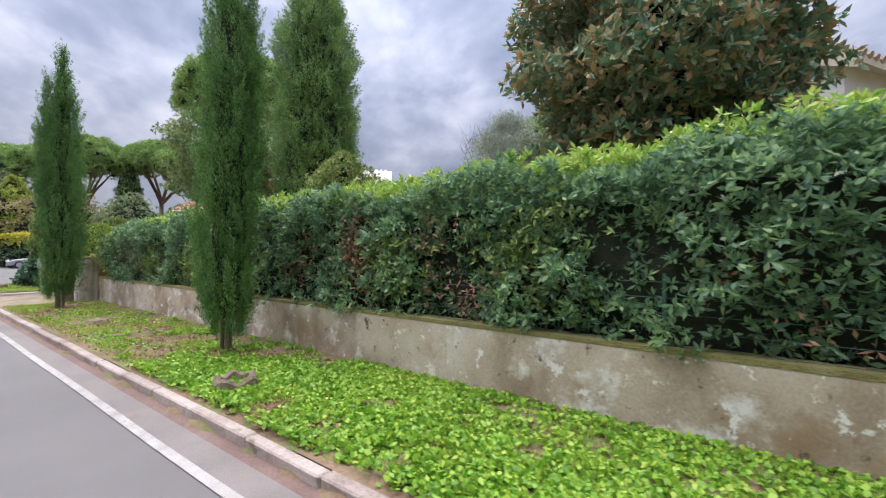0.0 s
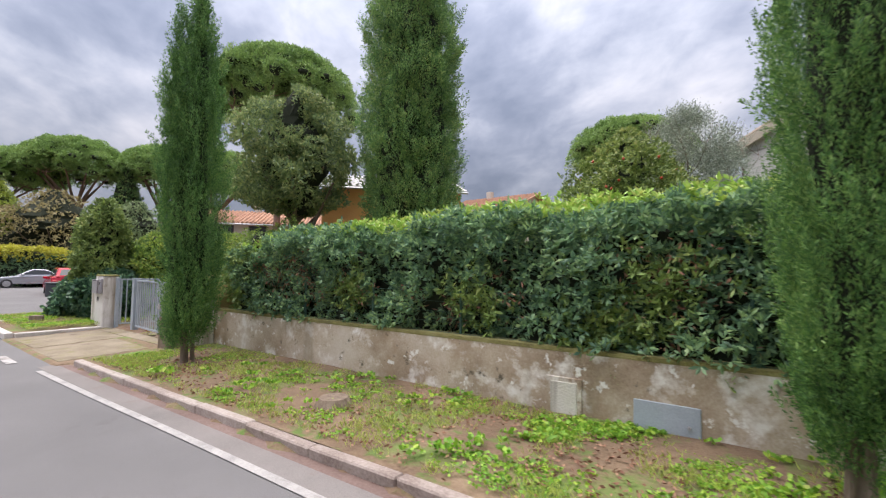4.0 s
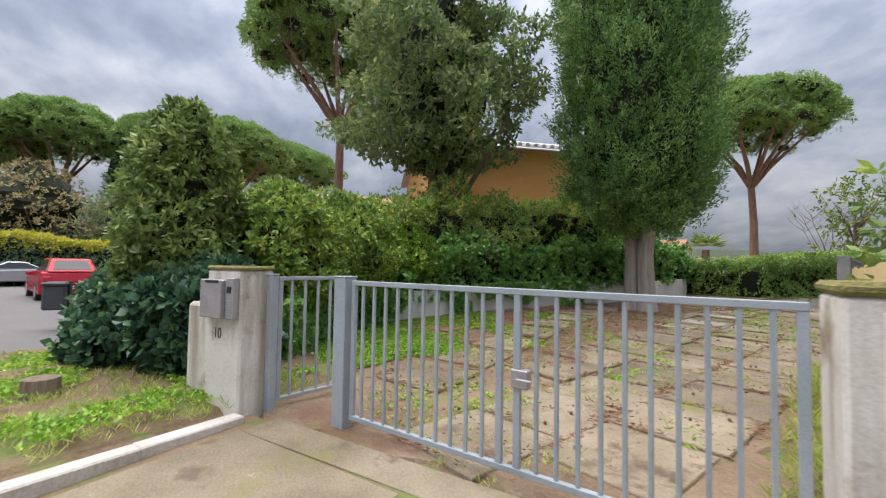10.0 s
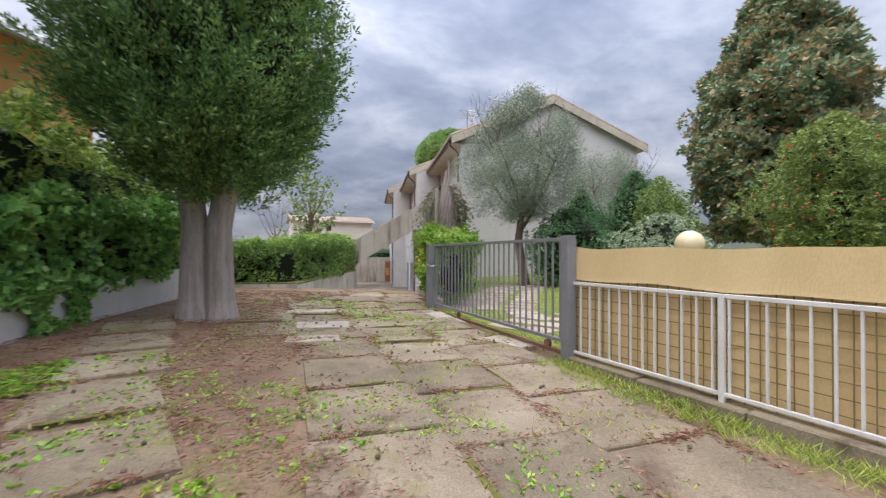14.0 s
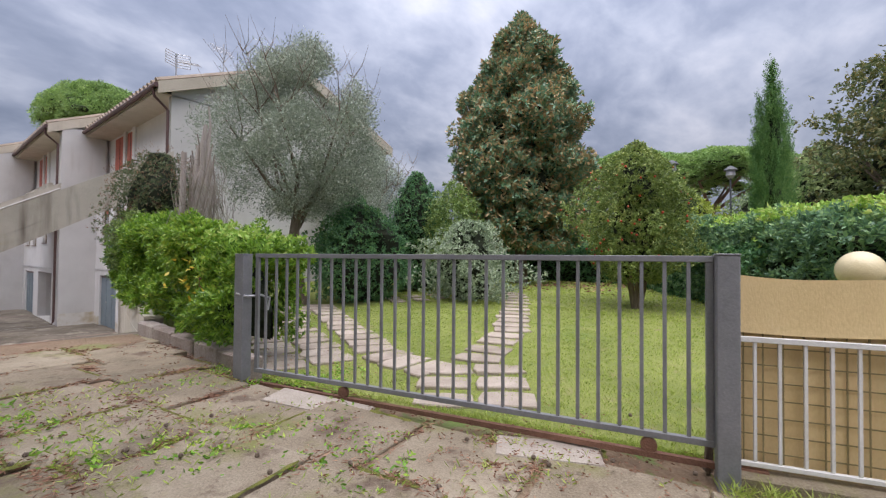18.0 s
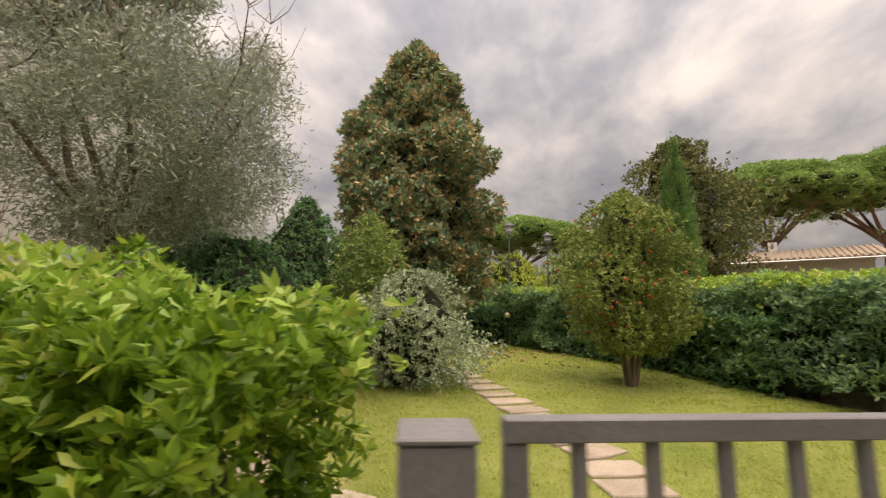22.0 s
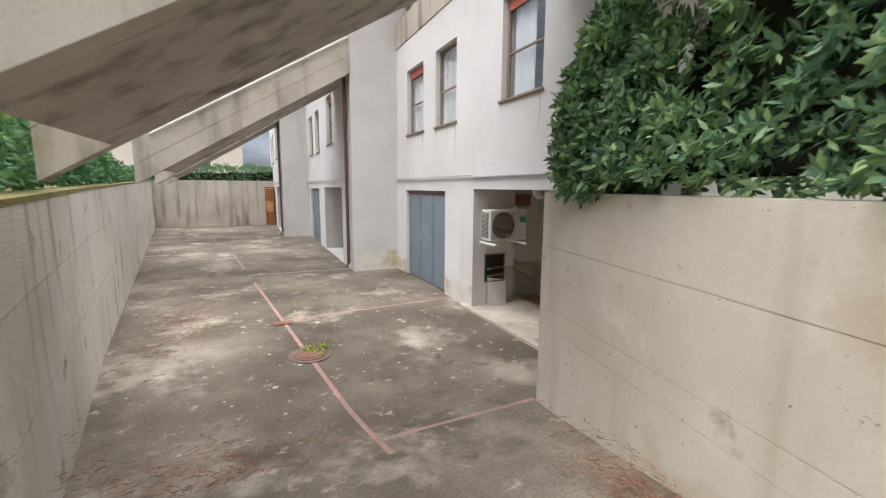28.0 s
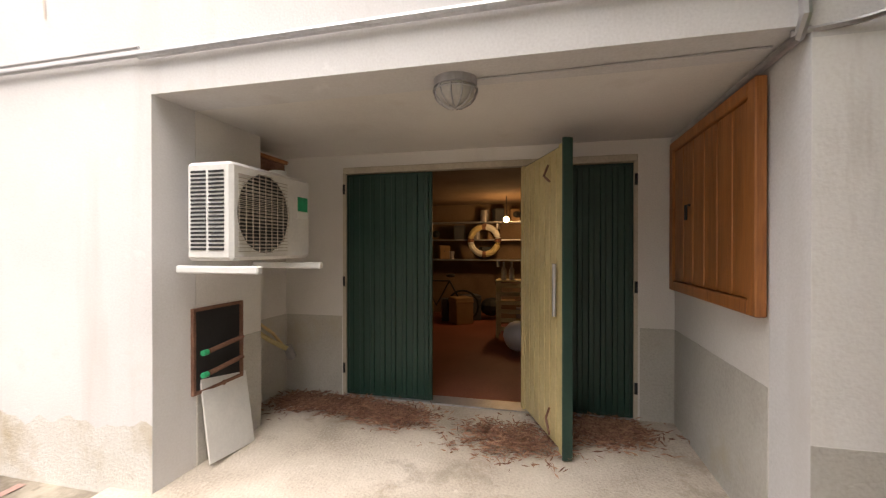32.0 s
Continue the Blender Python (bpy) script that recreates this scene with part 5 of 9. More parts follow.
# left boundary of the drive: low whitewashed wall
wall_run("wall_drive_left", [(-21.9, -4.6), (-23.5, -3.5), (-24.12, -1.7), (-24.35, -0.5), (-24.52, 0.8), (-24.5, 3.8), (-24.4, 7.2), (-24.7, 9.9)], 0.22, [(flat(-0.2), lambda s: 0.85 + 0.02 * s)], WHITEWALL, "low whitewashed boundary wall under ivy")
wall_run("wall_back_low", [(-25.5, 9.9), (-22.42, 9.75)], 0.2, [(flat(0.0), flat(0.64))], MOSSY, "low concrete planter wall at the back of the drive", (MOSS, 0.012, 0.004))
# ramp and court walls
lw = [(-22.35, 9.7), (-20.98, 17.65), (-21.62, 21.4), (-24.4, 41.6)]
top_l = lambda s: lerp(s, [(0, 0.62), (8, 0.7), (32, 1.06)])
wall_run("wall_ramp_left", lw, 0.3, [(flat(-1.7), lambda s: top_l(s) - 1.35), (lambda s: top_l(s) - 1.35, lambda s: top_l(s) - 0.62), (lambda s: top_l(s) - 0.62, top_l)], MOSSY, "streaked concrete retaining wall beside the ramp", (MOSS, 0.012, 0.004))
rw = [(-17.1, 18.12), (-18.46, 11.9), (-18.82, 10.0)]
top_r = lambda s: lerp(s, [(0, 0.76), (6.4, 0.76), (8.3, 0.62)])
wall_run("wall_ramp_right", rw, 0.28, [(flat(-1.75), flat(-0.55)), (flat(-0.55), flat(-0.36)), (flat(-0.36), flat(0.24)), (flat(0.24), top_r)], SMOOTHWALL, "smooth board-marked concrete retaining wall beside the ramp")
pk = tagged(new("planter_kerb"), "low kerb of mossy concrete blocks round the planter", "", "", "structure")
for i in range(5):
    ya = 6.42 + 0.72 * i
    ob = part("kerb_block", Geo().box(0.0, 0.22, 0.005, 0.715, -0.25, 0.2, None, 0.02), KERB, pk)
    ob.matrix_basis = pose(-18.88 - 0.03 * (i > 1), ya, 0.28 + 0.015 * i, 0, 0, RNG.uniform(-2, 2))
wall_run("wall_court_end", [(-24.6, 41.6), (-17.6, 41.4)], 0.3, [(flat(-1.7), flat(-0.4)), (flat(-0.4), flat(0.35)), (flat(0.35), flat(1.09))], CONCRETE, "concrete end wall of the court")

# ---- ramp and court floor ----
ys = list(np.arange(8.4, 19.0, 0.35)) + list(np.arange(19.2, 42.2, 1.0))
court = Geo().sheet(ys, line(0, 1, 9), lambda y, f: (lerp(y, LEFT_EDGE) - 0.1 + f * (lerp(y, RIGHT_EDGE) + 0.18 - lerp(y, LEFT_EDGE) + (0.0)), y, lerp(y, RAMP) + (0.0 if y > 9.2 else -0.05)))
setting("court_floor", court, COURT, "stained grey concrete ramp and court floor with red painted bays")
bays = thing("bay_lines", (0, 0, 0), "faded red painted parking bay lines on the court", "floor marking")


def strip(a, b, w, mat, name, parent):
    a, b = Vector(a), Vector(b)
    d = (b - a).normalized()
    s_ = Vector((-d.y, d.x)) * w / 2
    n = max(2, int((b - a).length / 0.5))
    return part(name, Geo().sheet(line(0, 1, n), (-1, 1), lambda f, k: ((a + (b - a) * f + s_ * k).x, (a + (b - a) * f + s_ * k).y, lerp((a + (b - a) * f).y, RAMP) + 0.006)), mat, parent)


strip((-18.8, 17.8), (-19.74, 25.5), 0.055, REDLINE, "long_line", bays)
strip((-19.97, 27.4), (-20.28, 29.9), 0.05, REDLINE, "long_line", bays)
strip((-18.75, 18.1), (-17.1, 18.15), 0.056, REDLINE, "cross_line", bays)
strip((-19.3, 22.2), (-16.05, 22.45), 0.056, REDLINE, "cross_line", bays)
strip((-19.85, 26.45), (-17.3, 26.35), 0.056, FADED, "cross_line", bays)
strip((-20.5, 31.0), (-17.3, 31.2), 0.056, REDLINE, "cross_line", bays)
strip((-20.95, 35.3), (-18.4, 35.4), 0.056, REDLINE, "cross_line", bays)
drain = thing("drain_grate", (-19.35, 22.05, -1.485), "small rusty drain grate in the court floor", "drain")
part("grate", Geo().box(-0.14, 0.14, -0.09, 0.09, 0.0, 0.012, None, 0.004), RUST, drain)
cover = thing("manhole_cover", (-19.1, 20.5, -1.492), "round rusty manhole cover with weeds at its rim", "manhole cover")
part("rim", Geo().tube([(0, 0, -0.02), (0, 0, 0.006)], [0.29, 0.29], 28), GUTTER, cover, "ring of soil and moss")
part("lid", Geo().tube([(0, 0, -0.01), (0, 0, 0.014)], [0.22, 0.215], 28), GUTTER, cover)
part("lid_plate", Geo().tube([(0, 0, 0.0), (0, 0, 0.019)], [0.16, 0.155], 24), RUST, cover)
scatter("court_weed", "weed growing from a crack in the court", 26, lambda: (-18.98 + 0.1 * RNG.normal(), 20.66 + 0.08 * RNG.normal(), -1.48), 0.06, 0.018, GRASS, 6, 0.8)
scatter("court_needles", "dry reddish pine needles on the court floor", 3000, lambda: (lambda c: (c[0] + c[2] * RNG.normal(), c[1] + c[3] * RNG.normal(), lerp(c[1], RAMP) + 0.02))([(-20.7, 16.6, 0.25, 0.9), (-20.9, 22.5, 0.3, 0.8), (-20.2, 18.2, 0.5, 0.3), (-20.9, 14.2, 0.2, 0.8), (-17.75, 16.2, 0.15, 0.5), (-20.95, 15.4, 0.35, 0.7), (-21.3, 12.9, 0.12, 0.7)][RNG.integers(7)]), 0.09, 0.006, DRY, 3, 0.05, None, 0.01)
scatter("crack_weeds", "small weeds in the crack before the garage recess", 22, lambda: (lambda c: (c[0] + 0.03 * RNG.normal(), c[1] + 0.07 * RNG.normal(), -1.46))([(-15.98, 20.4), (-16.05, 19.85), (-16.08, 19.13)][RNG.integers(3)]), 0.045, 0.01, GRASS, 4, 0.8)
scatter("ramp_weeds", "moss and grass along the foot of the ramp wall", 520, lambda: (lambda y: (lerp(y, LEFT_EDGE) + 0.04 + 0.3 * RNG.random() ** 2.5, y, lerp(y, RAMP) + 0.012))(RNG.uniform(10.6, 15.2)), 0.06, 0.012, GRASS, 6, 0.7, clumpy(1.0, -0.05, 3.0))
spots_g = Geo()
for k in range(60):
    x, y = RNG.uniform(-20.5, -16.5), RNG.uniform(18.6, 24)
    r = 0.012 + 0.035 * RNG.random() ** 3
    spots_g.add([(x + r * math.cos(a) * RNG.uniform(0.8, 1.2), y + r * math.sin(a) * RNG.uniform(0.8, 1.2), lerp(y, RAMP) + 0.005) for a in line(0, 5.6, 9)], [tuple(range(9))])
tagged(part("paint_spots", spots_g, PALE_SLAB), "pale paint and lichen spots on the court floor", "stains", "", "stuff")

# ---- driveway slabs ----
bed = Geo().sheet(list(np.arange(-27, -16, 0.4)), list(np.arange(-4.9, 10.3, 0.4)), lambda x, y: (x, y, (ground_z(x, y) + 0.0 if street_uv(x, y)[1] > 1.7 and x < lerp(y, [(-3.5, -16.5), (1.9, -17.85), (6.3, -18.95), (12, -18.4)]) else -0.4)))
setting("driveway_bed", bed, DRIVE_SOIL, "dirt and pine litter between the driveway slabs")
drive = tagged(new("driveway"), "large worn concrete slabs with weeds in the joints", "", "", "structure")


def slab_outline(w, d, seed):
    r = np.random.default_rng(seed)
    j = lambda: r.uniform(-0.016, 0.016)
    return [(-w / 2 + j(), -d / 2 + j()), (w / 2 + j(), -d / 2 + j()), (w / 2 + j(), d / 2 + j()), (-w / 2 + j(), d / 2 + j())]


slab_meshes = []
for k in range(8):
    me = Geo().prism(slab_outline(0.97, 0.985, k), -0.06, 0.022, None, 0.01).mesh("slab")
    me.materials.append(SLAB)
    slab_meshes.append(me)
pale_meshes = []
for k in range(3):
    me = Geo().prism(slab_outline(0.9, 0.5, 40 + k), -0.05, 0.035, None, 0.014).mesh("pale_slab")
    me.materials.append(PALE_SLAB)
    pale_meshes.append(me)


moss_rng = np.random.default_rng(77)
moss_geo, litter_at = Geo(), []


def grow_moss(m, x, y):
    """Cushions of yellow-green moss and brown litter along some edges of a slab."""
    for ax, side in ((0, -1), (0, 1), (1, -1), (1, 1)):
        if moss_rng.random() < 0.3:
            a, ln, w = moss_rng.uniform(-0.5, 0.1), moss_rng.uniform(0.25, 0.8), moss_rng.uniform(0.015, 0.04)
            sd = moss_rng.uniform(0, 50)

            def at_(f, k):
                q = side * 0.492 + k * w * (0.25 + abs(noise.noise(Vector((f * 6, sd, k))))) * 1.5
                p = min(0.5, a + ln * f)
                return tuple(m @ Vector((p, q, 0.0235 + 0.008 * (k == 0)) if ax == 0 else (q, p, 0.0235 + 0.008 * (k == 0))))
            moss_geo.sheet(line(0, 1, 10), (-1, 0, 1), at_)
        if moss_rng.random() < 0.75:
            a, n = moss_rng.uniform(-0.5, 0.4), int(moss_rng.integers(30, 130))
            for _ in range(n):
                p, q = a + 0.16 * moss_rng.normal(), side * 0.5 + 0.035 * moss_rng.normal()
                litter_at.append(tuple(m @ Vector((p, q, 0.028) if ax == 0 else (q, p, 0.028))))


def lay(x, y, me, turn, sx=1.0, sy=1.0):
    ob = part("slab", me, SLAB, drive)
    e_ = 0.3
    gx_, gy_ = (ground_z(x + e_, y) - ground_z(x - e_, y)) / (2 * e_), (ground_z(x, y + e_) - ground_z(x, y - e_)) / (2 * e_)
    zc = ground_z(x, y)
    if y > 9.0:
        zc, gx_, gy_ = lerp(y, RAMP), 0, (lerp(y + e_, RAMP) - lerp(y - e_, RAMP)) / (2 * e_)
    ob.matrix_basis = pose(x, y, zc + RNG.uniform(-0.006, 0.008), math.degrees(math.atan(gy_)) * 0.9 + RNG.uniform(-0.7, 0.7), -math.degrees(math.atan(gx_)) * 0.5 + RNG.uniform(-0.7, 0.7), turn + RNG.uniform(-1, 1)) @ Matrix.Diagonal((sx, sy, 1, 1))
    grow_moss(ob.matrix_basis, x, y)


# two wheel tracks from the gate, widening to a paved yard before the sliding gate
for i in range(14):
    y = -3.6 + 1.0 * i
    for j in range(5):
        cx = lerp(y, [(-4, -17.6), (2, -18.6), (6.3, -19.6), (10, -19.3)]) - 0.98 * j
        if j in (2, 3) and y < 0.6:
            if not (j == 2 and y > -2.5):
                continue
        if j == 3 and y < 3.4 or (j == 4 and not (y < 4.4)) or cx < lerp(y, LEFT_EDGE) + 0.5 and y > 5:
            continue
        if j == 4:
            cx = lerp(y + 0.68, [(-4, -19.85), (-2.0, -20.87), (1.35, -22.6), (5, -24.0)])
        p_ = STREET_INV @ Vector((cx, y, 0))
        if p_.y < 2.2:
            continue
        lay(cx + RNG.uniform(-0.015, 0.015), y + 0.17 * j + RNG.uniform(-0.015, 0.015), slab_meshes[int(RNG.integers(8))], 26 if j == 4 else 10, 0.92 if j == 4 else 1.0)
for (x, y, tn, sx, sy) in ((-21.05, 3.2, 5, 0.8, 0.8), (-21.05, 4.22, 3, 0.95, 1.0), (-21.4, 5.55, 4, 1.0, 0.7), (-18.9, 5.05, -72, 1.15, 0.7), (-18.32, 3.0, -62, 0.85, 0.65)):
    lay(x, y, pale_meshes[int(RNG.integers(3))], tn, sx, sy)
for u, v, w_, d_ in ((-3.16, 0.72, 1.8, 1.55), (-1.28, 0.6, 1.86, 1.4), (-2.2, 1.68, 3.6, 0.34)):
    ob = part("slab", Geo().prism([(-w_ / 2, -d_ / 2), (w_ / 2, -d_ / 2 + 0.03), (w_ / 2 - 0.03, d_ / 2), (-w_ / 2 + 0.02, d_ / 2)], -0.06, 0.012, None, 0.01), APRON, drive)
    ob.matrix_basis = STREET @ pose(u, v, 0.032 + 0.0286 * v, 1.64, 0, RNG.uniform(-1, 1))
tagged(part("joint_moss", moss_geo, JOINTMOSS), "yellow-green moss cushions along the slab joints", "moss", "", "stuff")
at = np.array(litter_at)
tagged(part("joint_litter", leaf_mesh("joint_litter", at, np.concatenate([moss_rng.normal(size=(len(at), 2)), 0.12 * np.abs(moss_rng.normal(size=(len(at), 1)))], 1), 0.06, 0.009), DRY), "reddish dry needles caught in the slab joints", "litter", "", "stuff")
mh = thing("manhole_cover", (-22.85, -1.32, ground_z(-22.85, -1.32) + 0.02, 0, 0, 20), "rusty square iron cover among the weeds", "manhole cover")
part("lid", Geo().box(-0.3, 0.3, -0.3, 0.3, 0.0, 0.03, None, 0.006), RUST, mh)
part("rim", Geo().box(-0.33, 0.33, -0.33, 0.33, -0.03, 0.006, None, 0.004), RUST, mh)


def off_track(p, share=0.1):
    """Mostly clear of the left-hand slabs."""
    d = np.abs(p[:, 0] - np.interp(p[:, 1], [-4, -2, 1.35, 5], [-19.85, -20.87, -22.6, -24.0]))
    return (d > 0.47) | (RNG.random(len(p)) < share)


def drive_point(x0, x1, y0, y1):
    def f():
        y = RNG.uniform(y0, y1)
        x = RNG.uniform(x0, x1)
        return (x, y, ground_z(x, y) + 0.02)
    return f


scatter("drive_clover", "clover and weeds beside the drive", 9000, drive_point(-24.6, -20.9, -4.0, 2.6), 0.06, 0.045, CLOVER, 6, 0.4, lambda p: (lumps(p, 0.8, 3) + 0.35 * (np.interp(p[:, 1], [-4, 4], [-20.5, -24.1]) - p[:, 0]) > 0.0 + 0.07 * np.clip(p[:, 1] + 1.0, 0, 4)) & (p[:, 0] > np.interp(p[:, 1], [-4.6, -3.5, -1.7, 1, 4.6], [-21.9, -23.5, -24.1, -24.5, -24.5])) & off_track(p, 0.04), 0.0)
scatter("slab_dirt", "brown crumbs of soil and litter on the slabs", 5200, drive_point(-24.0, -17.4, -4.0, 9), 0.03, 0.012, DRY, 4, 0.1, clumpy(0.6, -0.05, 14.0), 0.012)
scatter("joint_grass", "fine grass and moss in the slab joints", 3600, drive_point(-22.8, -17.8, -4.0, 7), 0.06, 0.01, GRASS, 5, 0.7, clumpy(1.1, 0.12, 17.0), 0.0)
scatter("drive_weeds", "low weeds in the joints of the drive", 4200, drive_point(-22.6, -17.6, -4.0, 8), 0.05, 0.02, CLOVER, 5, 0.5, lambda p: lumps(p, 0.75, 8.0) + 0.25 * np.exp(-((p[:, 0] - np.interp(p[:, 1], [-4, 4], [-19.9, -21.6])) / 0.35) ** 2) > 0.3)
scatter("drive_moss_grass", "grass tufts along the fence kerb", 420, lambda: (lambda f, o: (f0.x + (f1.x - f0.x) * f - 0.15 - 0.35 * o, f0.y + (f1.y - f0.y) * f - 0.05, ground_z(f0.x + (f1.x - f0.x) * f - 0.3, f0.y + (f1.y - f0.y) * f) + 0.02))(RNG.random(), RNG.random() ** 2), 0.11, 0.008, GRASS, 7, 1.2)
scatter("pine_litter", "reddish dry needles and litter under the tree", 15000, drive_point(-24.6, -19.6, -2.0, 8.8), 0.06, 0.007, DRY, 4, 0.05, lambda p: (lumps(p, 0.5, 4.0) + 0.5 * (np.interp(p[:, 1], [-2, 9], [-20.6, -21.6]) - p[:, 0]) > 0.1) & off_track(p, 0.12), 0.02)
cones = Geo()
for k in range(120):
    x, y = RNG.normal(-20.5, 1.4), RNG.uniform(-3.5, 5.5)
    cones.ball((x, y, ground_z(x, y) + 0.045), 0.018, 4, 6)
tagged(part("cypress_cones", cones, BARK), "small brown cypress cones scattered on the slabs", "cones", "", "stuff")

# ---- the terraced houses ----
def wall_boxes(g, x0, x1, y0, y1, z0, z1, holes):
    """A wall along y with rectangular holes (y0, y1, z0, z1)."""
    yy = sorted(y for y in {y0, y1, *[h[0] for h in holes], *[h[1] for h in holes]} if y0 <= y <= y1)
    zz = sorted(z for z in {z0, z1, *[h[2] for h in holes], *[h[3] for h in holes]} if z0 <= z <= z1)
    ny, nz = len(yy) - 1, len(zz) - 1

    def solid(i, k):
        if not (0 <= i < ny and 0 <= k < nz):
            return False
        y, z = (yy[i] + yy[i + 1]) / 2, (zz[k] + zz[k + 1]) / 2
        return not any(h[0] < y < h[1] and h[2] < z < h[3] for h in holes)
    at = lambda s_, i, k: (s_ * (ny + 1) + i) * (nz + 1) + k
    fs = []
    for i in range(ny):
        for k in range(nz):
            if solid(i, k):
                q = ((i, k), (i + 1, k), (i + 1, k + 1), (i, k + 1))
                fs += [tuple(at(0, *c) for c in q[::-1]), tuple(at(1, *c) for c in q)]
                for n_, (di, dk) in enumerate(((0, -1), (1, 0), (0, 1), (-1, 0))):
                    if not solid(i + di, k + dk):
                        a, b = q[n_], q[(n_ + 1) % 4]
                        fs.append((at(0, *a), at(0, *b), at(1, *b), at(1, *a)))
    used = sorted({v for f in fs for v in f})
    new_at = {v: n_ for n_, v in enumerate(used)}
    vs = [(x, y, z) for x in (x0, x1) for y in yy for z in zz]
    g.add([vs[v] for v in used], [tuple(new_at[v] for v in f) for f in fs])
    return g


EAVE, RIDGE, DEPTH, UNIT = 7.2, 9.3, 9.6, 8.85
BLUE, RECESS, NICHE = (5.48, 7.86, -1.5, 0.72), (1.14, 4.25, -1.5, 0.77), (0.2, 0.84, -1.5, 0.72)
WINDOWS = [(6.68, 7.76, 2.1, 3.63), (5.0, 6.0, 2.08, 3.63), (2.35, 3.4, 2.17, 3.7)]
LOGGIA = [(5.25, 6.1, 4.5, 6.85), (6.45, 7.75, 4.5, 6.85)]


def window(parent, y0, y1, z0, z1, x, shutter=True, curtain_=True):
    """A brown-framed window with sill, two panes a sash, red blind box at the top."""
    w = part("window", Geo().box(x + 0.1, x + 0.15, y0, y0 + 0.05, z0, z1, None, 0.004).box(x + 0.1, x + 0.15, y1 - 0.05, y1, z0, z1, None, 0.004).box(x + 0.1, x + 0.15, y0 + 0.05, y1 - 0.05, z0, z0 + 0.05, None, 0.004).box(x + 0.1, x + 0.15, y0 + 0.05, y1 - 0.05, z1 - 0.05, z1, None, 0.004), FRAMEBROWN, parent)
    zm = z0 + 0.45 * (z1 - z0)
    part("glazing_bar", Geo().box(x + 0.105, x + 0.14, y0 + 0.05, y1 - 0.05, zm, zm + 0.03), FRAMEBROWN, w)
    part("pane", Geo().box(x + 0.12, x + 0.126, y0 + 0.05, y1 - 0.05, z0 + 0.05, zm), GLASS, w)
    part("pane", Geo().box(x + 0.12, x + 0.126, y0 + 0.05, y1 - 0.05, zm + 0.03, z1 - 0.05), GLASS, w)
    for pane in w.children:
        if pane.name.startswith("pane"):
            pane.visible_shadow = False
    if curtain_:
        ya, yb = (y0 + 0.04, y1 - 0.04) if curtain_ is True else curtain_
        part("curtain", Geo().sheet(line(ya, yb, 40), (z0 + 0.02, z1 - 0.02), lambda y, z: (x + 0.2 + 0.018 * math.sin(y * 55) + 0.012 * math.sin(y * 23 + 1), y, z)), curtain, w, "pale net curtain")
    part("sill", Geo().box(x - 0.04, x + 0.1, y0 - 0.04, y1 + 0.04, z0 - 0.04, z0, None, 0.006), FRAMEBROWN, w)
    if shutter:
        part("blind_box", Geo().box(x + 0.09, x + 0.1, y0 + 0.05, y1 - 0.05, z1 - 0.2, z1 - 0.05), RED, w, "red rolled blind")
    return w


def stair(parent, x_far, z_low, slope, y0, y1, x_top, depth=1.08):
    """An outside stair between two sloping concrete parapets; the lower part meets the garden wall."""
    def slope_slab(g, ya, yb, lo, hi, xa, xb):
        f = lambda x: z_low + slope * (x - x_far)
        vs = [(x, y, f(x) + d) for x in (xa, xb) for y in (ya, yb) for d in (lo, hi)]
        g.add(vs, [(0, 1, 3, 2), (4, 6, 7, 5), (0, 4, 5, 1), (2, 3, 7, 6), (0, 2, 6, 4), (1, 5, 7, 3)])
        return g
    s = part("stair", slope_slab(Geo(), y0 + 0.19, y1 - 0.19, 0.0, 0.2, x_far, x_top), CONCRETE, parent, "cast concrete stair slab")
    for ya in (y0, y1 - 0.18):
        part("parapet", slope_slab(Geo(), ya, ya + 0.18, 0.0, 0.4, x_far - 0.5, x_top), CONCRETE, s)
        part("parapet_top", slope_slab(Geo(), ya, ya + 0.18, 0.412, depth, x_far - 0.5, x_top), CONCRETE, s)
        part("groove", slope_slab(Geo(), ya + 0.012, ya + 0.168, 0.35, 0.46, x_far - 0.49, x_top - 0.01), CONCRETE, s)
    n = 22
    for i in range(n):
        x = x_far + (x_top - x_far) * i / n
        zz = z_low + slope * (x - x_far)
        part("step", Geo().box(x, x + (x_top - x_far) / n, y0 + 0.19, y1 - 0.19, zz + 0.18, zz + 0.18 + slope * (x_top - x_far) / n), CONCRETE, s)
    return s


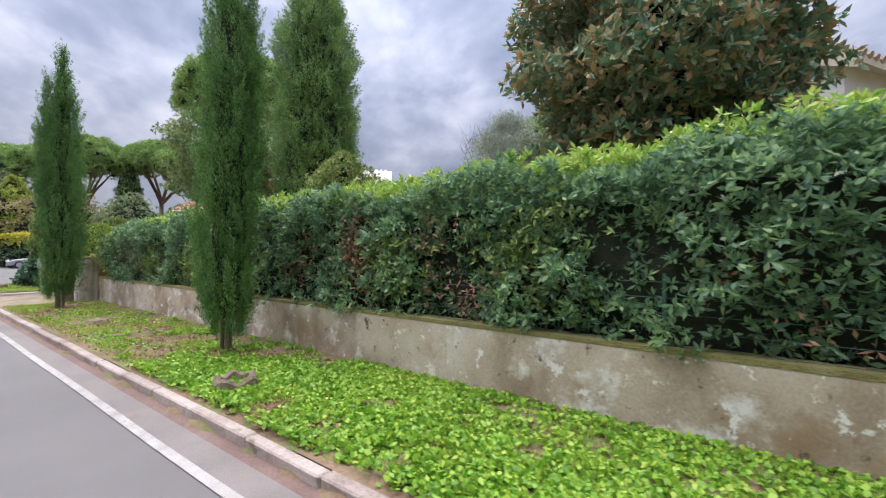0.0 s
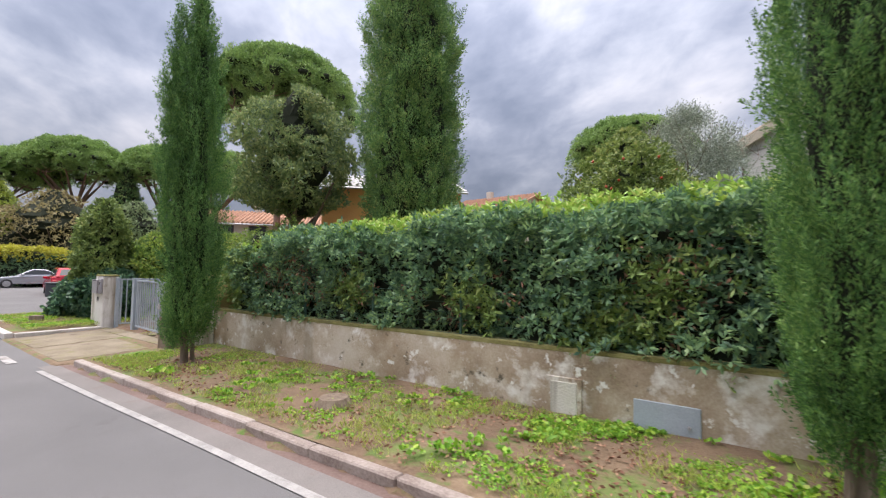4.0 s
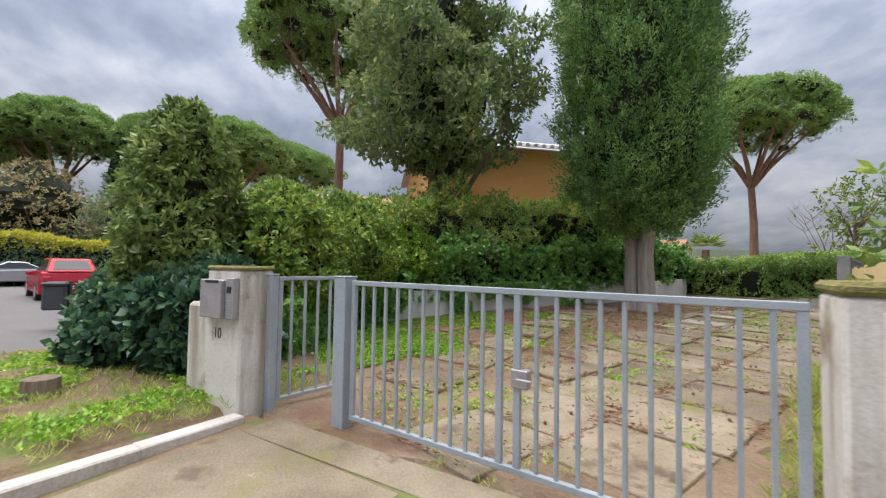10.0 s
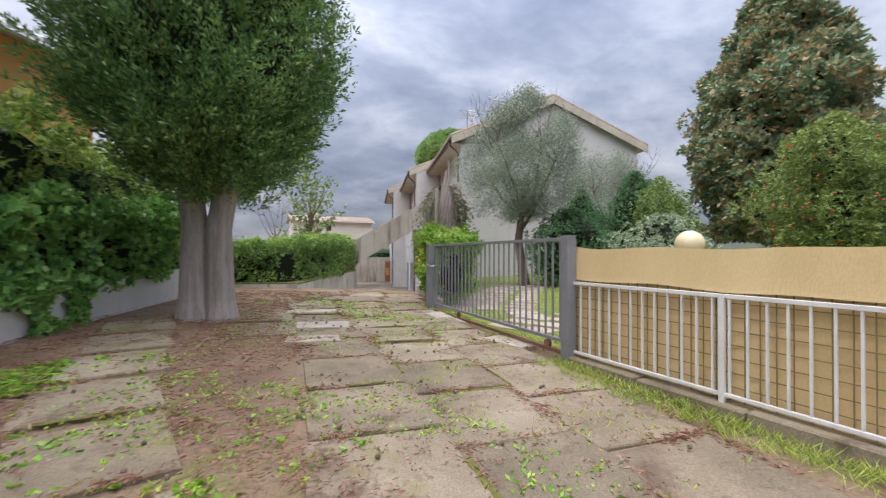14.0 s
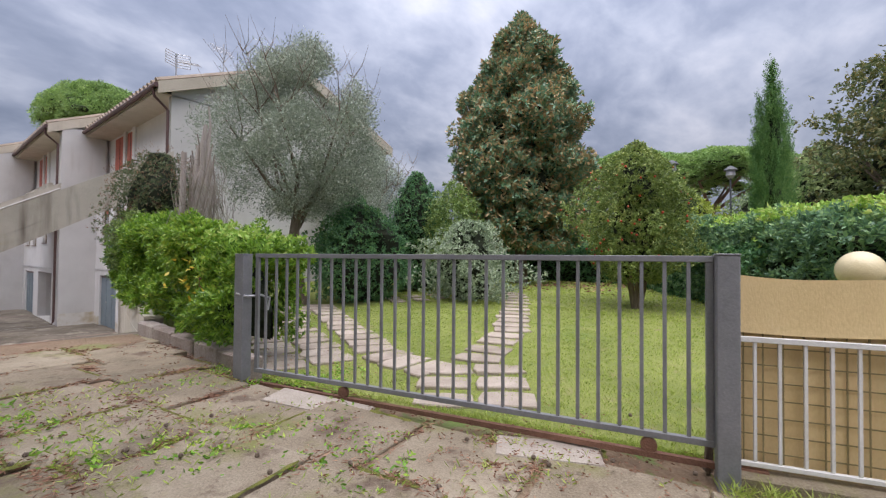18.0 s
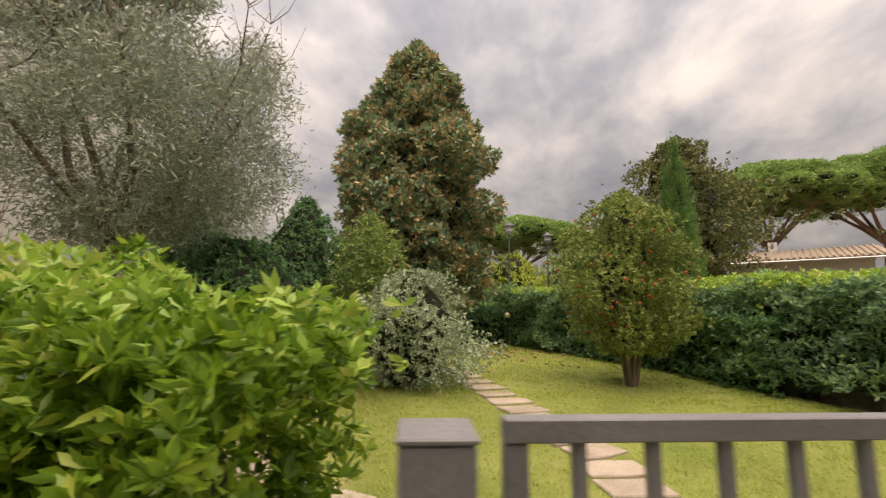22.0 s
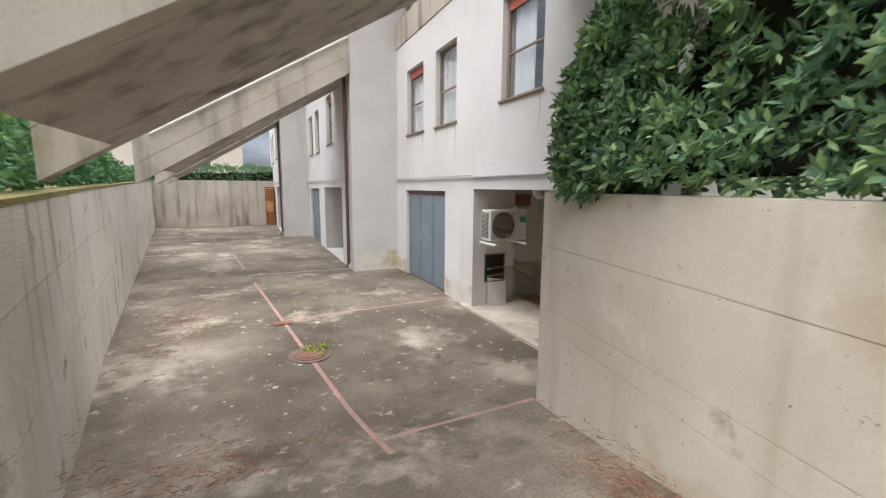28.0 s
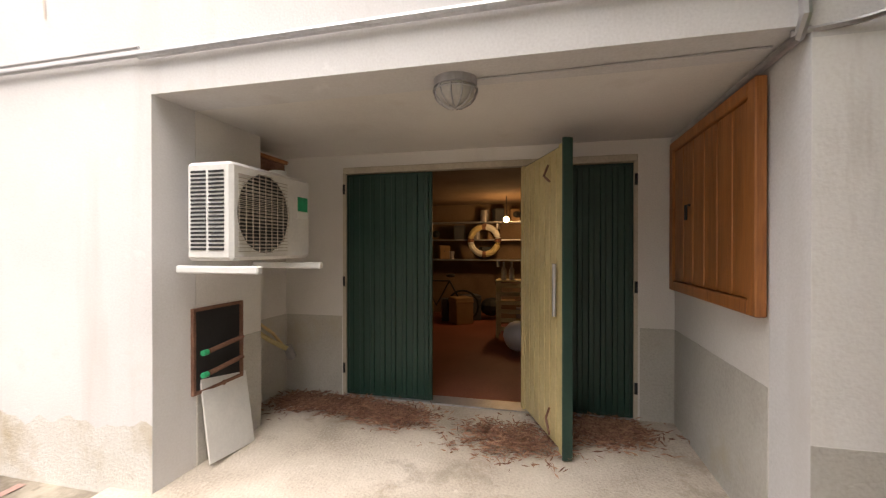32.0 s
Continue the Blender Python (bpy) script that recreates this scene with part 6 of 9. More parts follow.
def terrace_house(ox, oy, label, first=False, stair_dx=0.0, near_wall=True, stairs=True):
    h = thing("terraced_house", (ox, oy, 0), label, "house", "terraced houses")
    t = 0.3
    g = wall_boxes(Geo(), 0, t, 0, UNIT, -1.6, 4.35, [BLUE, RECESS, *([NICHE] if first else []), *WINDOWS])
    part("front_wall", g, WHITEWALL, h)
    g = wall_boxes(Geo(), 0.45, 0.7, 0.25, UNIT, 4.425, EAVE + 0.4, LOGGIA)
    part("upper_wall", g, WHITEWALL, h)
    part("loggia_floor", Geo().box(0.302, 1.4, 0.25, UNIT, 4.2, 4.42), CONCRETE, h)
    part("loggia_parapet", Geo().box(-0.02, 0.14, 2.2, UNIT, 4.352, 5.0, None, 0.01), CONCRETE, h)
    # gable walls
    for ya in (0.0,):
        vs = [(x, y, z) for y in (ya, ya + 0.25) for x, z in ((0.302, -1.6), (DEPTH, -1.6), (DEPTH, EAVE), (DEPTH / 2, RIDGE - 0.12), (0.0, EAVE), (0.0, 4.352), (0.302, 4.352))]
        part("gable_wall", Geo().add(vs, [tuple(range(7))[::-1], tuple(range(7, 14))] + [(i, (i + 1) % 7, 7 + (i + 1) % 7, 7 + i) for i in range(7)]), GABLEWALL, h, "pale grey rendered gable")
    part("back_wall", Geo().box(DEPTH - 0.25, DEPTH, 0.25, UNIT, -1.6, EAVE), GABLEWALL, h)
    part("upper_floor", Geo().box(1.4, DEPTH, 0.25, UNIT, 4.1, 4.3), CONCRETE, h)
    # roof: two slabs, a concrete gable edge and tile ends
    over, k = 0.45, (RIDGE - EAVE) / (DEPTH / 2)
    r_ = Geo()
    for s_ in (-1, 1):
        xe = -over if s_ < 0 else DEPTH + over
        ze = EAVE - over * k
        vs = [(x, y, z + d) for y in (-0.22, UNIT - 0.22) for x, z in ((xe, ze), (DEPTH / 2, RIDGE)) for d in (0.0, 0.2)]
        r_.add(vs, [(0, 1, 3, 2), (4, 6, 7, 5), (0, 4, 5, 1), (2, 3, 7, 6), (0, 2, 6, 4), (1, 5, 7, 3)])
    roof = part("roof", r_, FASCIA, h, "tiled roof with concrete edge")
    edge = Geo()
    for s_ in (-1, 1):
        xe = -over - 0.02 if s_ < 0 else DEPTH + over + 0.02
        ze = EAVE - (over + 0.02) * k
        vs = [(x, y, z + d) for y in (-0.27, -0.224) for x, z in ((xe, ze), (DEPTH / 2, RIDGE)) for d in (-0.16, 0.23)]
        edge.add(vs, [(0, 1, 3, 2), (4, 6, 7, 5), (0, 4, 5, 1), (2, 3, 7, 6), (0, 2, 6, 4), (1, 5, 7, 3)])
    part("gable_board", edge, FASCIA, roof, "stained concrete gable board")
    row = Geo()
    for i in range(24):
        y = -0.25 + i * (UNIT / 24)
        row.tube([(-over - 0.05, y + 0.1, EAVE - over * k + 0.24), (DEPTH / 2, y + 0.1, RIDGE + 0.26)], [0.11, 0.11], 6)
        row.tube([(DEPTH + over + 0.05, y + 0.1, EAVE - over * k + 0.24), (DEPTH / 2, y + 0.1, RIDGE + 0.26)], [0.11, 0.11], 6)
    part("tile_covering", row, OLDTILE, roof)
    soff = Geo().box(-over + 0.02, 1.4, 0.0, UNIT - 0.25, EAVE - over * k - 0.06, EAVE - over * k - 0.02)
    part("soffit", soff, FASCIA, roof)
    part("gutter", Geo().tube([(-over - 0.07, -0.25, EAVE - over * k + 0.1), (-over - 0.07, UNIT - 0.25, EAVE - over * k + 0.1)], 0.075, 8), BROWNMETAL, roof, "dark brown gutter")
    # downpipe with a bend under the eave
    dp = [(-over - 0.07, 0.05, EAVE - over * k + 0.03), (-over - 0.03, 0.05, EAVE - over * k - 0.2), (-0.08, 0.06, EAVE - 0.75), (-0.08, 0.06, -1.3), (-0.16, 0.02, -1.42)]
    part("downpipe", Geo().tube(dp, 0.045, 8), BROWNMETAL, h, "dark brown downpipe")
    for k_, w in enumerate(WINDOWS):
        window(h, *w, 0.0, k_ != 1, (w[0] + 0.45, w[1] - 0.05) if first and k_ == 2 else True)
    for y0, y1, z0, z1 in LOGGIA:
        w = part("shutter_window", Geo().box(0.43, 0.48, y0, y1, z0, z1, None, 0.01), RED, h, "red closed shutters")
        part("shutter_gap", Geo().box(0.42, 0.43, (y0 + y1) / 2 - 0.012, (y0 + y1) / 2 + 0.012, z0 + 0.03, z1 - 0.03), BLACK, w)
    for y in (4.95, 6.13):
        part("wall_fin", Geo().box(0.36, 0.449, y, y + 0.28, 4.44, 6.95, None, 0.008), WHITEWALL, h)
    # grey-blue garage door: three sheet-metal leaves under a dark lintel
    d = part("garage_door", Geo().box(0.06, 0.1, BLUE[0], BLUE[1], 0.62, 0.72), BROWNMETAL, h, "dark brown lintel bar")
    yw = (BLUE[1] - BLUE[0]) / 3
    for i in range(3):
        leaf = Geo().box(0.07, 0.1, BLUE[0] + yw * i + 0.009, BLUE[0] + yw * (i + 1) - 0.009, -1.47, 0.62, None, 0.006)
        leaf.box(0.064, 0.072, BLUE[0] + yw * i + 0.03, BLUE[0] + yw * i + 0.07, -1.44, 0.6).box(0.064, 0.072, BLUE[0] + yw * (i + 1) - 0.07, BLUE[0] + yw * (i + 1) - 0.03, -1.44, 0.6)
        part("leaf", leaf, BLUEDOOR, d, "blue-grey sheet metal leaf")
    part("handle", Geo().tube([(0.06, BLUE[0] + yw * 2 - 0.1, -0.45), (0.03, BLUE[0] + yw * 2 - 0.1, -0.45), (0.03, BLUE[0] + yw * 2 - 0.1, -0.35)], 0.01, 6), STEEL, d)
    # cable run along the facade
    part("cable_run", Geo().tube([(-0.03, -0.05, 1.0), (-0.03, 4.2, 0.98), (-0.035, UNIT - 0.1, 0.96)], 0.012, 6).tube([(-0.03, 4.3, 1.02), (-0.03, UNIT - 0.1, 1.0)], 0.009, 6), STEEL, h, "grey cable run with clips")
    if stairs and not first:
        xa, xb = -4.9 + stair_dx, -0.05
        zf = lambda x: 1.13 + 0.6 * (x + 4.75 - stair_dx) + 0.86
        rl = part("handrail", Geo().tube([(xa, -0.345, zf(xa)), (xb, -0.345, zf(xb))], 0.02, 8), WHITEMETAL, h, "thin white handrail")
        for i in range(7):
            x = xa + (xb - xa) * i / 6
            part("rail_post", Geo().tube([(x, -0.295, zf(x) - 0.02), (x, -0.345, zf(x))], 0.012, 6), WHITEMETAL, rl)
    if stairs:
        stair(h, -4.75 + stair_dx, 1.13, 0.6, -0.3, 2.0, 0.0)
    # garage interior behind the recess
    if not first:
        part("inner_wall", Geo().box(1.95, 2.05, 0.26, UNIT, -1.6, 4.1), WHITEWALL, h)
    return h


house_a = terrace_house(-16.0, 17.3, "pale terraced house with loggia and open green garage doors", True)
aerial = thing("roof_aerial", (-15.14, 19.45, 7.6), "grey metal television aerial on the tiled roof", "aerial")
part("mast", Geo().tube([(0, 0, 0), (0, 0, 1.72)], 0.028, 8), STEEL, aerial)
for s_ in (-1, 1):
    gr = part("reflector", Geo().tube([(0.03 * s_, 0, 1.72), (0.03 * s_, 0, 1.2)], 0.008, 6), STEEL, aerial)
    for i in range(6):
        z = 1.22 + 0.1 * i
        part("rod", Geo().tube([(0.03 * s_, 0, z), (0.42 * s_, -0.18, z)], 0.012, 6), STEEL, gr)
    part("edge_rod", Geo().tube([(0.42 * s_, -0.18, 1.2), (0.42 * s_, -0.18, 1.72)], 0.014, 6), STEEL, gr)
boom = part("boom", Geo().tube([(0, 0, 1.42), (0.5, -0.75, 1.25)], 0.012, 6), STEEL, aerial)
for i in range(7):
    f_ = 0.25 + 0.75 * i / 6
    part("element", Geo().tube([(0.5 * f_ - 0.12, -0.75 * f_ - 0.08, 1.42 - 0.17 * f_), (0.5 * f_ + 0.12, -0.75 * f_ + 0.08, 1.42 - 0.17 * f_)], 0.011, 5), STEEL, boom)
house_b = terrace_house(-17.25, 17.3 + UNIT, "pale terraced house with red shutters, set back from its neighbour", False, 0.55)
house_c = terrace_house(-18.35, 17.3 + 2 * UNIT, "pale terraced house at the end of the court", False, 0.6)
# step walls between the houses
setting("wall_step_1", Geo().box(-17.25, -15.7, 25.9, 26.148, -1.6, EAVE), GREYWALL, "grey rendered return wall between two houses")
setting("wall_step_2", Geo().box(-18.35, -16.95, 34.75, 34.998, -1.6, EAVE), GREYWALL, "grey rendered return wall between two houses")
# recess linings of the other garages
for ox, oy in ((-17.25, 17.3 + UNIT), (-18.35, 17.3 + 2 * UNIT)):
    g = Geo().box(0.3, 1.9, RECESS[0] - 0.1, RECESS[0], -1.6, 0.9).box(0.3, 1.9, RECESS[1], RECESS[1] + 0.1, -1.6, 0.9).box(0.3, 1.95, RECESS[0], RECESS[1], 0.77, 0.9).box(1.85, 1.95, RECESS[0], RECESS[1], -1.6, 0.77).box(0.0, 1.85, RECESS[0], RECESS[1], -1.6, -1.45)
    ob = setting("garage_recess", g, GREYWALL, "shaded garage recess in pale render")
    ob.location = (ox, oy, 0)

# ---- the open garage of the nearest house ----
AX, AY = -16.0, 17.3
yl, yr = AY + RECESS[1], AY + RECESS[0]          # 21.55 and 18.44
DX = -14.31                                      # plane of the green doors
setting("recess_floor", Geo().box(AX - 0.12, DX + 0.05, yr - 0.0, yl + 0.3, -1.7, -1.452), RECESSFLOOR, "pale concrete floor of the garage recess")
g = Geo().box(AX + 0.302, AX + 0.92, yl, yl + 0.25, -1.5, 0.77).box(AX + 0.92, DX + 0.1, yl + 0.3, yl + 0.45, -1.5, 0.77)
setting("recess_wall_left", g, RECESSWALL, "pale rendered side wall of the recess")
setting("recess_wall_right", Geo().box(AX + 0.302, DX + 0.1, yr - 0.25, yr, -1.5, 0.77), RECESSWALL, "white rendered side wall of the recess")
setting("recess_ceiling", Geo().box(AX + 0.302, DX + 0.1, yr - 0.2, yl + 0.4, 0.772, 0.9), RECESSWALL, "pale ceiling of the recess")
g = wall_boxes(Geo(), DX, DX + 0.12, yr, yl + 0.3, -1.5, 0.772, [(18.71, 21.24, -1.5, 0.655)])
setting("recess_wall_back", g, RECESSWALL, "white wall round the green garage doors")
# grey painted dado
for box in ((AX + 0.31, AX + 0.915, yl - 0.004, yl), (AX + 0.925, DX, yl + 0.296, yl + 0.3), (DX - 0.004, DX, 21.26, yl + 0.29), (DX - 0.004, DX, yr, 18.69), (AX + 0.31, DX - 0.01, yr, yr + 0.004)):
    setting("dado", Geo().box(*box, -1.45, -0.72), PLINTH, "grey painted lower wall band")
def stain_band(name, y0, y1, top, label):
    """A damp-stained strip of render with an uneven upper edge."""
    setting(name, Geo().sheet(line(y0, y1, int((y1 - y0) / 0.04) + 2), line(0, 1, 5), lambda y, f: (AX - 0.003, y, -1.5 + f * (1.5 + top + 0.11 * noise.noise(Vector((y * 2.2, 4, 0))) + 0.05 * noise.noise(Vector((y * 9, 1, 0)))))), STAINED, label)


stain_band("baseboard_left", yl, AY + BLUE[0], -1.1, "damp-stained beige foot of the white facade")
stain_band("baseboard_far", AY + BLUE[1], AY + UNIT - 0.25, -1.15, "damp-stained beige foot of the far facade")
setting("baseboard_pier", Geo().box(AX - 0.004, AX - 0.0005, AY + 0.85, yr, -1.5, -0.84), PLINTH, "grey painted foot of the plaster pier")
# set-back wall: its shade is given by the grey render colour
setting("niche_back", Geo().box(AX + 0.09, AX + 0.14, AY + 0.2, AY + 0.84, -1.5, 0.72), GREYWALL, "back of the niche beside the pier, greyed in colour for shade")
setting("baseboard_step", Geo().box(-17.25, AX - 0.006, 25.896, 25.899, -1.5, -0.95), STAINED, "damp-stained foot of the return wall")
RUSTSTREAK = surface("rust_streak", [(0.3, (0.5, 0.4, 0.33)), (0.55, (0.6, 0.52, 0.46)), (0.75, (0.66, 0.61, 0.58))], 6, 50, 0.9, 0.1, stretch=(3, 3, 0.5))
for y, z, w_, d_ in ((5.03, 2.03, 0.035, 0.75), (5.97, 2.03, 0.03, 0.5), (6.72, 2.05, 0.03, 0.55), (7.74, 2.05, 0.035, 0.4), (2.4, 2.12, 0.03, 0.5)):
    part("rust_streak", Geo().sheet(line(0, 1, 9), (-1, 1), lambda f, k: (-0.003, y + k * w_ * (1 - 0.75 * f) * (0.8 + 0.5 * noise.noise(Vector((f * 5, y, k)))) + 0.012 * math.sin(5 * f + y), z - d_ * f)), RUSTSTREAK, house_a, "brown rust streak under the window sill")
setting("pier_roughcast", Geo().box(AX - 0.002, AX - 0.0005, AY + 0.9, yr, -0.84, 0.72), ROUGHCAST, "rough white plaster pier")
setting("threshold", Geo().box(DX - 0.05, DX + 0.14, 18.72, 21.23, -1.46, -1.44), STEEL, "metal door threshold")

doors = thing("garage_doors", (DX, 18.71, -1.44), "green sheet-metal garage doors, one leaf standing open", "garage door")


def ribbed(g, y0, y1, z0, z1, x=0.0, n=9):
    g.box(x, x + 0.025, y0, y1, z0, z1, None, 0.004)
    for i in range(n):
        y = y0 + (y1 - y0) * (i + 0.5) / n
        g.box(x - 0.012, x + 0.002, y - 0.024, y + 0.024, z0 + 0.02, z1 - 0.02, None, 0.008)
    return g


part("frame", Geo().box(-0.02, 0.06, 0.0, 2.53, 2.04, 2.095, None, 0.005).box(-0.02, 0.06, 0.0, 0.03, 0, 2.04).box(-0.02, 0.06, 2.5, 2.53, 0, 2.04), FASCIA, doors, "dirty cream door frame")
part("leaf", ribbed(Geo(), 1.68, 2.5, 0.0, 2.03, 0.0, 8), GREENDOOR, doors)
part("leaf", ribbed(Geo(), 0.03, 0.84, 0.0, 2.03, 0.0, 9), GREENDOOR, doors)
open_leaf = part("open_leaf", ribbed(Geo(), 0.0, 0.84, 0.02, 2.03, 0.0, 8).box(-0.012, 0.056, 0.842, 0.86, 0.0, 2.06, None, 0.004), GREENDOOR, doors)
open_leaf.matrix_basis = pose(0.0, 0.86, 0, 0, 0, 111)
inner = Geo().box(0.026, 0.032, 0.01, 0.83, 0.03, 2.02)
for i in range(8):
    y = 0.84 * (i + 0.5) / 8
    inner.box(0.03, 0.04, y - 0.03, y + 0.03, 0.06, 1.99, None, 0.006)
inner.box(0.03, 0.05, 0.0, 0.05, 0.02, 2.03, None, 0.004).box(0.03, 0.05, 0.78, 0.84, 0.02, 2.03, None, 0.004)
part("inner_face", inner, YELLOWDOOR, open_leaf, "cream yellow inner face")
part("bolt", Geo().tube([(0.06, 0.73, 0.9), (0.06, 0.73, 1.25)], 0.014, 6), STEEL, open_leaf)
part("hook", Geo().tube([(0.05, 0.62, 0.25), (0.09, 0.66, 0.2), (0.08, 0.7, 0.1)], 0.008, 6), RUST, open_leaf)
part("hook", Geo().tube([(0.05, 0.6, 1.93), (0.09, 0.62, 1.85), (0.08, 0.7, 1.8)], 0.008, 6), RUST, open_leaf)
for z in (0.2, 1.0, 1.85):
    part("hinge", Geo().tube([(-0.02, 2.52, z), (-0.02, 2.52, z + 0.09)], 0.012, 6), BLACK, doors)
    part("hinge", Geo().tube([(-0.02, 0.012, z), (-0.02, 0.012, z + 0.09)], 0.012, 6), BLACK, doors)

# air conditioner on brackets
ac = thing("air_conditioner", (-15.5, 21.265, -0.155), "white outdoor air-conditioning unit on wall brackets", "air conditioner")
part("case", Geo().box(-0.4, 0.4, -0.15, 0.16, 0.0, 0.56, None, 0.02), ACWHITE, ac)
grille = Geo()
part("fan_well", Geo().add([(-0.12 + 0.24 * math.cos(a), -0.152, 0.28 + 0.24 * math.sin(a)) for a in line(0, 2 * math.pi, 25)[:-1]], [tuple(range(24))]), BLACK, ac, "dark fan opening")
for i in range(22):
    z = 0.045 + 0.47 * i / 21
    half_ = math.sqrt(max(0.0004, 0.245 ** 2 - (z - 0.28) ** 2))
    grille.box(-0.12 - half_, -0.12 + half_, -0.16, -0.153, z - 0.002, z + 0.002)
for i in range(9):
    x = -0.355 + 0.47 * i / 8
    half_ = math.sqrt(max(0.0004, 0.245 ** 2 - (x + 0.12) ** 2))
    grille.box(x - 0.002, x + 0.002, -0.163, -0.159, 0.28 - half_, 0.28 + half_)
part("fan_grille", grille, plain("ac_grille_brown", (0.36, 0.31, 0.26), 0.5), ac)
panel = Geo()
for i in range(22):
    panel.box(-0.35, 0.11, -0.157, -0.151, 0.05 + 0.021 * i, 0.055 + 0.021 * i)
part("front_slats", panel, plain("ac_beige", (0.5, 0.46, 0.4), 0.5), ac)["kind"] = "stuff"
louv = Geo()
for k in range(2):
    for i in range(20):
        louv.box(-0.405, -0.399, -0.1 + 0.12 * k, 0.0 + 0.12 * k, 0.06 + 0.023 * i, 0.072 + 0.023 * i)
part("side_louvre", louv, BLACK, ac, "dark louvre slots")
part("label", Geo().box(0.24, 0.36, -0.154, -0.15, 0.33, 0.43), GREENLABEL, ac, "green label plate")
part("label_strip", Geo().box(0.24, 0.36, -0.154, -0.15, 0.28, 0.325), WHITE, ac)
for x in (-0.36, 0.3):
    part("bracket", Geo().box(x - 0.025, x + 0.025, -0.3, 0.25, -0.075, -0.03, None, 0.008), WHITE, ac)
part("top_cap", Geo().tube([(0.26, 0.02, 0.56), (0.26, 0.02, 0.62)], 0.06, 12), WHITE, ac)
wbx = thing("wooden_box", (-14.86, 21.72, 0.44), "dark brown wooden box on the wall above the air conditioner", "box")
part("body", Geo().box(-0.2, 0.2, -0.1, 0.128, 0.0, 0.2, None, 0.008), RUST, wbx)
part("lid", Geo().box(-0.22, 0.22, -0.12, 0.128, 0.2, 0.23, None, 0.006), WOODPANEL, wbx)
hose = thing("ac_pipes", (0, 0, 0), "cream insulated pipes hanging under the air conditioner", "pipes")
part("pipe", Geo().tube([(-15.2, 21.62, -0.15), (-15.15, 21.72, -0.45), (-14.95, 21.78, -0.72), (-14.7, 21.72, -0.9), (-14.55, 21.66, -1.0)], 0.022, 8), YELLOWDOOR, hose)
part("pipe", Geo().tube([(-15.14, 21.62, -0.15), (-15.08, 21.74, -0.42), (-14.88, 21.8, -0.66), (-14.66, 21.74, -0.84), (-14.54, 21.68, -1.02)], 0.014, 8), CLOTH, hose)
part("grey_end", Geo().tube([(-14.56, 21.67, -0.97), (-14.5, 21.66, -1.08)], 0.04, 8), BOXMETAL, hose)
# meter niche and its cover plate
nic = thing("meter_niche", (-15.52, yl - 0.001, -0.98), "open wall niche with water meters and pipes", "meter niche")
# flat black sheet on the wall, painted shade for the depth of the niche
part("back", Geo().box(-0.2, 0.2, -0.004, -0.001, 0.0, 0.5), BLACK, nic)
part("frame", Geo().box(-0.22, -0.2, -0.02, 0, -0.02, 0.52).box(0.2, 0.22, -0.02, 0, -0.02, 0.52).box(-0.2, 0.2, -0.02, 0, -0.02, 0.0).box(-0.2, 0.2, -0.02, 0, 0.5, 0.52), RUST, nic)
for z in (0.1, 0.24):
    part("tap", Geo().tube([(-0.18, -0.05, z), (-0.14, -0.05, z)], 0.018, 10), GREENLABEL, nic, "green plastic tap")
    part("pipe", Geo().tube([(-0.12, -0.045, z), (0.18, -0.045, z + 0.03)], 0.016, 8), RUST, nic)
cov = thing("cover_plate", (-15.5, yl - 0.12, -1.44, -13, 0, 2), "loose white metal cover plate leaning on the wall", "plate")
part("plate", Geo().box(-0.22, 0.2, 0.0, 0.012, 0.0, 0.55, pose(0, 0, 0, 0, 6), 0.003), ACWHITE, cov)
part("keyhole", Geo().tube([(0.02, -0.004, 0.46), (0.02, 0.002, 0.46)], 0.018, 8), RUST, cov)
# bulkhead lamp
lampb = thing("bulkhead_lamp", (-15.8, 19.87, 0.77), "round caged bulkhead lamp on the recess ceiling", "ceiling lamp")
part("base", Geo().tube([(0, 0, 0), (0, 0, -0.04)], [0.11, 0.11], 18), STEEL, lampb)
part("glass", Geo().ball((0, 0, -0.05), 0.1, 8, 16, 0.85), plain("frosted_glass", (0.55, 0.53, 0.5), 0.3), lampb, "", True)
cage = Geo()
for i in range(6):
    a = math.pi * i / 6
    cage.tube([(0.112 * math.cos(q) * math.cos(a), 0.112 * math.cos(q) * math.sin(a), -0.05 - 0.095 * math.sin(q)) for q in line(0, math.pi, 9)], 0.004, 4)
cage.tube([(0.112 * math.cos(q), 0.112 * math.sin(q), -0.06) for q in line(0, 2 * math.pi, 17)], 0.005, 4)
part("cage_wires", cage, STEEL, lampb)["kind"] = "stuff"
# conduits on the beam and ceiling
cond = thing("conduit", (0, 0, 0), "grey conduit bending from the facade into the recess", "conduit")
part("run", Geo().tube([(-16.03, 21.6, 0.975), (-16.03, 18.64, 1.0), (-16.035, 18.53, 0.985), (-16.035, 18.485, 0.93), (-16.03, 18.475, 0.8), (-15.98, 18.47, 0.74), (-15.2, 18.468, 0.735), (-14.36, 18.466, 0.73)], 0.021, 8), STEEL, cond)
part("lamp_cable", Geo().tube([(-15.8, 19.8, 0.762), (-15.82, 19.2, 0.762), (-15.85, 18.5, 0.762)], 0.005, 5), STEEL, cond)
part("black_cable", Geo().tube([(-15.98, 18.5, 0.75), (-16.02, 18.3, 0.76), (-16.03, 18.17, 0.79), (-16.035, 18.13, 0.9), (-16.035, 18.11, 1.0), (-16.03, 17.9, 1.09)], 0.013, 6), STEEL, cond)
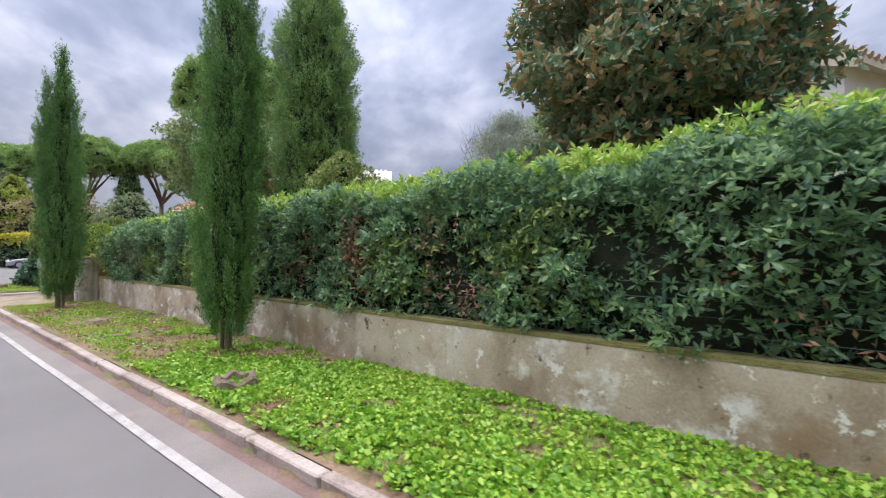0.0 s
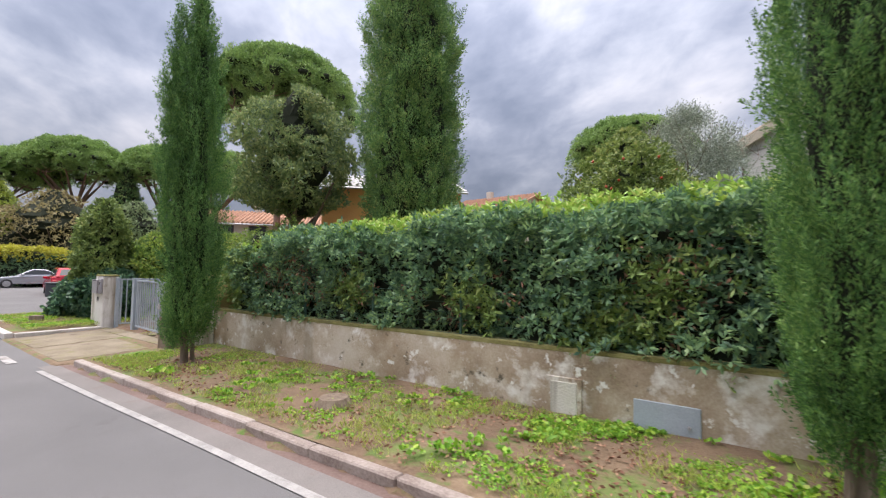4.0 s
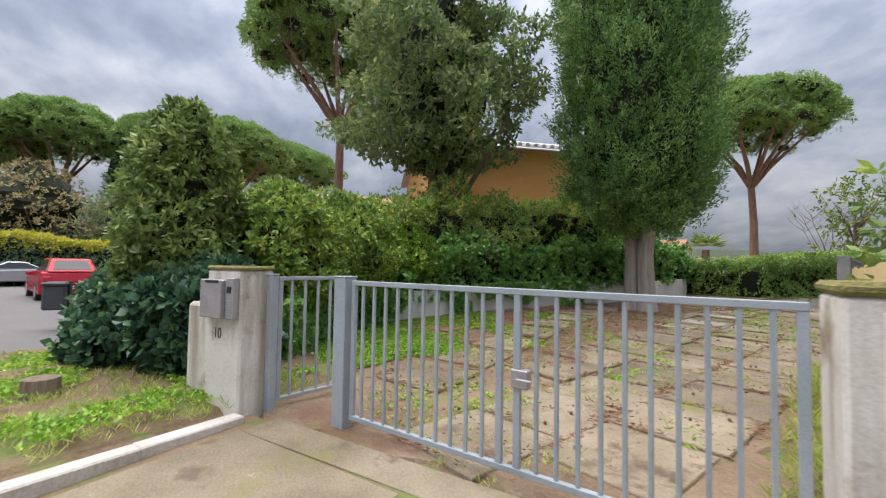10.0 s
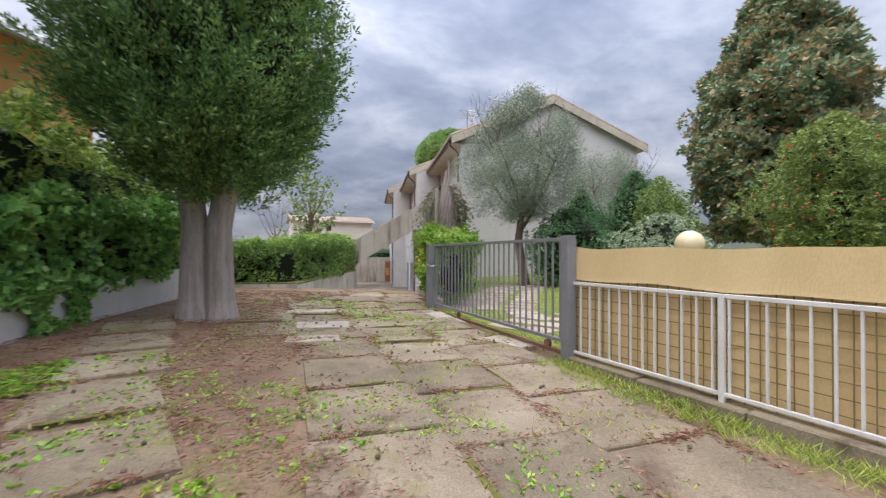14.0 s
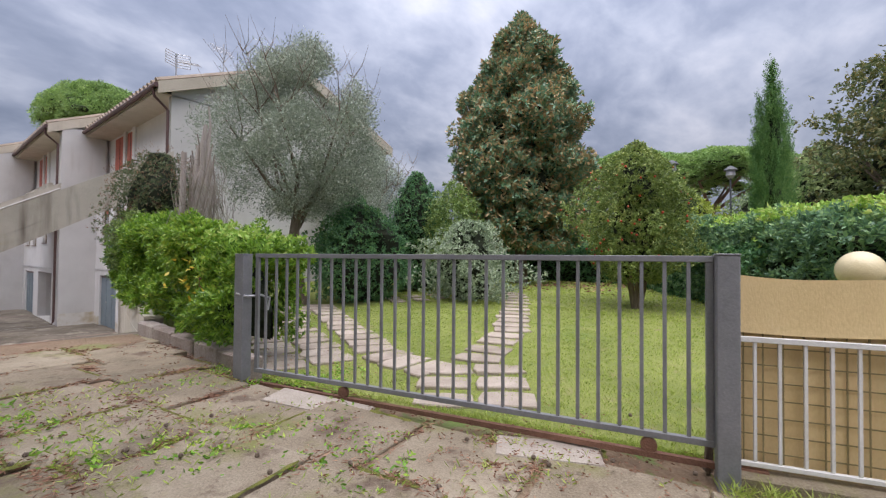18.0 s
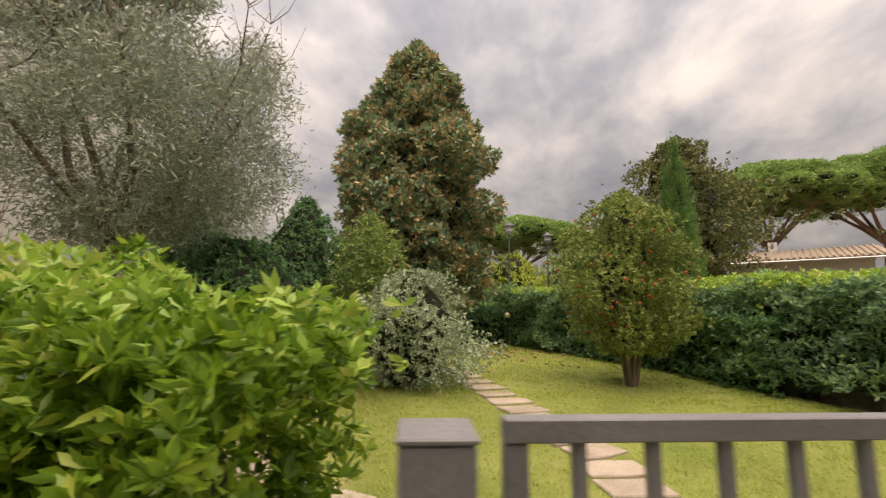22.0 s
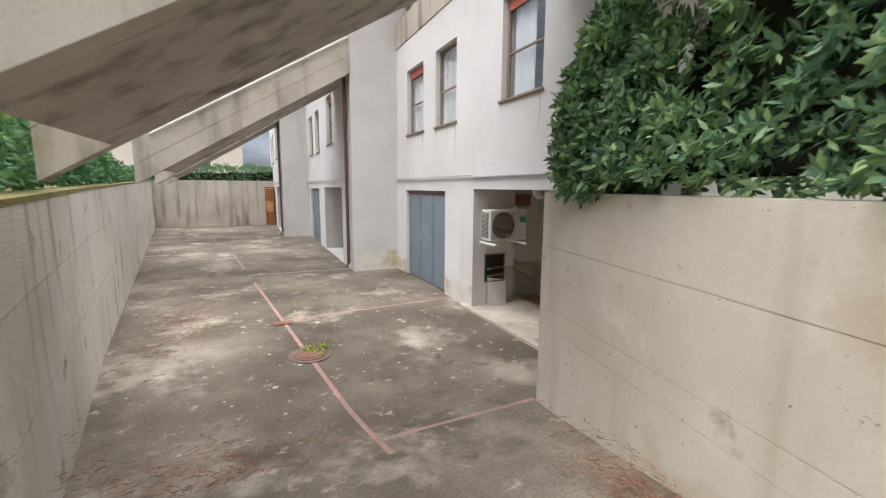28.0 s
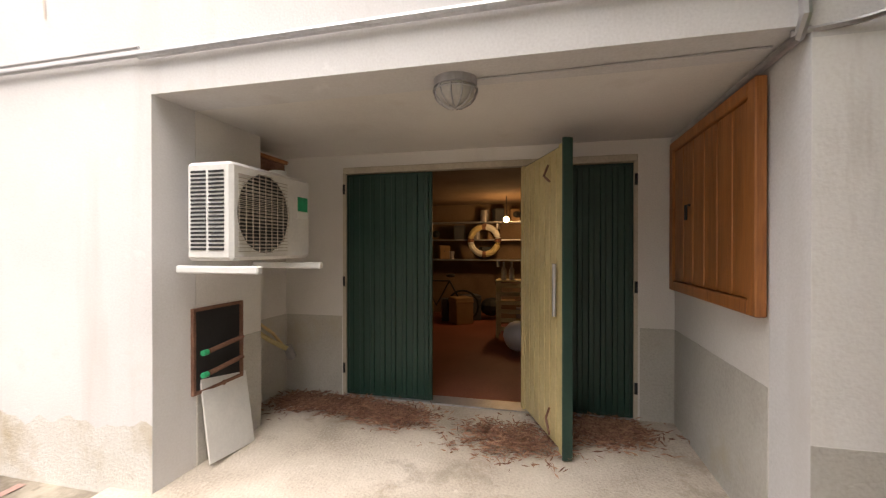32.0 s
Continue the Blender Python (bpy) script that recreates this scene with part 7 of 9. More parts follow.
# varnished shutter on the right wall of the recess
shut = thing("wooden_shutter", (-15.05, yr + 0.012, -0.4), "varnished brown wooden hatch in a frame", "shutter")
part("frame", Geo().box(-0.66, -0.58, 0, 0.05, 0, 1.1, None, 0.006).box(0.58, 0.66, 0, 0.05, 0, 1.1, None, 0.006).box(-0.58, 0.58, 0, 0.05, 0, 0.07, None, 0.006).box(-0.58, 0.58, 0, 0.05, 1.03, 1.1, None, 0.006), WOODPANEL, shut)
for i in range(6):
    part("board", Geo().box(-0.575 + 0.192 * i, -0.575 + 0.192 * i + 0.186, 0.005, 0.035, 0.075, 1.025, None, 0.006), WOODPANEL, shut)
part("latch", Geo().tube([(0.25, 0.035, 0.6), (0.25, 0.06, 0.6), (0.25, 0.06, 0.5)], 0.01, 6), BLACK, shut)
# rusty mesh door beside the retaining wall
md = thing("mesh_door", pose(-16.52, 17.685, -1.5, 0, 0, -30), "rusty orange steel door with wire mesh", "door")
part("frame", Geo().box(0, 0.03, 0.0, 0.025, 0, 2.1).box(0, 0.03, 0.455, 0.48, 0, 2.1).box(0, 0.03, 0.025, 0.455, 2.06, 2.1).box(0, 0.03, 0.025, 0.455, 0.89, 0.93).box(0, 0.03, 0.025, 0.455, 1.16, 1.2), ORANGEMETAL, md)
part("lock_plate", Geo().box(0.005, 0.03, 0.025, 0.455, 0.93, 1.16), ORANGEMETAL, md)
part("knob", Geo().ball((-0.02, 0.35, 1.05), 0.025, 6, 10), STEEL, md)
g = Geo()
for i in range(9):
    g.box(0.015, 0.02, 0.06 + 0.042 * i, 0.064 + 0.042 * i, 0.02, 2.06)
for i in range(46):
    g.box(0.02, 0.025, 0.025, 0.455, 0.03 + 0.044 * i, 0.034 + 0.044 * i)
part("mesh", g, RUST, md)
for i in range(5):
    part("board", Geo().box(0.04, 0.06, 0.02 + 0.09 * i, 0.095 + 0.09 * i, 0.02, 2.06, None, 0.004), RUST, md, "dark rusty upright strip")
# swept litter in the recess
scatter("garage_litter", "heap of dry brown needles and twigs before the doors", 3800, lambda: (lambda c: (c[0] + c[2] * RNG.normal(), c[1] + c[3] * RNG.normal(), -1.44))([(-14.6, 21.5, 0.1, 0.12), (-14.58, 21.1, 0.08, 0.2), (-14.72, 20.6, 0.1, 0.16), (-14.62, 19.0, 0.13, 0.12), (-14.6, 18.95, 0.09, 0.14), (-14.9, 19.65, 0.14, 0.2), (-14.65, 20.85, 0.07, 0.2)][RNG.integers(7)]), 0.07, 0.011, DRY, 3, 0.22, lambda p: (p[:, 0] < DX - 0.03) & (p[:, 1] < yl + 0.2), 0.008)

# garage room
setting("garage_floor", Geo().box(DX + 0.1, -9.2, 17.6, 22.6, -1.6, -1.45), REDFLOOR, "dull red painted garage floor")
g = Geo().box(-9.3, -9.2, 17.6, 22.6, -1.5, 0.9).box(DX + 0.12, -9.3, 17.55, 17.65, -1.5, 0.9).box(DX + 0.12, -9.3, 22.5, 22.6, -1.5, 0.9)
setting("garage_wall", g, GARAGEWALL, "cream garage walls, browned in colour for the dim room")
setting("garage_ceiling", Geo().box(DX + 0.1, -9.2, 17.6, 22.6, 0.8, 0.9), GARAGEWALL, "cream garage ceiling, browned in colour for the dim room")
blb = thing("light_bulb", (-10.6, 20.05, 0.8), "bare glowing bulb hanging from the garage ceiling", "bulb")
part("cord", Geo().tube([(0, 0, 0), (0, 0, -0.34)], 0.008, 6), BLACK, blb)
part("bulb", Geo().ball((0, 0, -0.4), 0.05, 8, 12), BULB, blb, "", True)
bl = new("bulb_light", bpy.data.lights.new("bulb_light", "POINT"))
bl.data.energy, bl.data.color, bl.data.shadow_soft_size = 1.5, (1.0, 0.62, 0.3), 0.06
bl.location = (-10.6, 20.05, 0.28)
for k, zz in enumerate((-0.35, 0.05, 0.4)):
    sh = thing("wall_shelf", (-9.5, 20.3, zz), "metal wall shelf loaded with odds and ends", "shelf", "garage shelves")
    part("board", Geo().box(-0.2, 0.18, -1.6, 1.6, 0, 0.025), STEEL, sh)
    for y in (-1.5, 0, 1.5):
        part("bracket", Geo().box(-0.18, 0.18, y - 0.015, y + 0.015, -0.12, 0), STEEL, sh)
ring = thing("life_ring", (-9.75, 20.55, 0.05), "pale life ring hanging over the shelf", "life ring")
for i in range(4):
    part("segment", Geo().tube([(0, 0.27 * math.cos(a), 0.27 * math.sin(a)) for a in line(math.pi / 2 * i + 0.14, math.pi / 2 * (i + 1) - 0.14, 7)], 0.062, 8), YELLOWDOOR if i % 2 == 0 else WHITE, ring)
    part("band", Geo().tube([(0, 0.27 * math.cos(a), 0.27 * math.sin(a)) for a in line(math.pi / 2 * i - 0.13, math.pi / 2 * i + 0.13, 3)], 0.066, 8), RUST, ring)
stuff_list = [("cardboard_box", "brown cardboard box in the dim garage", CARD), ("storage_crate", "dark plastic crate in the dim garage", GREY_PLASTIC), ("canvas_bag", "slumped dark canvas bag in the dim garage", BLACK), ("paint_tin", "old paint tin in the dim garage", BOXMETAL)]
for k in range(26):
    nm, lb, mt = stuff_list[k % 4]
    y = 18.9 + 3.0 * RNG.random()
    z = (-1.45, -0.325, 0.075, 0.425, -1.45)[k % 5]
    x = -9.55 if z > -1 else RNG.uniform(-10.6, -9.7)
    s_ = RNG.uniform(0.12, 0.22) if z > -1 else RNG.uniform(0.18, 0.4)
    hh = min(s_ * 1.4, 0.28 if z > -1 else 1)
    if nm == "paint_tin":
        gg = Geo().tube([(0, 0, 0), (0, 0, hh * 0.8)], s_ * 0.4, 12).tube([(0, 0, hh * 0.8), (0, 0, hh * 0.83)], s_ * 0.42, 12)
    elif nm == "canvas_bag":
        gg = Geo().ball((0, 0, hh * 0.5), s_ * 0.7, 7, 10, 0.8)
    else:
        gg = Geo().box(-s_ / 2, s_ / 2, -s_ / 2, s_ / 2, 0, hh, None, 0.012).box(-s_ / 2 - 0.008, s_ / 2 + 0.008, -s_ / 2 - 0.008, s_ / 2 + 0.008, hh * 0.8, hh * 0.88, None, 0.004)
    ob = whole(nm, gg, mt, lb, "storage")
    ob.matrix_basis = pose(x, y, z + (0.02 if nm == "canvas_bag" else 0), 0, 0, RNG.uniform(0, 40))
wb = thing("white_balloon", (-12.3, 19.75, -1.45), "large pale plastic ball on the red floor", "ball")
part("ball", Geo().ball((0, 0, 0.2), 0.2, 10, 16, 1.0), WHITE, wb, "", True)
ck = thing("slatted_crate", (-11.4, 19.85, -1.45), "pale wooden slatted rack with bottles", "rack")
for y in (-0.25, 0.25):
    part("post", Geo().box(-0.2, -0.16, y - 0.02, y + 0.02, 0, 0.85), YELLOWDOOR, ck)
    part("post", Geo().box(0.16, 0.2, y - 0.02, y + 0.02, 0, 0.85), YELLOWDOOR, ck)
for i in range(6):
    part("slat", Geo().box(-0.215, -0.2, -0.27, 0.27, 0.12 + 0.13 * i, 0.18 + 0.13 * i), YELLOWDOOR, ck)
part("top", Geo().box(-0.22, 0.22, -0.28, 0.28, 0.85, 0.87), YELLOWDOOR, ck)
for y in (-0.15, 0.05, 0.17):
    b_ = whole("bottle", Geo().tube([(0, 0, 0), (0, 0, 0.15), (0, 0, 0.2), (0, 0, 0.27)], [0.04, 0.04, 0.016, 0.016], 10), WHITE, "pale plastic bottle on the wooden rack", "bottle", "rack bottles")
    b_.location = (-11.4, 19.85 + y, -0.58)
bike = thing("folded_bicycle", (-10.4, 21.3, -1.45), "dark bicycle leaning among clutter in the garage", "bicycle")
for y in (-0.45, 0.45):
    part("wheel", Geo().tube([(0, y + 0.28 * math.cos(a), 0.3 + 0.28 * math.sin(a)) for a in line(0, 2 * math.pi, 21)], 0.02, 6), TYRE, bike)
part("frame", Geo().tube([(0, -0.45, 0.3), (0, -0.2, 0.75), (0, 0.3, 0.75), (0, 0.45, 0.3)], 0.018, 6).tube([(0, -0.2, 0.75), (0, 0.05, 0.3), (0, 0.3, 0.75)], 0.018, 6), BLACK, bike)
part("handlebar", Geo().tube([(-0.2, 0.35, 0.95), (0.2, 0.35, 0.95)], 0.014, 6), BLACK, bike)
part("saddle", Geo().ball((0, -0.22, 0.85), 0.09, 6, 10, 0.4), BLACK, bike)
# wooden door at the end of the court
wd = thing("wooden_door", (-18.88, 41.25, -1.45), "brown wooden door with pale panels at the end of the court", "door")
part("frame", Geo().box(0, 0.06, 0, 0.08, 0, 2.2, None, 0.005).box(0.44, 0.5, 0, 0.08, 0, 2.2, None, 0.005).box(0.06, 0.44, 0, 0.08, 2.13, 2.2, None, 0.005), WOODPANEL, wd)
for z in (0.04, 0.74, 1.44):
    part("panel", Geo().box(0.07, 0.43, 0.02, 0.05, z, z + 0.64, None, 0.008), WOODPANEL if z != 0.74 else ORANGEMETAL, wd)
part("knob", Geo().ball((0.38, 0.0, 1.0), 0.025, 6, 8), STEEL, wd)
# aerial on the roof
aer = thing("roof_aerial", (-13.6, 19.0, 8.3), "thin television aerial on the roof", "aerial")
part("mast", Geo().tube([(0, 0, 0), (0, 0, 1.9)], 0.02, 6), STEEL, aer)
for i in range(5):
    part("rod", Geo().tube([(-0.4, 0.1 * i, 1.5 + 0.1 * i), (0.4, 0.1 * i, 1.5 + 0.1 * i)], 0.008, 4), STEEL, aer)
part("boom", Geo().tube([(0, -0.1, 1.45), (0, 0.6, 1.95)], 0.012, 4), STEEL, aer)

# ---- street hedge and its fence ----
def tall_street(s):
    return lerp(s, [(0, 1.2), (1.0, 1.45), (3, 1.58), (6, 1.72), (11, 1.76), (14.5, 1.85), (16, 1.98), (24, 2.05), (41, 2.05)])


hedge("street_hedge", "tall clipped pittosporum hedge behind the street wall", [(*st(0.75, 2.98)[:2], 0.78), (*st(11, 2.98)[:2], 0.78), (*st(20, 2.98)[:2], 0.78)], tall_street, 0.7, 1150, 0.1, 0.036, PITTO, 8, 2.0, 190, rough=0.2)
hedge("street_hedge_far", "tall clipped hedge continuing along the street", [(*st(20, 2.98)[:2], 0.78), (*st(42, 2.98)[:2], 0.78)], lambda s: 1.95, 0.55, 300, 0.15, 0.055, PITTO, 7, 3.0, 8)
# the trimmed inner face of the same hedge reaches the lawn
hedge("lawn_hedge", "dense clipped hedge along the lawn", [(*(STREET @ Vector((6.2, 3.6, 0)))[:2], 0.15), (*(STREET @ Vector((15.6, 3.6, 0)))[:2], 0.3), (-3.0, 8.0, 0.5), (-3.6, 12.5, 0.6)], lambda s: lerp(s, [(0, 1.75), (9, 1.85), (11, 1.7), (16, 1.6)]), 0.5, 800, 0.09, 0.036, DARKBUSH, 7, 4.0, 6)
fen = thing("hedge_fence", (0, 0, 0), "green wire fence posts in front of the hedge", "fence")
for i in range(14):
    part("post", Geo().tube([tuple(st(1.4 + 1.6 * i, 2.36, 0.75)), tuple(st(1.4 + 1.6 * i, 2.36, 1.5))], 0.02, 6), WIRE, fen)
for z in (0.86, 1.0, 1.14, 1.28, 1.42):
    part("wire", Geo().tube([tuple(st(0.6, 2.35, z)), tuple(st(23, 2.35, z))], 0.003, 4), WIRE, fen)
shrub("hedge_end_bush", "light green bush with yellowish leaves beside the gate pillar", *st(0.95, 2.85)[:2], [(0.6, 0.55), (1.2, 0.8), (1.9, 0.7), (2.35, 0.25)], 900, 0.1, 0.035, LIGHTBUSH, 7, 3.3, 0.25, 0.4, 4, 0.1)
# twiggy brown places and lighter, variegated leaves here and there in the hedge
hr = np.random.default_rng(31)
spots_ = [(hr.uniform(1.5, 19), hr.uniform(0.95, 1.9), hr.uniform(0.08, 0.22)) for _ in range(46)]
at = np.array([tuple(st(u + r * hr.normal(), 2.33 + 0.05 * hr.normal(), z + 0.9 * r * hr.normal())) for u, z, r in spots_ for _ in range(int(260 * r))])
tagged(part("brown_leaves", leaf_mesh("brown_leaves", at, hr.normal(size=at.shape) + [0, 0, -0.4], 0.085, 0.028), DRY), "scattered withered leaves in the clipped hedge", "dead leaves", "", "stuff")
at = np.array([tuple(st(u + r * hr.normal(), 2.3 + 0.06 * hr.normal(), z + r * hr.normal())) for u, z, r in [(8.6, 1.5, 0.35), (8.0, 1.2, 0.25), (6.4, 1.35, 0.2), (12.5, 1.5, 0.25), (4.2, 1.4, 0.2), (14.5, 1.7, 0.3)] for _ in range(int(420 * r))])
tagged(part("light_leaves", whorls(at, np.tile(np.array(st(0, -1) - st(0, 0)), (len(at), 1)) + 0.5 * hr.normal(size=at.shape), 7, 0.1, 0.034, 0.9), LIGHTBUSH), "paler leaf rosettes in the clipped hedge", "leaves", "", "stuff")
# brown dead patch in the hedge
at = np.array([tuple(st(11.75 + 0.22 * RNG.normal(), 2.33 + 0.05 * RNG.normal(), 1.65 + 0.3 * RNG.normal())) for _ in range(420)])
tagged(part("dead_leaves", leaf_mesh("dead_leaves", at, RNG.normal(size=at.shape) + [0, 0, -0.4], 0.1, 0.03), DRY), "patch of dead brown leaves in the hedge", "dead leaves", "", "stuff")


# ---- cypresses ----
def plume_mesh(at, way, per, long, blade, width, thin=0.28):
    """Feathery upright sprays: each plume is an axis set with small blades, wide below and pointed above."""
    n = len(at)
    ax = way / np.maximum(np.linalg.norm(way, axis=1, keepdims=True), 1e-6)
    ln = (long * RNG.uniform(0.6, 1.35, n))[:, None]
    f = RNG.random((n * per, 1)) ** 0.8
    rnd = RNG.normal(size=(n * per, 3))
    axr = np.repeat(ax, per, 0)
    rad = rnd - (rnd * axr).sum(1, keepdims=True) * axr
    rad /= np.maximum(np.linalg.norm(rad, axis=1, keepdims=True), 1e-6)
    p = np.repeat(at, per, 0) + axr * f * np.repeat(ln, per, 0) + rad * np.repeat(ln, per, 0) * thin * (1.05 - f) * RNG.random((n * per, 1)) ** 0.5
    return leaf_mesh("crown", p, axr * 0.9 + rad * 0.75 + 0.25 * RNG.normal(size=p.shape), blade, width)


def cypress_meshes(H, R, n, seed, low=0.2):
    prof = [(low - 0.05, R * 0.5), (low + 0.25, R * 0.86), (H * 0.22, R * 0.92), (H * 0.42, R), (H * 0.62, R * 0.86), (H * 0.8, R * 0.52), (H * 0.93, R * 0.2), (H, 0.03)]
    at, way = crown_points(n, prof, seed, 0.26, 0.32)
    a2, w2 = crown_points(n // 7, [(H * 0.4, R * 0.35), (H * 0.6, R * 0.4), (H * 0.75, R * 0.28), (H * 0.87, R * 0.05)], seed + 4, 0.25, 0.6)
    at, way = np.concatenate([at, a2 + [R * 0.62, R * 0.2, 0]]), np.concatenate([way, w2])
    at = at + way / np.linalg.norm(way, axis=1, keepdims=True) * (0.1 * lumps(at * [1, 1, 0.6], 3.5, seed) - 0.12)[:, None]
    w = way * [0.5, 0.5, 0.1] + [0, 0, 1.0] + 0.22 * RNG.normal(size=at.shape)
    me = plume_mesh(at, w, 76, 0.38, 0.044, 0.012, 0.2)
    core = blob_core("inner_mass", [(low + 0.3, R * 0.15), (low + 0.6, R * 0.42)] + [(a, b * 0.54) for a, b in prof[2:]], 0.16, seed, 22, 16)
    return me, core


cy_me, cy_core = cypress_meshes(6.0, 0.6, 2100, 3.0)
for me, mt in ((cy_me, CYPRESS), (cy_core, CORE)):
    me.materials.append(mt)


def cypress(x, y, scale, wide, turn, label, lean=0.0):
    ob = thing("cypress", Matrix.Translation((x, y, 0.08)) @ pose(0, 0, 0, lean, 0, turn) @ Matrix.Diagonal((wide, wide, scale, 1)), label, "tree", "young cypresses")
    part("crown", cy_me, CYPRESS, ob)
    part("inner_mass", cy_core, CORE, ob, "inner twig mass, coloured near-black for shade between leaves")
    part("trunk", Geo().tube([(0, 0, -0.15), (0.01, 0, 0.45), (0, 0, 1.5)], [0.085, 0.065, 0.05], 9), BARK, ob)
    part("side_stem", Geo().tube([(-0.16, 0.02, -0.15), (-0.12, 0.0, 0.5), (-0.06, 0, 1.2)], [0.045, 0.04, 0.03], 8), BARK, ob)
    return ob


cypress(-7.42, 1.57, 1.1, 0.74, 60, "slim young cypress on the clover verge")
cypress(-14.5, -2.86, 1.14, 0.8, 268, "slim young cypress beside the driveway gate", 1.2)

# the old cypress in the drive
prof = [(2.1, 0.9), (2.7, 1.5), (4.0, 1.95), (8, 2.1), (12, 1.8), (15.5, 0.9), (17, 0.1)]
old = thing("old_cypress", (-22.95, 4.75, 0.38), "huge old cypress with pale forked trunk in the drive", "tree")
at, way = crown_points(7600, prof, 6.0, 0.15, 0.22)
a2, w2 = crown_points(1300, [(1.75, 0.9), (2.1, 1.25), (2.6, 1.5), (3.2, 1.75)], 6.0, 0.2, 0.95)
at, way = np.concatenate([at, a2]), np.concatenate([way, w2])
at = at + way / np.linalg.norm(way, axis=1, keepdims=True) * (0.34 * lumps(at * [1, 1, 0.5], 1.6, 4.0) + 0.28 * lumps(at * [1, 1, 0.4], 4.2, 8.0) - 0.2)[:, None]
w = way * [0.6, 0.6, 0.1] + [0, 0, 0.9] + 0.25 * RNG.normal(size=at.shape)
part("crown", plume_mesh(at, w, 34, 0.6, 0.095, 0.032, 0.24), BIGCYPRESS, old)
part("inner_mass", blob_core("inner_mass", [(2.5, 0.3)] + [(a, b * 0.72) for a, b in prof[1:]], 0.12, 6.0, 26, 24), CORE, old, "inner twig mass, coloured near-black for shade between leaves")
part("trunk", Geo().tube([(-0.2, 0, -0.2), (-0.2, 0, 0.3), (-0.22, 0.02, 1.5), (-0.35, 0, 3.0)], [0.34, 0.24, 0.2, 0.18], 14), PALEBARK, old, "pale fibrous trunk")
part("second_trunk", Geo().tube([(0.22, 0.02, -0.2), (0.2, 0.02, 0.3), (0.16, 0, 1.5), (0.4, 0, 3.0)], [0.32, 0.22, 0.2, 0.17], 14), PALEBARK, old, "pale fibrous second trunk")

# ---- holm oak and shrubs by the drive ----
def leaf_tree(name, label, x, y, z, prof, n, per, length, width, mat, trunk, seed, lump=0.3, shell=0.45, gaps=0.0, core=0.75, limbs_=7, bark=None, lean=(0, 0), squash=(1, 1), category="tree", group=""):
    ob = thing(name, Matrix.Translation((x, y, z)) @ Matrix.Diagonal((squash[0], squash[1], 1, 1)), label, category, group)
    at, way = crown_points(n, prof, seed, lump, shell, gaps)
    at += np.array([[lean[0], lean[1], 0]])
    part("crown", whorls(at, way + 0.7 * RNG.normal(size=at.shape), per, length, width, 0.9), mat, ob)
    if core:
        part("inner_mass", blob_core("inner_mass", [(a, b * core) for a, b in prof], lump * 0.8, seed, 16, 20, lean), CORE, ob, "inner twig mass, coloured near-black for shade between leaves")
    h0, r0 = trunk
    g = Geo().tube([(0, 0, -0.2), (0.03, 0, h0 * 0.5), (lean[0] * 0.5, lean[1] * 0.5, h0), (lean[0], lean[1], prof[-1][0] * 0.75)], [r0 * 1.25, r0, r0 * 0.9, r0 * 0.3], 10)
    part("trunk", g, bark or BARK, ob)
    for k in range(limbs_):
        g = Geo()
        limbs(g, (lean[0] * 0.5, lean[1] * 0.5, h0 * (1 + 0.06 * k)), 1, max(p[1] for p in prof) * 0.75, (prof[-1][0] - h0) * 0.45, r0 * 0.5, int(seed * 7) + 13 * k)
        part("limb", g, bark or BARK, ob)
    return ob


leaf_tree("holm_oak", "broad holm oak with grey-green leaves above the hedge", -26.6, 0.4, 0.3, [(3.9, 0.9), (4.5, 2.3), (5.6, 3.1), (7.7, 2.7), (9.2, 1.4), (10.0, 0.2)], 9000, 7, 0.2, 0.075, HOLM, (2.8, 0.28), 2.2, 0.38, 0.6, 0.4, 0.4, squash=(0.94, 0.94))


def wall_bushes(name, label, pts, tall, half, mat, per_m, length, width, seed, **kw):
    return hedge(name, label, pts, tall, half, mat=mat, per_m=per_m, length=length, width=width, seed=seed, category="shrubs", **kw)


wall_bushes("ivy_hedge", "dark ivy covering the boundary wall of the drive", [(-22.4, -4.75, 0.3), (-23.95, -3.6, 0.5), (-24.62, -1.7, 0.62), (-24.95, 0.6, 0.72), (-24.95, 3.8, 0.8), (-24.85, 7.0, 1.0), (-25.3, 10.4, 1.0)], lambda s: lerp(s, [(0, 1.2), (4, 1.25), (8, 1.3), (12, 1.3), (16, 1.4)]), 0.5, IVY, 560, 0.115, 0.095, 5.0, per=6, rough=0.26)
wall_bushes("mixed_hedge", "tall loose hedge of pittosporum and viburnum above the ivy", [(-23.7, -4.8, 0.9), (-25.5, -1.4, 1.1), (-26.0, 4.6, 1.3), (-26.6, 10.8, 1.2)], lambda s: lerp(s, [(0, 1.3), (3, 1.85), (6, 2.05), (9, 2.2), (12, 2.4), (16, 2.2)]), 0.9, HEDGEMIX, 480, 0.12, 0.038, 6.5, per=8, rough=0.42, tips=36)
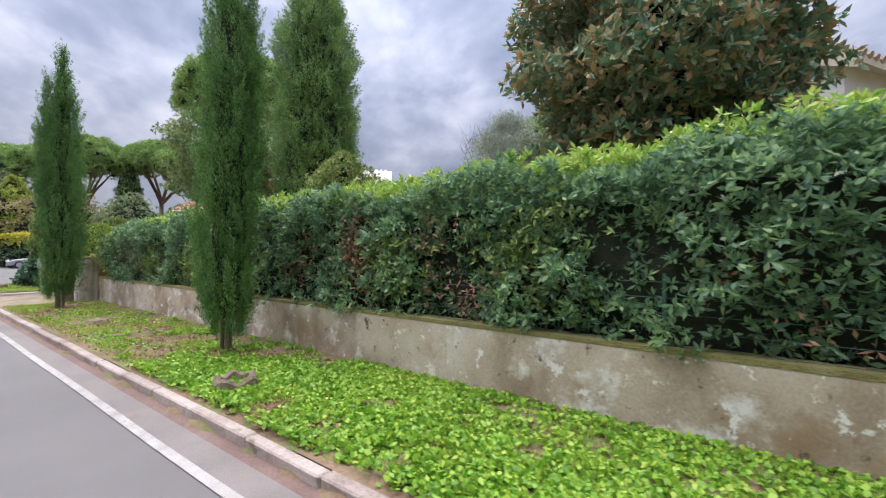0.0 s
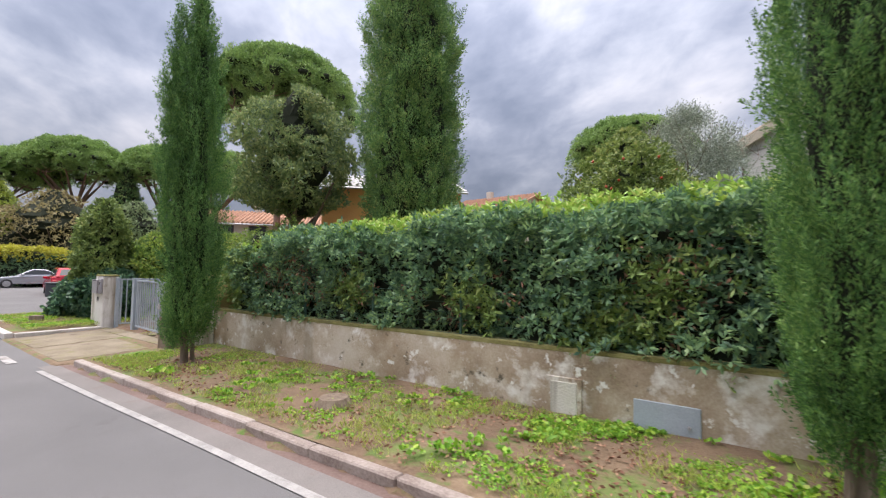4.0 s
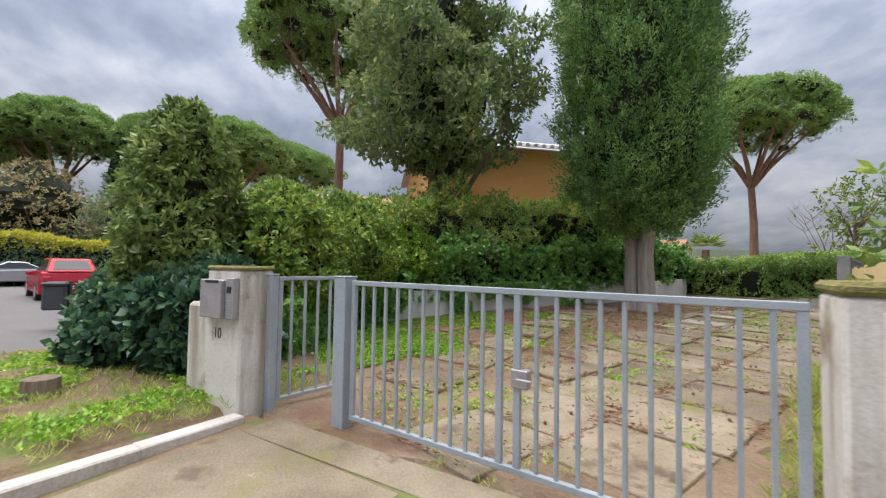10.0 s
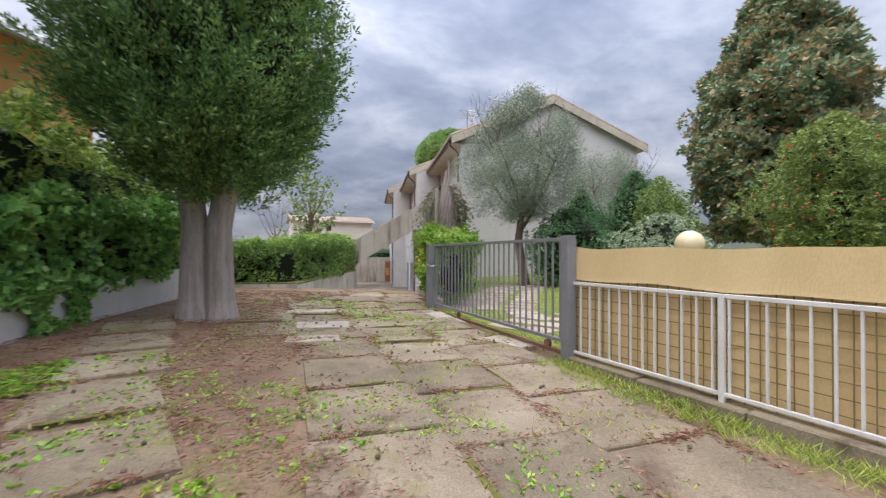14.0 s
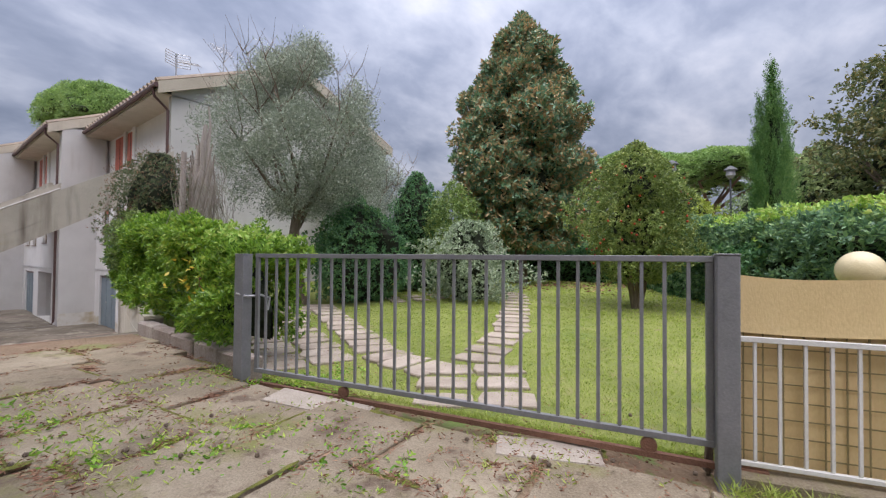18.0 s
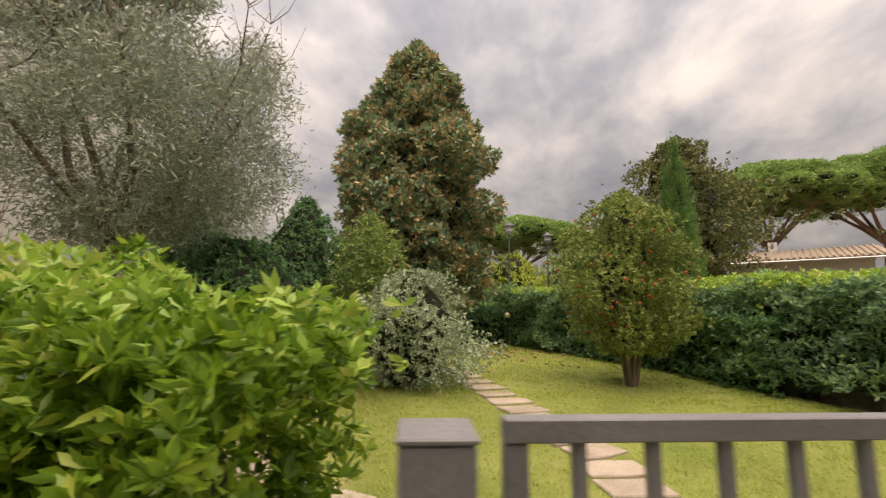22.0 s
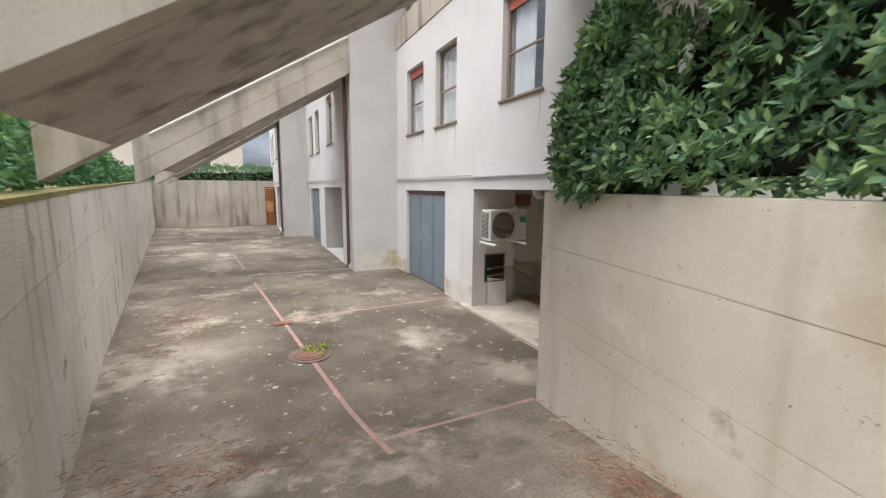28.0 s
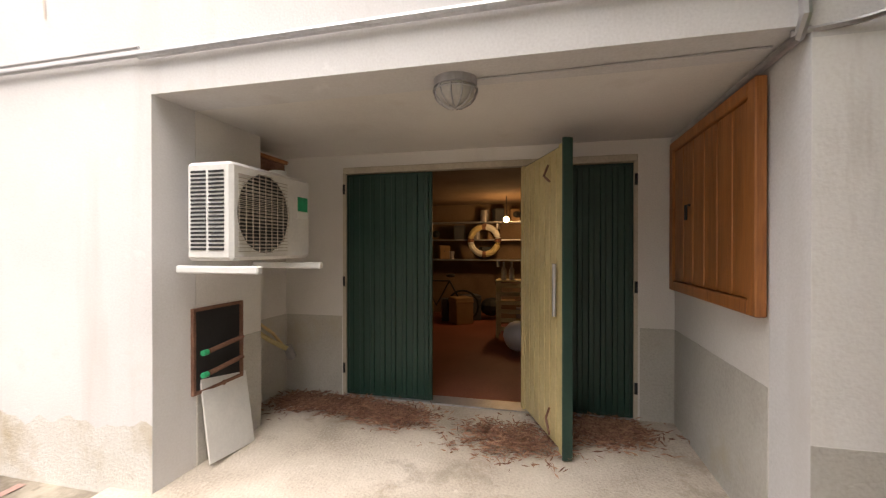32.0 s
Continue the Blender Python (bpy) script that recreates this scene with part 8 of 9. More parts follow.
for k, (x, y, r, h_, mt, sd) in enumerate(((-25.3, 0.6, 0.95, 2.6, VIBURNUM, 1.3), (-25.7, 2.6, 1.1, 3.0, VIBURNUM, 2.6), (-24.6, -1.5, 0.8, 2.2, BRIGHT, 3.9), (-26.2, 4.9, 1.1, 3.0, DARKBUSH, 4.4), (-26.7, 8.3, 1.1, 2.9, IVY, 5.1))):
    shrub("hedge_shrub", ("grey-green viburnum leaning over the drive", "grey-green viburnum leaning over the drive", "bright pittosporum leaning over the ivy", "dark evergreen shrub above the drive wall", "ivy-grown shrub at the end of the drive wall")[k], x, y, [(0.9, r * 0.6), (1.4, r), (h_ * 0.75, r * 0.95), (h_, r * 0.3)], 2200, 0.085, 0.036, mt, 7, sd, 0.42, 0.5, 4, 0.3)
# ivy trailing down the face of the boundary wall
iv = [(-24.25, -1.0), (-24.5, 1.6), (-24.5, 4.2)]
f_ = RNG.random(5200) ** 0.85
at = np.stack([np.interp(f_, [0, 0.5, 1], [p[0] for p in iv]) + 0.09, np.interp(f_, [0, 0.5, 1], [p[1] for p in iv]), 0.2 + 0.8 * RNG.random(5200) ** 0.5 + 0.1 * f_], 1)
at = at[(lumps(at, 1.3, 6.0) + 0.9 * (at[:, 2] - 0.62) - 0.5 * np.exp(-((at[:, 1] + 1.2) / 0.9) ** 2) > 0.02)]
tagged(part("trailing_ivy", whorls(at, np.tile([1.0, 0.25, -0.25], (len(at), 1)) + 0.5 * RNG.normal(size=at.shape), 5, 0.1, 0.075, 0.9), IVY), "dark ivy trailing down the whitewashed wall", "ivy", "", "stuff")
hr2 = np.random.default_rng(8)
f_ = hr2.random(2600)
at = np.stack([np.interp(f_, [0, 0.6, 1], [-21.9, -23.45, -24.05]) + 0.12, np.interp(f_, [0, 0.6, 1], [-4.55, -3.4, -1.8]) + 0.06, 0.1 + 0.85 * hr2.random(2600)], 1)
at = at[(lumps(at, 1.5, 21.0) > -0.35) & (at[:, 2] > 1.6 * (f_ - 0.62))]
tagged(part("wall_ivy", whorls(at, np.tile([0.8, 0.6, 0.1], (len(at), 1)) + 0.5 * hr2.normal(size=at.shape), 5, 0.13, 0.1, 0.9), IVY), "large-leaved ivy hanging over the wall behind the gate", "ivy", "", "stuff")
# mound of ivy and shrubs left of the pillar
shrub("ivy_mound", "mound of dark glossy ivy beside the gate pillar", *st(-6.35, 2.5)[:2], [(0.0, 0.85), (0.5, 1.0), (1.1, 0.85), (1.5, 0.3)], 2300, 0.14, 0.115, DARKIVY, 6, 7.7, 0.18, 0.25, 0, 0.1, squash=(1.15, 0.9))
shrub("ivy_mound", "mound of dark ivy sprawling over the corner", *st(-7.75, 2.35)[:2], [(0.0, 0.95), (0.5, 1.1), (1.05, 0.9), (1.45, 0.3)], 2700, 0.14, 0.115, DARKIVY, 6, 7.2, 0.18, 0.25, 0, 0.12, squash=(1.1, 0.95))
for k, (u, v, r, h_, mt, sd) in enumerate(((-6.5, 3.7, 1.0, 2.5, HEDGEMIX, 8.1), (-6.9, 5.3, 1.1, 2.6, HEDGEMIX, 8.8), (-8.0, 4.6, 1.2, 2.9, OLIVEGREEN, 9.4), (-6.95, 2.35, 0.82, 3.5, OLIVEGREEN, 9.9))):
    shrub("corner_shrub", "leafy evergreen shrub behind the gate pillar", *st(u, v)[:2], [(0.6, r * 0.75), (1.4, r), (h_ * 0.8, r * 0.8), (h_, r * 0.2)], 3200, 0.11, 0.042, mt, 8, sd, 0.3, 0.4, 4, 0.3)
hedge("back_hedge", "clipped hedge behind the low wall at the end of the drive", [(-26.5, 10.5, 0.6), (-22.9, 10.4, 0.6), (-22.2, 13.0, 0.62), (-21.45, 17.9, 0.66)], lambda s: lerp(s, [(0, 1.2), (4, 1.25), (8, 1.5), (12, 1.55)]), 0.5, 1050, 0.08, 0.034, LIGUSTRUM, 7, 7.0, 40, rough=0.16)
hedge("court_hedge", "clipped hedge on top of the court wall", [(-21.6, 18.6, 0.75), (-22.2, 21.5, 0.8), (-24.9, 41.8, 1.0), (-18.0, 42.2, 1.05)], lambda s: lerp(s, [(0, 0.8), (4, 0.6), (12, 0.4), (22, 0.6), (28, 0.9)]), 0.35, 230, 0.1, 0.042, DARKBUSH, 6, 8.0)

# ---- planter hedge along the ramp ----
hedge("planter_hedge", "bright glossy pittosporum hedge in the planter by the ramp", [(-18.32, 6.85, 0.55), (-18.2, 9.5, 0.6), (-17.9, 12.9, 0.72)], lambda s: lerp(s, [(0, 1.2), (1.2, 1.4), (3, 1.55), (5.4, 1.6)]), 0.5, 1700, 0.085, 0.031, BRIGHT, 9, 9.0, 60, rough=0.2, fold=0.15)
hedge("olive_green_hedge", "olive-green small-leaved bushes spilling over the ramp wall", [(-17.82, 12.3, 0.74), (-17.45, 14.4, 0.78)], lambda s: lerp(s, [(0, 1.5), (1.8, 1.95)]), 0.6, 1900, 0.062, 0.022, OLIVEGREEN, 8, 10.4, 30, rough=0.3, fold=0.15)
hedge("ramp_hedge", "dark pittosporum hedge overhanging the ramp wall", [(-17.45, 14.2, 0.82), (-17.15, 15.4, 0.84), (-16.9, 17.0, 0.84)], lambda s: lerp(s, [(0, 1.7), (2, 1.9), (2.9, 1.4)]), 0.52, 1500, 0.095, 0.034, PITTO, 9, 10.0, 10, rough=0.22, fold=0.15)
shrub("ramp_end_bush", "dark pittosporum bush hanging over the end of the ramp wall", -17.02, 17.4, [(0.0, 0.35), (0.3, 0.44), (0.8, 0.45), (1.3, 0.3), (1.6, 0.1)], 1700, 0.095, 0.034, PITTO, 9, 10.9, 0.25, 0.5, 4, 0.72, core=0.4)
shrub("brown_bush", "tall bush with brown seed heads beside the ramp", -17.25, 14.3, [(0.7, 0.85), (1.6, 1.15), (2.8, 1.1), (3.7, 0.4)], 4400, 0.06, 0.022, BROWNBUSH, 7, 10.6, 0.34, 0.6, 5, 0.6, core=0.5)
at, way = crown_points(900, [(0.9, 0.9), (1.6, 1.22), (2.8, 1.2), (3.85, 0.45)], 10.6, 0.34, 0.15)
part("seed_head_growth", leaf_mesh("seed_head_growth", np.repeat(at, 4, 0) + 0.03 * RNG.normal(size=(3600, 3)), np.repeat(way, 4, 0) * 0.4 + [0, 0, 0.8] + 0.5 * RNG.normal(size=(3600, 3)), 0.06, 0.012), DRY, bpy.data.objects["brown_bush"], "brown dry seed heads")
vt = thing("vine_trunk", (-18.05, 9.72, 0.4), "dead trunk wrapped in dry vines in the planter", "dead trunk")
tr_ = Geo()
for k in range(6):
    a = 1.05 * k
    tr_.tube([(0.09 * math.cos(a + 0.25 * q) + 0.02 * math.sin(3 * q + k), 0.09 * math.sin(a + 0.25 * q), -0.1 + 0.37 * q) for q in range(9 + k % 4)], [(0.085 + 0.02 * math.sin(1.7 * q + 2 * k)) * (1.0 if q < 7 else 1.0 - 0.17 * (q - 6)) for q in range(9 + k % 4)], 9)
part("trunk", tr_, PALEBARK, vt, "gnarled pale trunk")
part("second_stem", Geo().tube([(-0.25, 0.16, -0.1), (-0.27, 0.16, 1.5), (-0.24, 0.2, 3.1)], [0.06, 0.055, 0.05], 8), PALEBARK, vt)
g = Geo()
for k in range(26):
    a, zz = RNG.uniform(0, 6.28), RNG.uniform(0.8, 2.2)
    g.tube([(0.2 * math.cos(a + q * 1.4), 0.2 * math.sin(a + q * 1.4), zz + q * 1.3) for q in line(0, 1, 6)], 0.012, 4)
for k in range(200):
    a, zz = RNG.uniform(0, 6.28), RNG.uniform(1.3, 3.05)
    r, dz = RNG.uniform(0.22, 0.5), RNG.uniform(0.4, 1.0)
    g.tube([(0.17 * math.cos(a), 0.17 * math.sin(a), zz), (r * math.cos(a), r * math.sin(a), zz - 0.15 * dz), (r * 1.15 * math.cos(a + 0.5), r * 1.15 * math.sin(a + 0.5), zz - 0.6 * dz), (r * math.cos(a + 0.7), r * math.sin(a + 0.7), zz - 1.2 * dz)], 0.0035, 4)
part("vine_wrap", g, TWIGS, vt, "dry brown vines")
at = np.array([(-18.95 - 0.12 * RNG.random(), RNG.uniform(7.2, 8.6), RNG.uniform(1.1, 1.6)) for _ in range(22)])
tagged(part("yellow_leaves", leaf_mesh("yellow_leaves", at, RNG.normal(size=at.shape) + [-0.6, 0, 0], 0.12, 0.045, 0.15), YELLOWLEAF), "a few yellow leaves in the planter hedge", "leaves", "", "stuff")
wr = thing("planter_wires", (0, 0, 0), "thin tie wires strung in front of the planter hedge", "wire")
for z in (0.75, 0.95, 1.15):
    part("wire", Geo().tube([(-18.8, 6.5, z + 0.05), (-18.84, 7.6, z - 0.03), (-18.75, 9.5, z), (-18.55, 11.8, z + 0.15)], 0.002, 4), WIRE, wr)
part("stake", Geo().tube([(-18.72, 8.0, 0.3), (-18.74, 8.0, 1.35)], 0.03, 6), RUST, wr)

# ---- the garden ----
LAWN_EDGE = [(-3, -16.3), (1.9, -17.7), (6.3, -18.65), (12, -18.1), (17.3, -17)]
lawn = Geo().sheet(list(np.arange(-18.8, 1.0, 0.5)), list(np.arange(-3.0, 17.2, 0.5)), lambda x, y: (max(x, lerp(y, LAWN_EDGE)), y, (ground_z(max(x, lerp(y, LAWN_EDGE)), y) + 0.004 if street_uv(x, y)[1] > 2.5 else -0.3)))
setting("lawn", lawn, LAWN, "mown yellowish green lawn")


def lawn_point(x0, x1, y0, y1):
    def f():
        x, y = RNG.uniform(x0, x1), RNG.uniform(y0, y1)
        x = max(x, lerp(y, LAWN_EDGE) + 0.05)
        return (x, y, ground_z(x, y))
    return f


scatter("lawn_grass", "short grass blades of the lawn near the gate", 17000, lawn_point(-18.8, -12, 0.5, 10), 0.045, 0.006, GRASS, 5, 1.6, lambda p: np.array([street_uv(q[0], q[1])[1] for q in p]) > 2.7, 0.0)
scatter("lawn_grass_far", "short grass blades across the lawn", 9000, lawn_point(-12.5, -3.5, 1.5, 14), 0.06, 0.012, GRASS, 5, 1.4, lambda p: np.array([street_uv(q[0], q[1])[1] for q in p]) > 2.7, 0.0)
scatter("lawn_leaves", "brown fallen leaves under the magnolia", 380, lambda: (lambda x, y: (x, y, ground_z(x, y) + 0.03))(RNG.normal(-6.2, 1.6), RNG.normal(7.2, 1.3)), 0.13, 0.06, DRY, 1, 0.15)
step_paths = tagged(new("garden_path"), "irregular stepping stones set in the lawn", "", "", "structure")
st_meshes = []
for k in range(10):
    r = np.random.default_rng(100 + k)
    me = Geo().prism([(sx_ * 0.29 + r.uniform(-0.035, 0.035), sy_ * 0.19 + r.uniform(-0.03, 0.03)) for sx_, sy_ in ((-1, -1), (0.1, -1.08), (1, -1), (1.04, 0.1), (1, 1), (-0.1, 1.05), (-1, 1))], -0.03, 0.022, None, 0.012).mesh("stepping_stone")
    me.materials.append(CRAZY)
    st_meshes.append(me)


def stones(path, step, rows, sx=1.0):
    P = [Vector(p) for p in path]
    for i in range(len(P) - 1):
        d = P[i + 1] - P[i]
        n = max(1, int(d.length / step))
        a = math.degrees(math.atan2(d.y, d.x)) + 90
        for k in range(n):
            c = P[i] + d * (k + 0.5) / n
            for j in range(rows):
                o = (j - (rows - 1) / 2) * 0.63
                q = Vector((-d.y, d.x)).normalized() * o
                ob = part("stepping_stone", st_meshes[int(RNG.integers(10))], CRAZY, step_paths)
                x, y = c.x + q.x + RNG.uniform(-0.03, 0.03), c.y + q.y + RNG.uniform(-0.03, 0.03)
                ob.matrix_basis = pose(x, y, ground_z(x, y) + 0.01, RNG.uniform(-1, 1), RNG.uniform(-1, 1), a + RNG.uniform(-8, 8)) @ Matrix.Diagonal((sx, 1, 1, 1))


stones([(-17.9, 3.9), (-16.7, 4.75)], 0.42, 2)
stones([(-16.7, 4.75), (-14.85, 5.2), (-12.6, 6.3), (-11.2, 7.0), (-10.2, 7.8)], 0.41, 1, 1.1)
stones([(-17.2, 4.9), (-17.0, 6.2), (-16.2, 7.8), (-15.4, 9.4), (-14.6, 11.0)], 0.41, 1, 1.1)
stones([(-18.0, 6.4), (-17.3, 8.0), (-16.5, 9.8), (-15.2, 11.4)], 0.42, 2)
stones([(-13.2, 10.0), (-11.6, 9.0), (-10.2, 8.5)], 0.5, 2)


# olive: leaning trunk, airy silver crown
def olive(x, y, z, label, seed, H, R, n, airy=0.42):
    ob = thing("olive_tree", (x, y, z), label, "tree", "olive trees")
    prof = [(H * 0.34, R * 0.5), (H * 0.43, R * 0.92), (H * 0.62, R), (H * 0.8, R * 0.8), (H * 0.93, R * 0.45), (H, 0.05)]
    at, way = crown_points(n, prof, seed, 0.22, 0.8, airy)
    w_ = way * 0.5 + RNG.normal(size=at.shape) * 0.6 + [0, 0, 0.25]
    part("crown", leaf_mesh("crown", np.repeat(at, 7, 0) + 0.13 * RNG.normal(size=(7 * len(at), 3)), np.repeat(w_, 7, 0) + 0.7 * RNG.normal(size=(7 * len(at), 3)), 0.1, 0.021), OLIVE, ob)
    g_ = Geo().tube([(0.1, 0, -0.2), (0.0, 0, 0.7), (-0.12, 0.05, 1.5), (-0.05, 0, H * 0.32)], [0.22, 0.16, 0.14, 0.12], 10)
    ends = limbs(g_, (-0.05, 0, H * 0.3), 8, R * 0.7, H * 0.35, 0.075, int(seed * 5), 6)
    for i, e_ in enumerate(ends):
        for j_, e2 in enumerate(limbs(g_, e_, 5, R * 0.42, H * 0.16, 0.024, int(seed * 5) + i, 4)):
            limbs(g_, e2, 4, R * 0.25, H * 0.1, 0.009, int(seed * 5) + 40 * i + j_, 3)
    part("trunk", g_, BARK, ob)
    return ob


olive(-14.95, 11.5, 0.45, "olive tree with silvery airy crown by the house", 3.1, 7.0, 2.0, 19000, 0.44)
olive(-9.5, 15.0, 0.6, "smaller olive tree behind the shrubs", 4.7, 5.6, 1.9, 9500, 0.3)
# magnolia
leaf_tree("magnolia", "tall conical magnolia with dark glossy leaves, brown below", -6.3, 9.45, 0.65, [(1.4, 1.8), (2.4, 2.4), (4.2, 2.55), (6.2, 2.35), (8.0, 1.8), (9.4, 1.15), (10.3, 0.5), (10.8, 0.1)], 14000, 7, 0.2, 0.085, MAGNOLIA, (2.0, 0.24), 5.3, 0.26, 0.45, 0.0, 0.6)
shrub("arbutus", "rounded light green strawberry tree with several stems", -11.25, 4.0, [(0.6, 0.5), (1.1, 1.0), (1.9, 1.22), (2.7, 1.05), (3.3, 0.6), (3.75, 0.08)], 5600, 0.075, 0.028, ARBUTUS, 8, 6.1, 0.4, 0.5, 8, None, core=0.3, stem_r=0.05, category="tree")
fr = Geo()
at, way = crown_points(70, [(1.0, 1.0), (2.2, 1.35), (3.2, 0.8)], 6.1, 0.25, 0.1)
for p in at:
    fr.ball(tuple(p), 0.025, 4, 6)
part("red_fruit", fr, plain("red_fruit", (0.5, 0.06, 0.02), 0.4), bpy.data.objects["arbutus"], "small red fruit")["kind"] = "stuff"
shrub("silver_shrub", "silvery grey-green shrub on the lawn", -11.95, 8.05, [(0.05, 0.8), (0.7, 1.3), (1.4, 1.25), (2.1, 0.5)], 3000, 0.085, 0.032, ELEAGNUS, 7, 6.9, 0.62, 0.7, 5, core=0.4)
shrub("tall_shoots", "loose yellow-green shoots behind the silvery shrub", -11.2, 9.2, [(1.0, 0.8), (2.0, 0.85), (2.9, 0.6), (3.4, 0.15)], 1400, 0.11, 0.03, LIGHTBUSH, 7, 7.3, 0.35, 0.7, 6, core=0.0)
shrub("dark_shrub", "dense dark green shrub beside the garden path", -13.45, 10.75, [(0.05, 0.9), (0.9, 1.45), (1.8, 1.3), (2.6, 0.4)], 3400, 0.085, 0.034, DARKBUSH, 7, 7.9, 0.36, 0.5, 5)
shrub("tall_dark_shrub", "tall dark evergreen shrub between the olive and the magnolia", -10.9, 10.9, [(0.1, 0.7), (1.4, 1.0), (2.8, 0.85), (3.9, 0.15)], 2800, 0.09, 0.034, DARKBUSH, 7, 9.6, 0.35, 0.45, 5)
shrub("gable_shrub", "tall narrow shrub against the gable", -11.9, 13.0, [(0.3, 0.8), (1.6, 1.0), (2.6, 0.8), (3.6, 0.1)], 2000, 0.1, 0.036, DARKBUSH, 7, 8.4, 0.25, 0.4, 5)
shrub("back_shrub", "olive-green shrub at the back of the lawn", -8.3, 12.6, [(0.2, 1.2), (1.5, 1.6), (2.6, 1.1), (3.4, 0.2)], 1800, 0.12, 0.04, VIBURNUM, 7, 8.9, 0.28, 0.4, 5)
gl2 = thing("globe_lamp", (-3.7, 6.4, 0.6), "small globe lamp on a dark post at the hedge", "garden lamp", "globe lamps")
part("globe", Geo().ball((0, 0, 1.18), 0.11, 10, 16), GLOBE, gl2, "", True)
part("post", Geo().tube([(0, 0, -0.05), (0, 0, 1.08)], 0.025, 8), BLACK, gl2)


# ---- umbrella pines ----
def pine_parts(seed, H, R, forks):
    rng = np.random.default_rng(seed)
    zc = H * 0.72
    g_ = Geo().tube([(0, 0, -0.3), (0.1, 0.05, H * 0.3), (0.0, 0.15, H * 0.5)], [0.34, 0.27, 0.24], 10)
    ends = []
    for i in range(forks):
        a = 2 * math.pi * i / forks + rng.uniform(-0.3, 0.3)
        r = R * rng.uniform(0.35, 0.75)
        e_ = Vector((r * math.cos(a), r * math.sin(a), zc + rng.uniform(-0.3, 0.6)))
        g_.tube([(0, 0.15, H * 0.5 - 0.3), (r * 0.35 * math.cos(a), r * 0.35 * math.sin(a), H * 0.58), e_], [0.2, 0.15, 0.07], 7)
        ends += limbs(g_, e_, 4, R * 0.33, H * 0.07, 0.05, seed + i, 4)
    tips, ways, core = [], [], Geo()
    for i in range(170):
        rr = R * math.sqrt((i + rng.random()) / 170) * 0.95
        a = 2.4 * i + rng.uniform(-0.3, 0.3)
        k = 1 + 0.22 * noise.noise(Vector((math.cos(a) * 1.6 + seed, math.sin(a) * 1.6, 0.3)))
        dome = (H - zc) * math.sqrt(max(0, 1 - (rr / R) ** 2.4))
        c = np.array([rr * k * math.cos(a), rr * k * math.sin(a), zc - 0.35 + dome * (0.82 + 0.18 * rng.random()) + rng.uniform(-0.3, 0.3) - (0.55 * dome if i % 4 == 3 else 0)])
        cr = rng.uniform(0.7, 1.2) * R * 0.15
        d = rng.normal(size=(130, 3)); d[:, 2] = d[:, 2] * 0.9 + 0.25
        d /= np.linalg.norm(d, axis=1, keepdims=True)
        tips.append(c + d * (cr * rng.uniform(0.75, 1.0, (130, 1))) * [1, 1, 0.7]); ways.append(d + [0, 0, 0.45])
        core.ball(tuple(c), cr * 0.5, 5, 7, 0.5)
    q = R * 1.02 * np.sqrt(rng.random(7000)); b = rng.random(7000) * 2 * np.pi
    k = 1 + 0.22 * lumps(np.stack([np.cos(b) * 1.6, np.sin(b) * 1.6, 0 * b], 1), 1.0, seed)
    top = (H - zc) * np.sqrt(np.clip(1 - (q / (R * 1.03)) ** 2.4, 0, 1))
    skin = np.stack([q * k * np.cos(b), q * k * np.sin(b), zc - 0.3 + top * (1.0 + 0.06 * rng.random(7000)) + 0.3], 1)
    skin[:, 2] += 0.5 * lumps(skin, 0.9, seed + 3.0) - 0.15
    tips.append(skin); ways.append(np.stack([np.cos(b) * q / R, np.sin(b) * q / R, 0 * b + 0.9], 1))
    tips, ways = np.concatenate(tips), np.concatenate(ways)
    crown = whorls(tips, ways, 4, R * 0.05, R * 0.009, 0.8)
    return g_.mesh("trunk"), crown, core.mesh("inner_mass")


pine_a, pine_b = pine_parts(11, 14.5, 5.6, 9), pine_parts(23, 15.0, 6.2, 8)
for pm in (pine_a, pine_b):
    for me, mt in zip(pm, (PINEBARK, PINE, CORE)):
        me.materials.append(mt)


def pine(x, y, z, kind, s, sz, turn, label="umbrella pine with flat domed crown and bare trunk"):
    ob = thing("umbrella_pine", Matrix.Translation((x, y, z)) @ pose(0, 0, 0, 0, 0, turn) @ Matrix.Diagonal((s, s, sz, 1)), label, "tree", "umbrella pines")
    part("trunk", kind[0], PINEBARK, ob)
    part("crown", kind[1], PINE, ob)
    tagged(part("inner_mass", kind[2], CORE, ob), "inner twig mass, coloured near-black for shade between leaves", "", "", "stuff")
    return ob


def from_view(cx, cy, yaw, dist):
    """A place seen from (cx, cy) in a compass direction."""
    return cx - math.sin(radians(yaw)) * dist, cy + math.cos(radians(yaw)) * dist


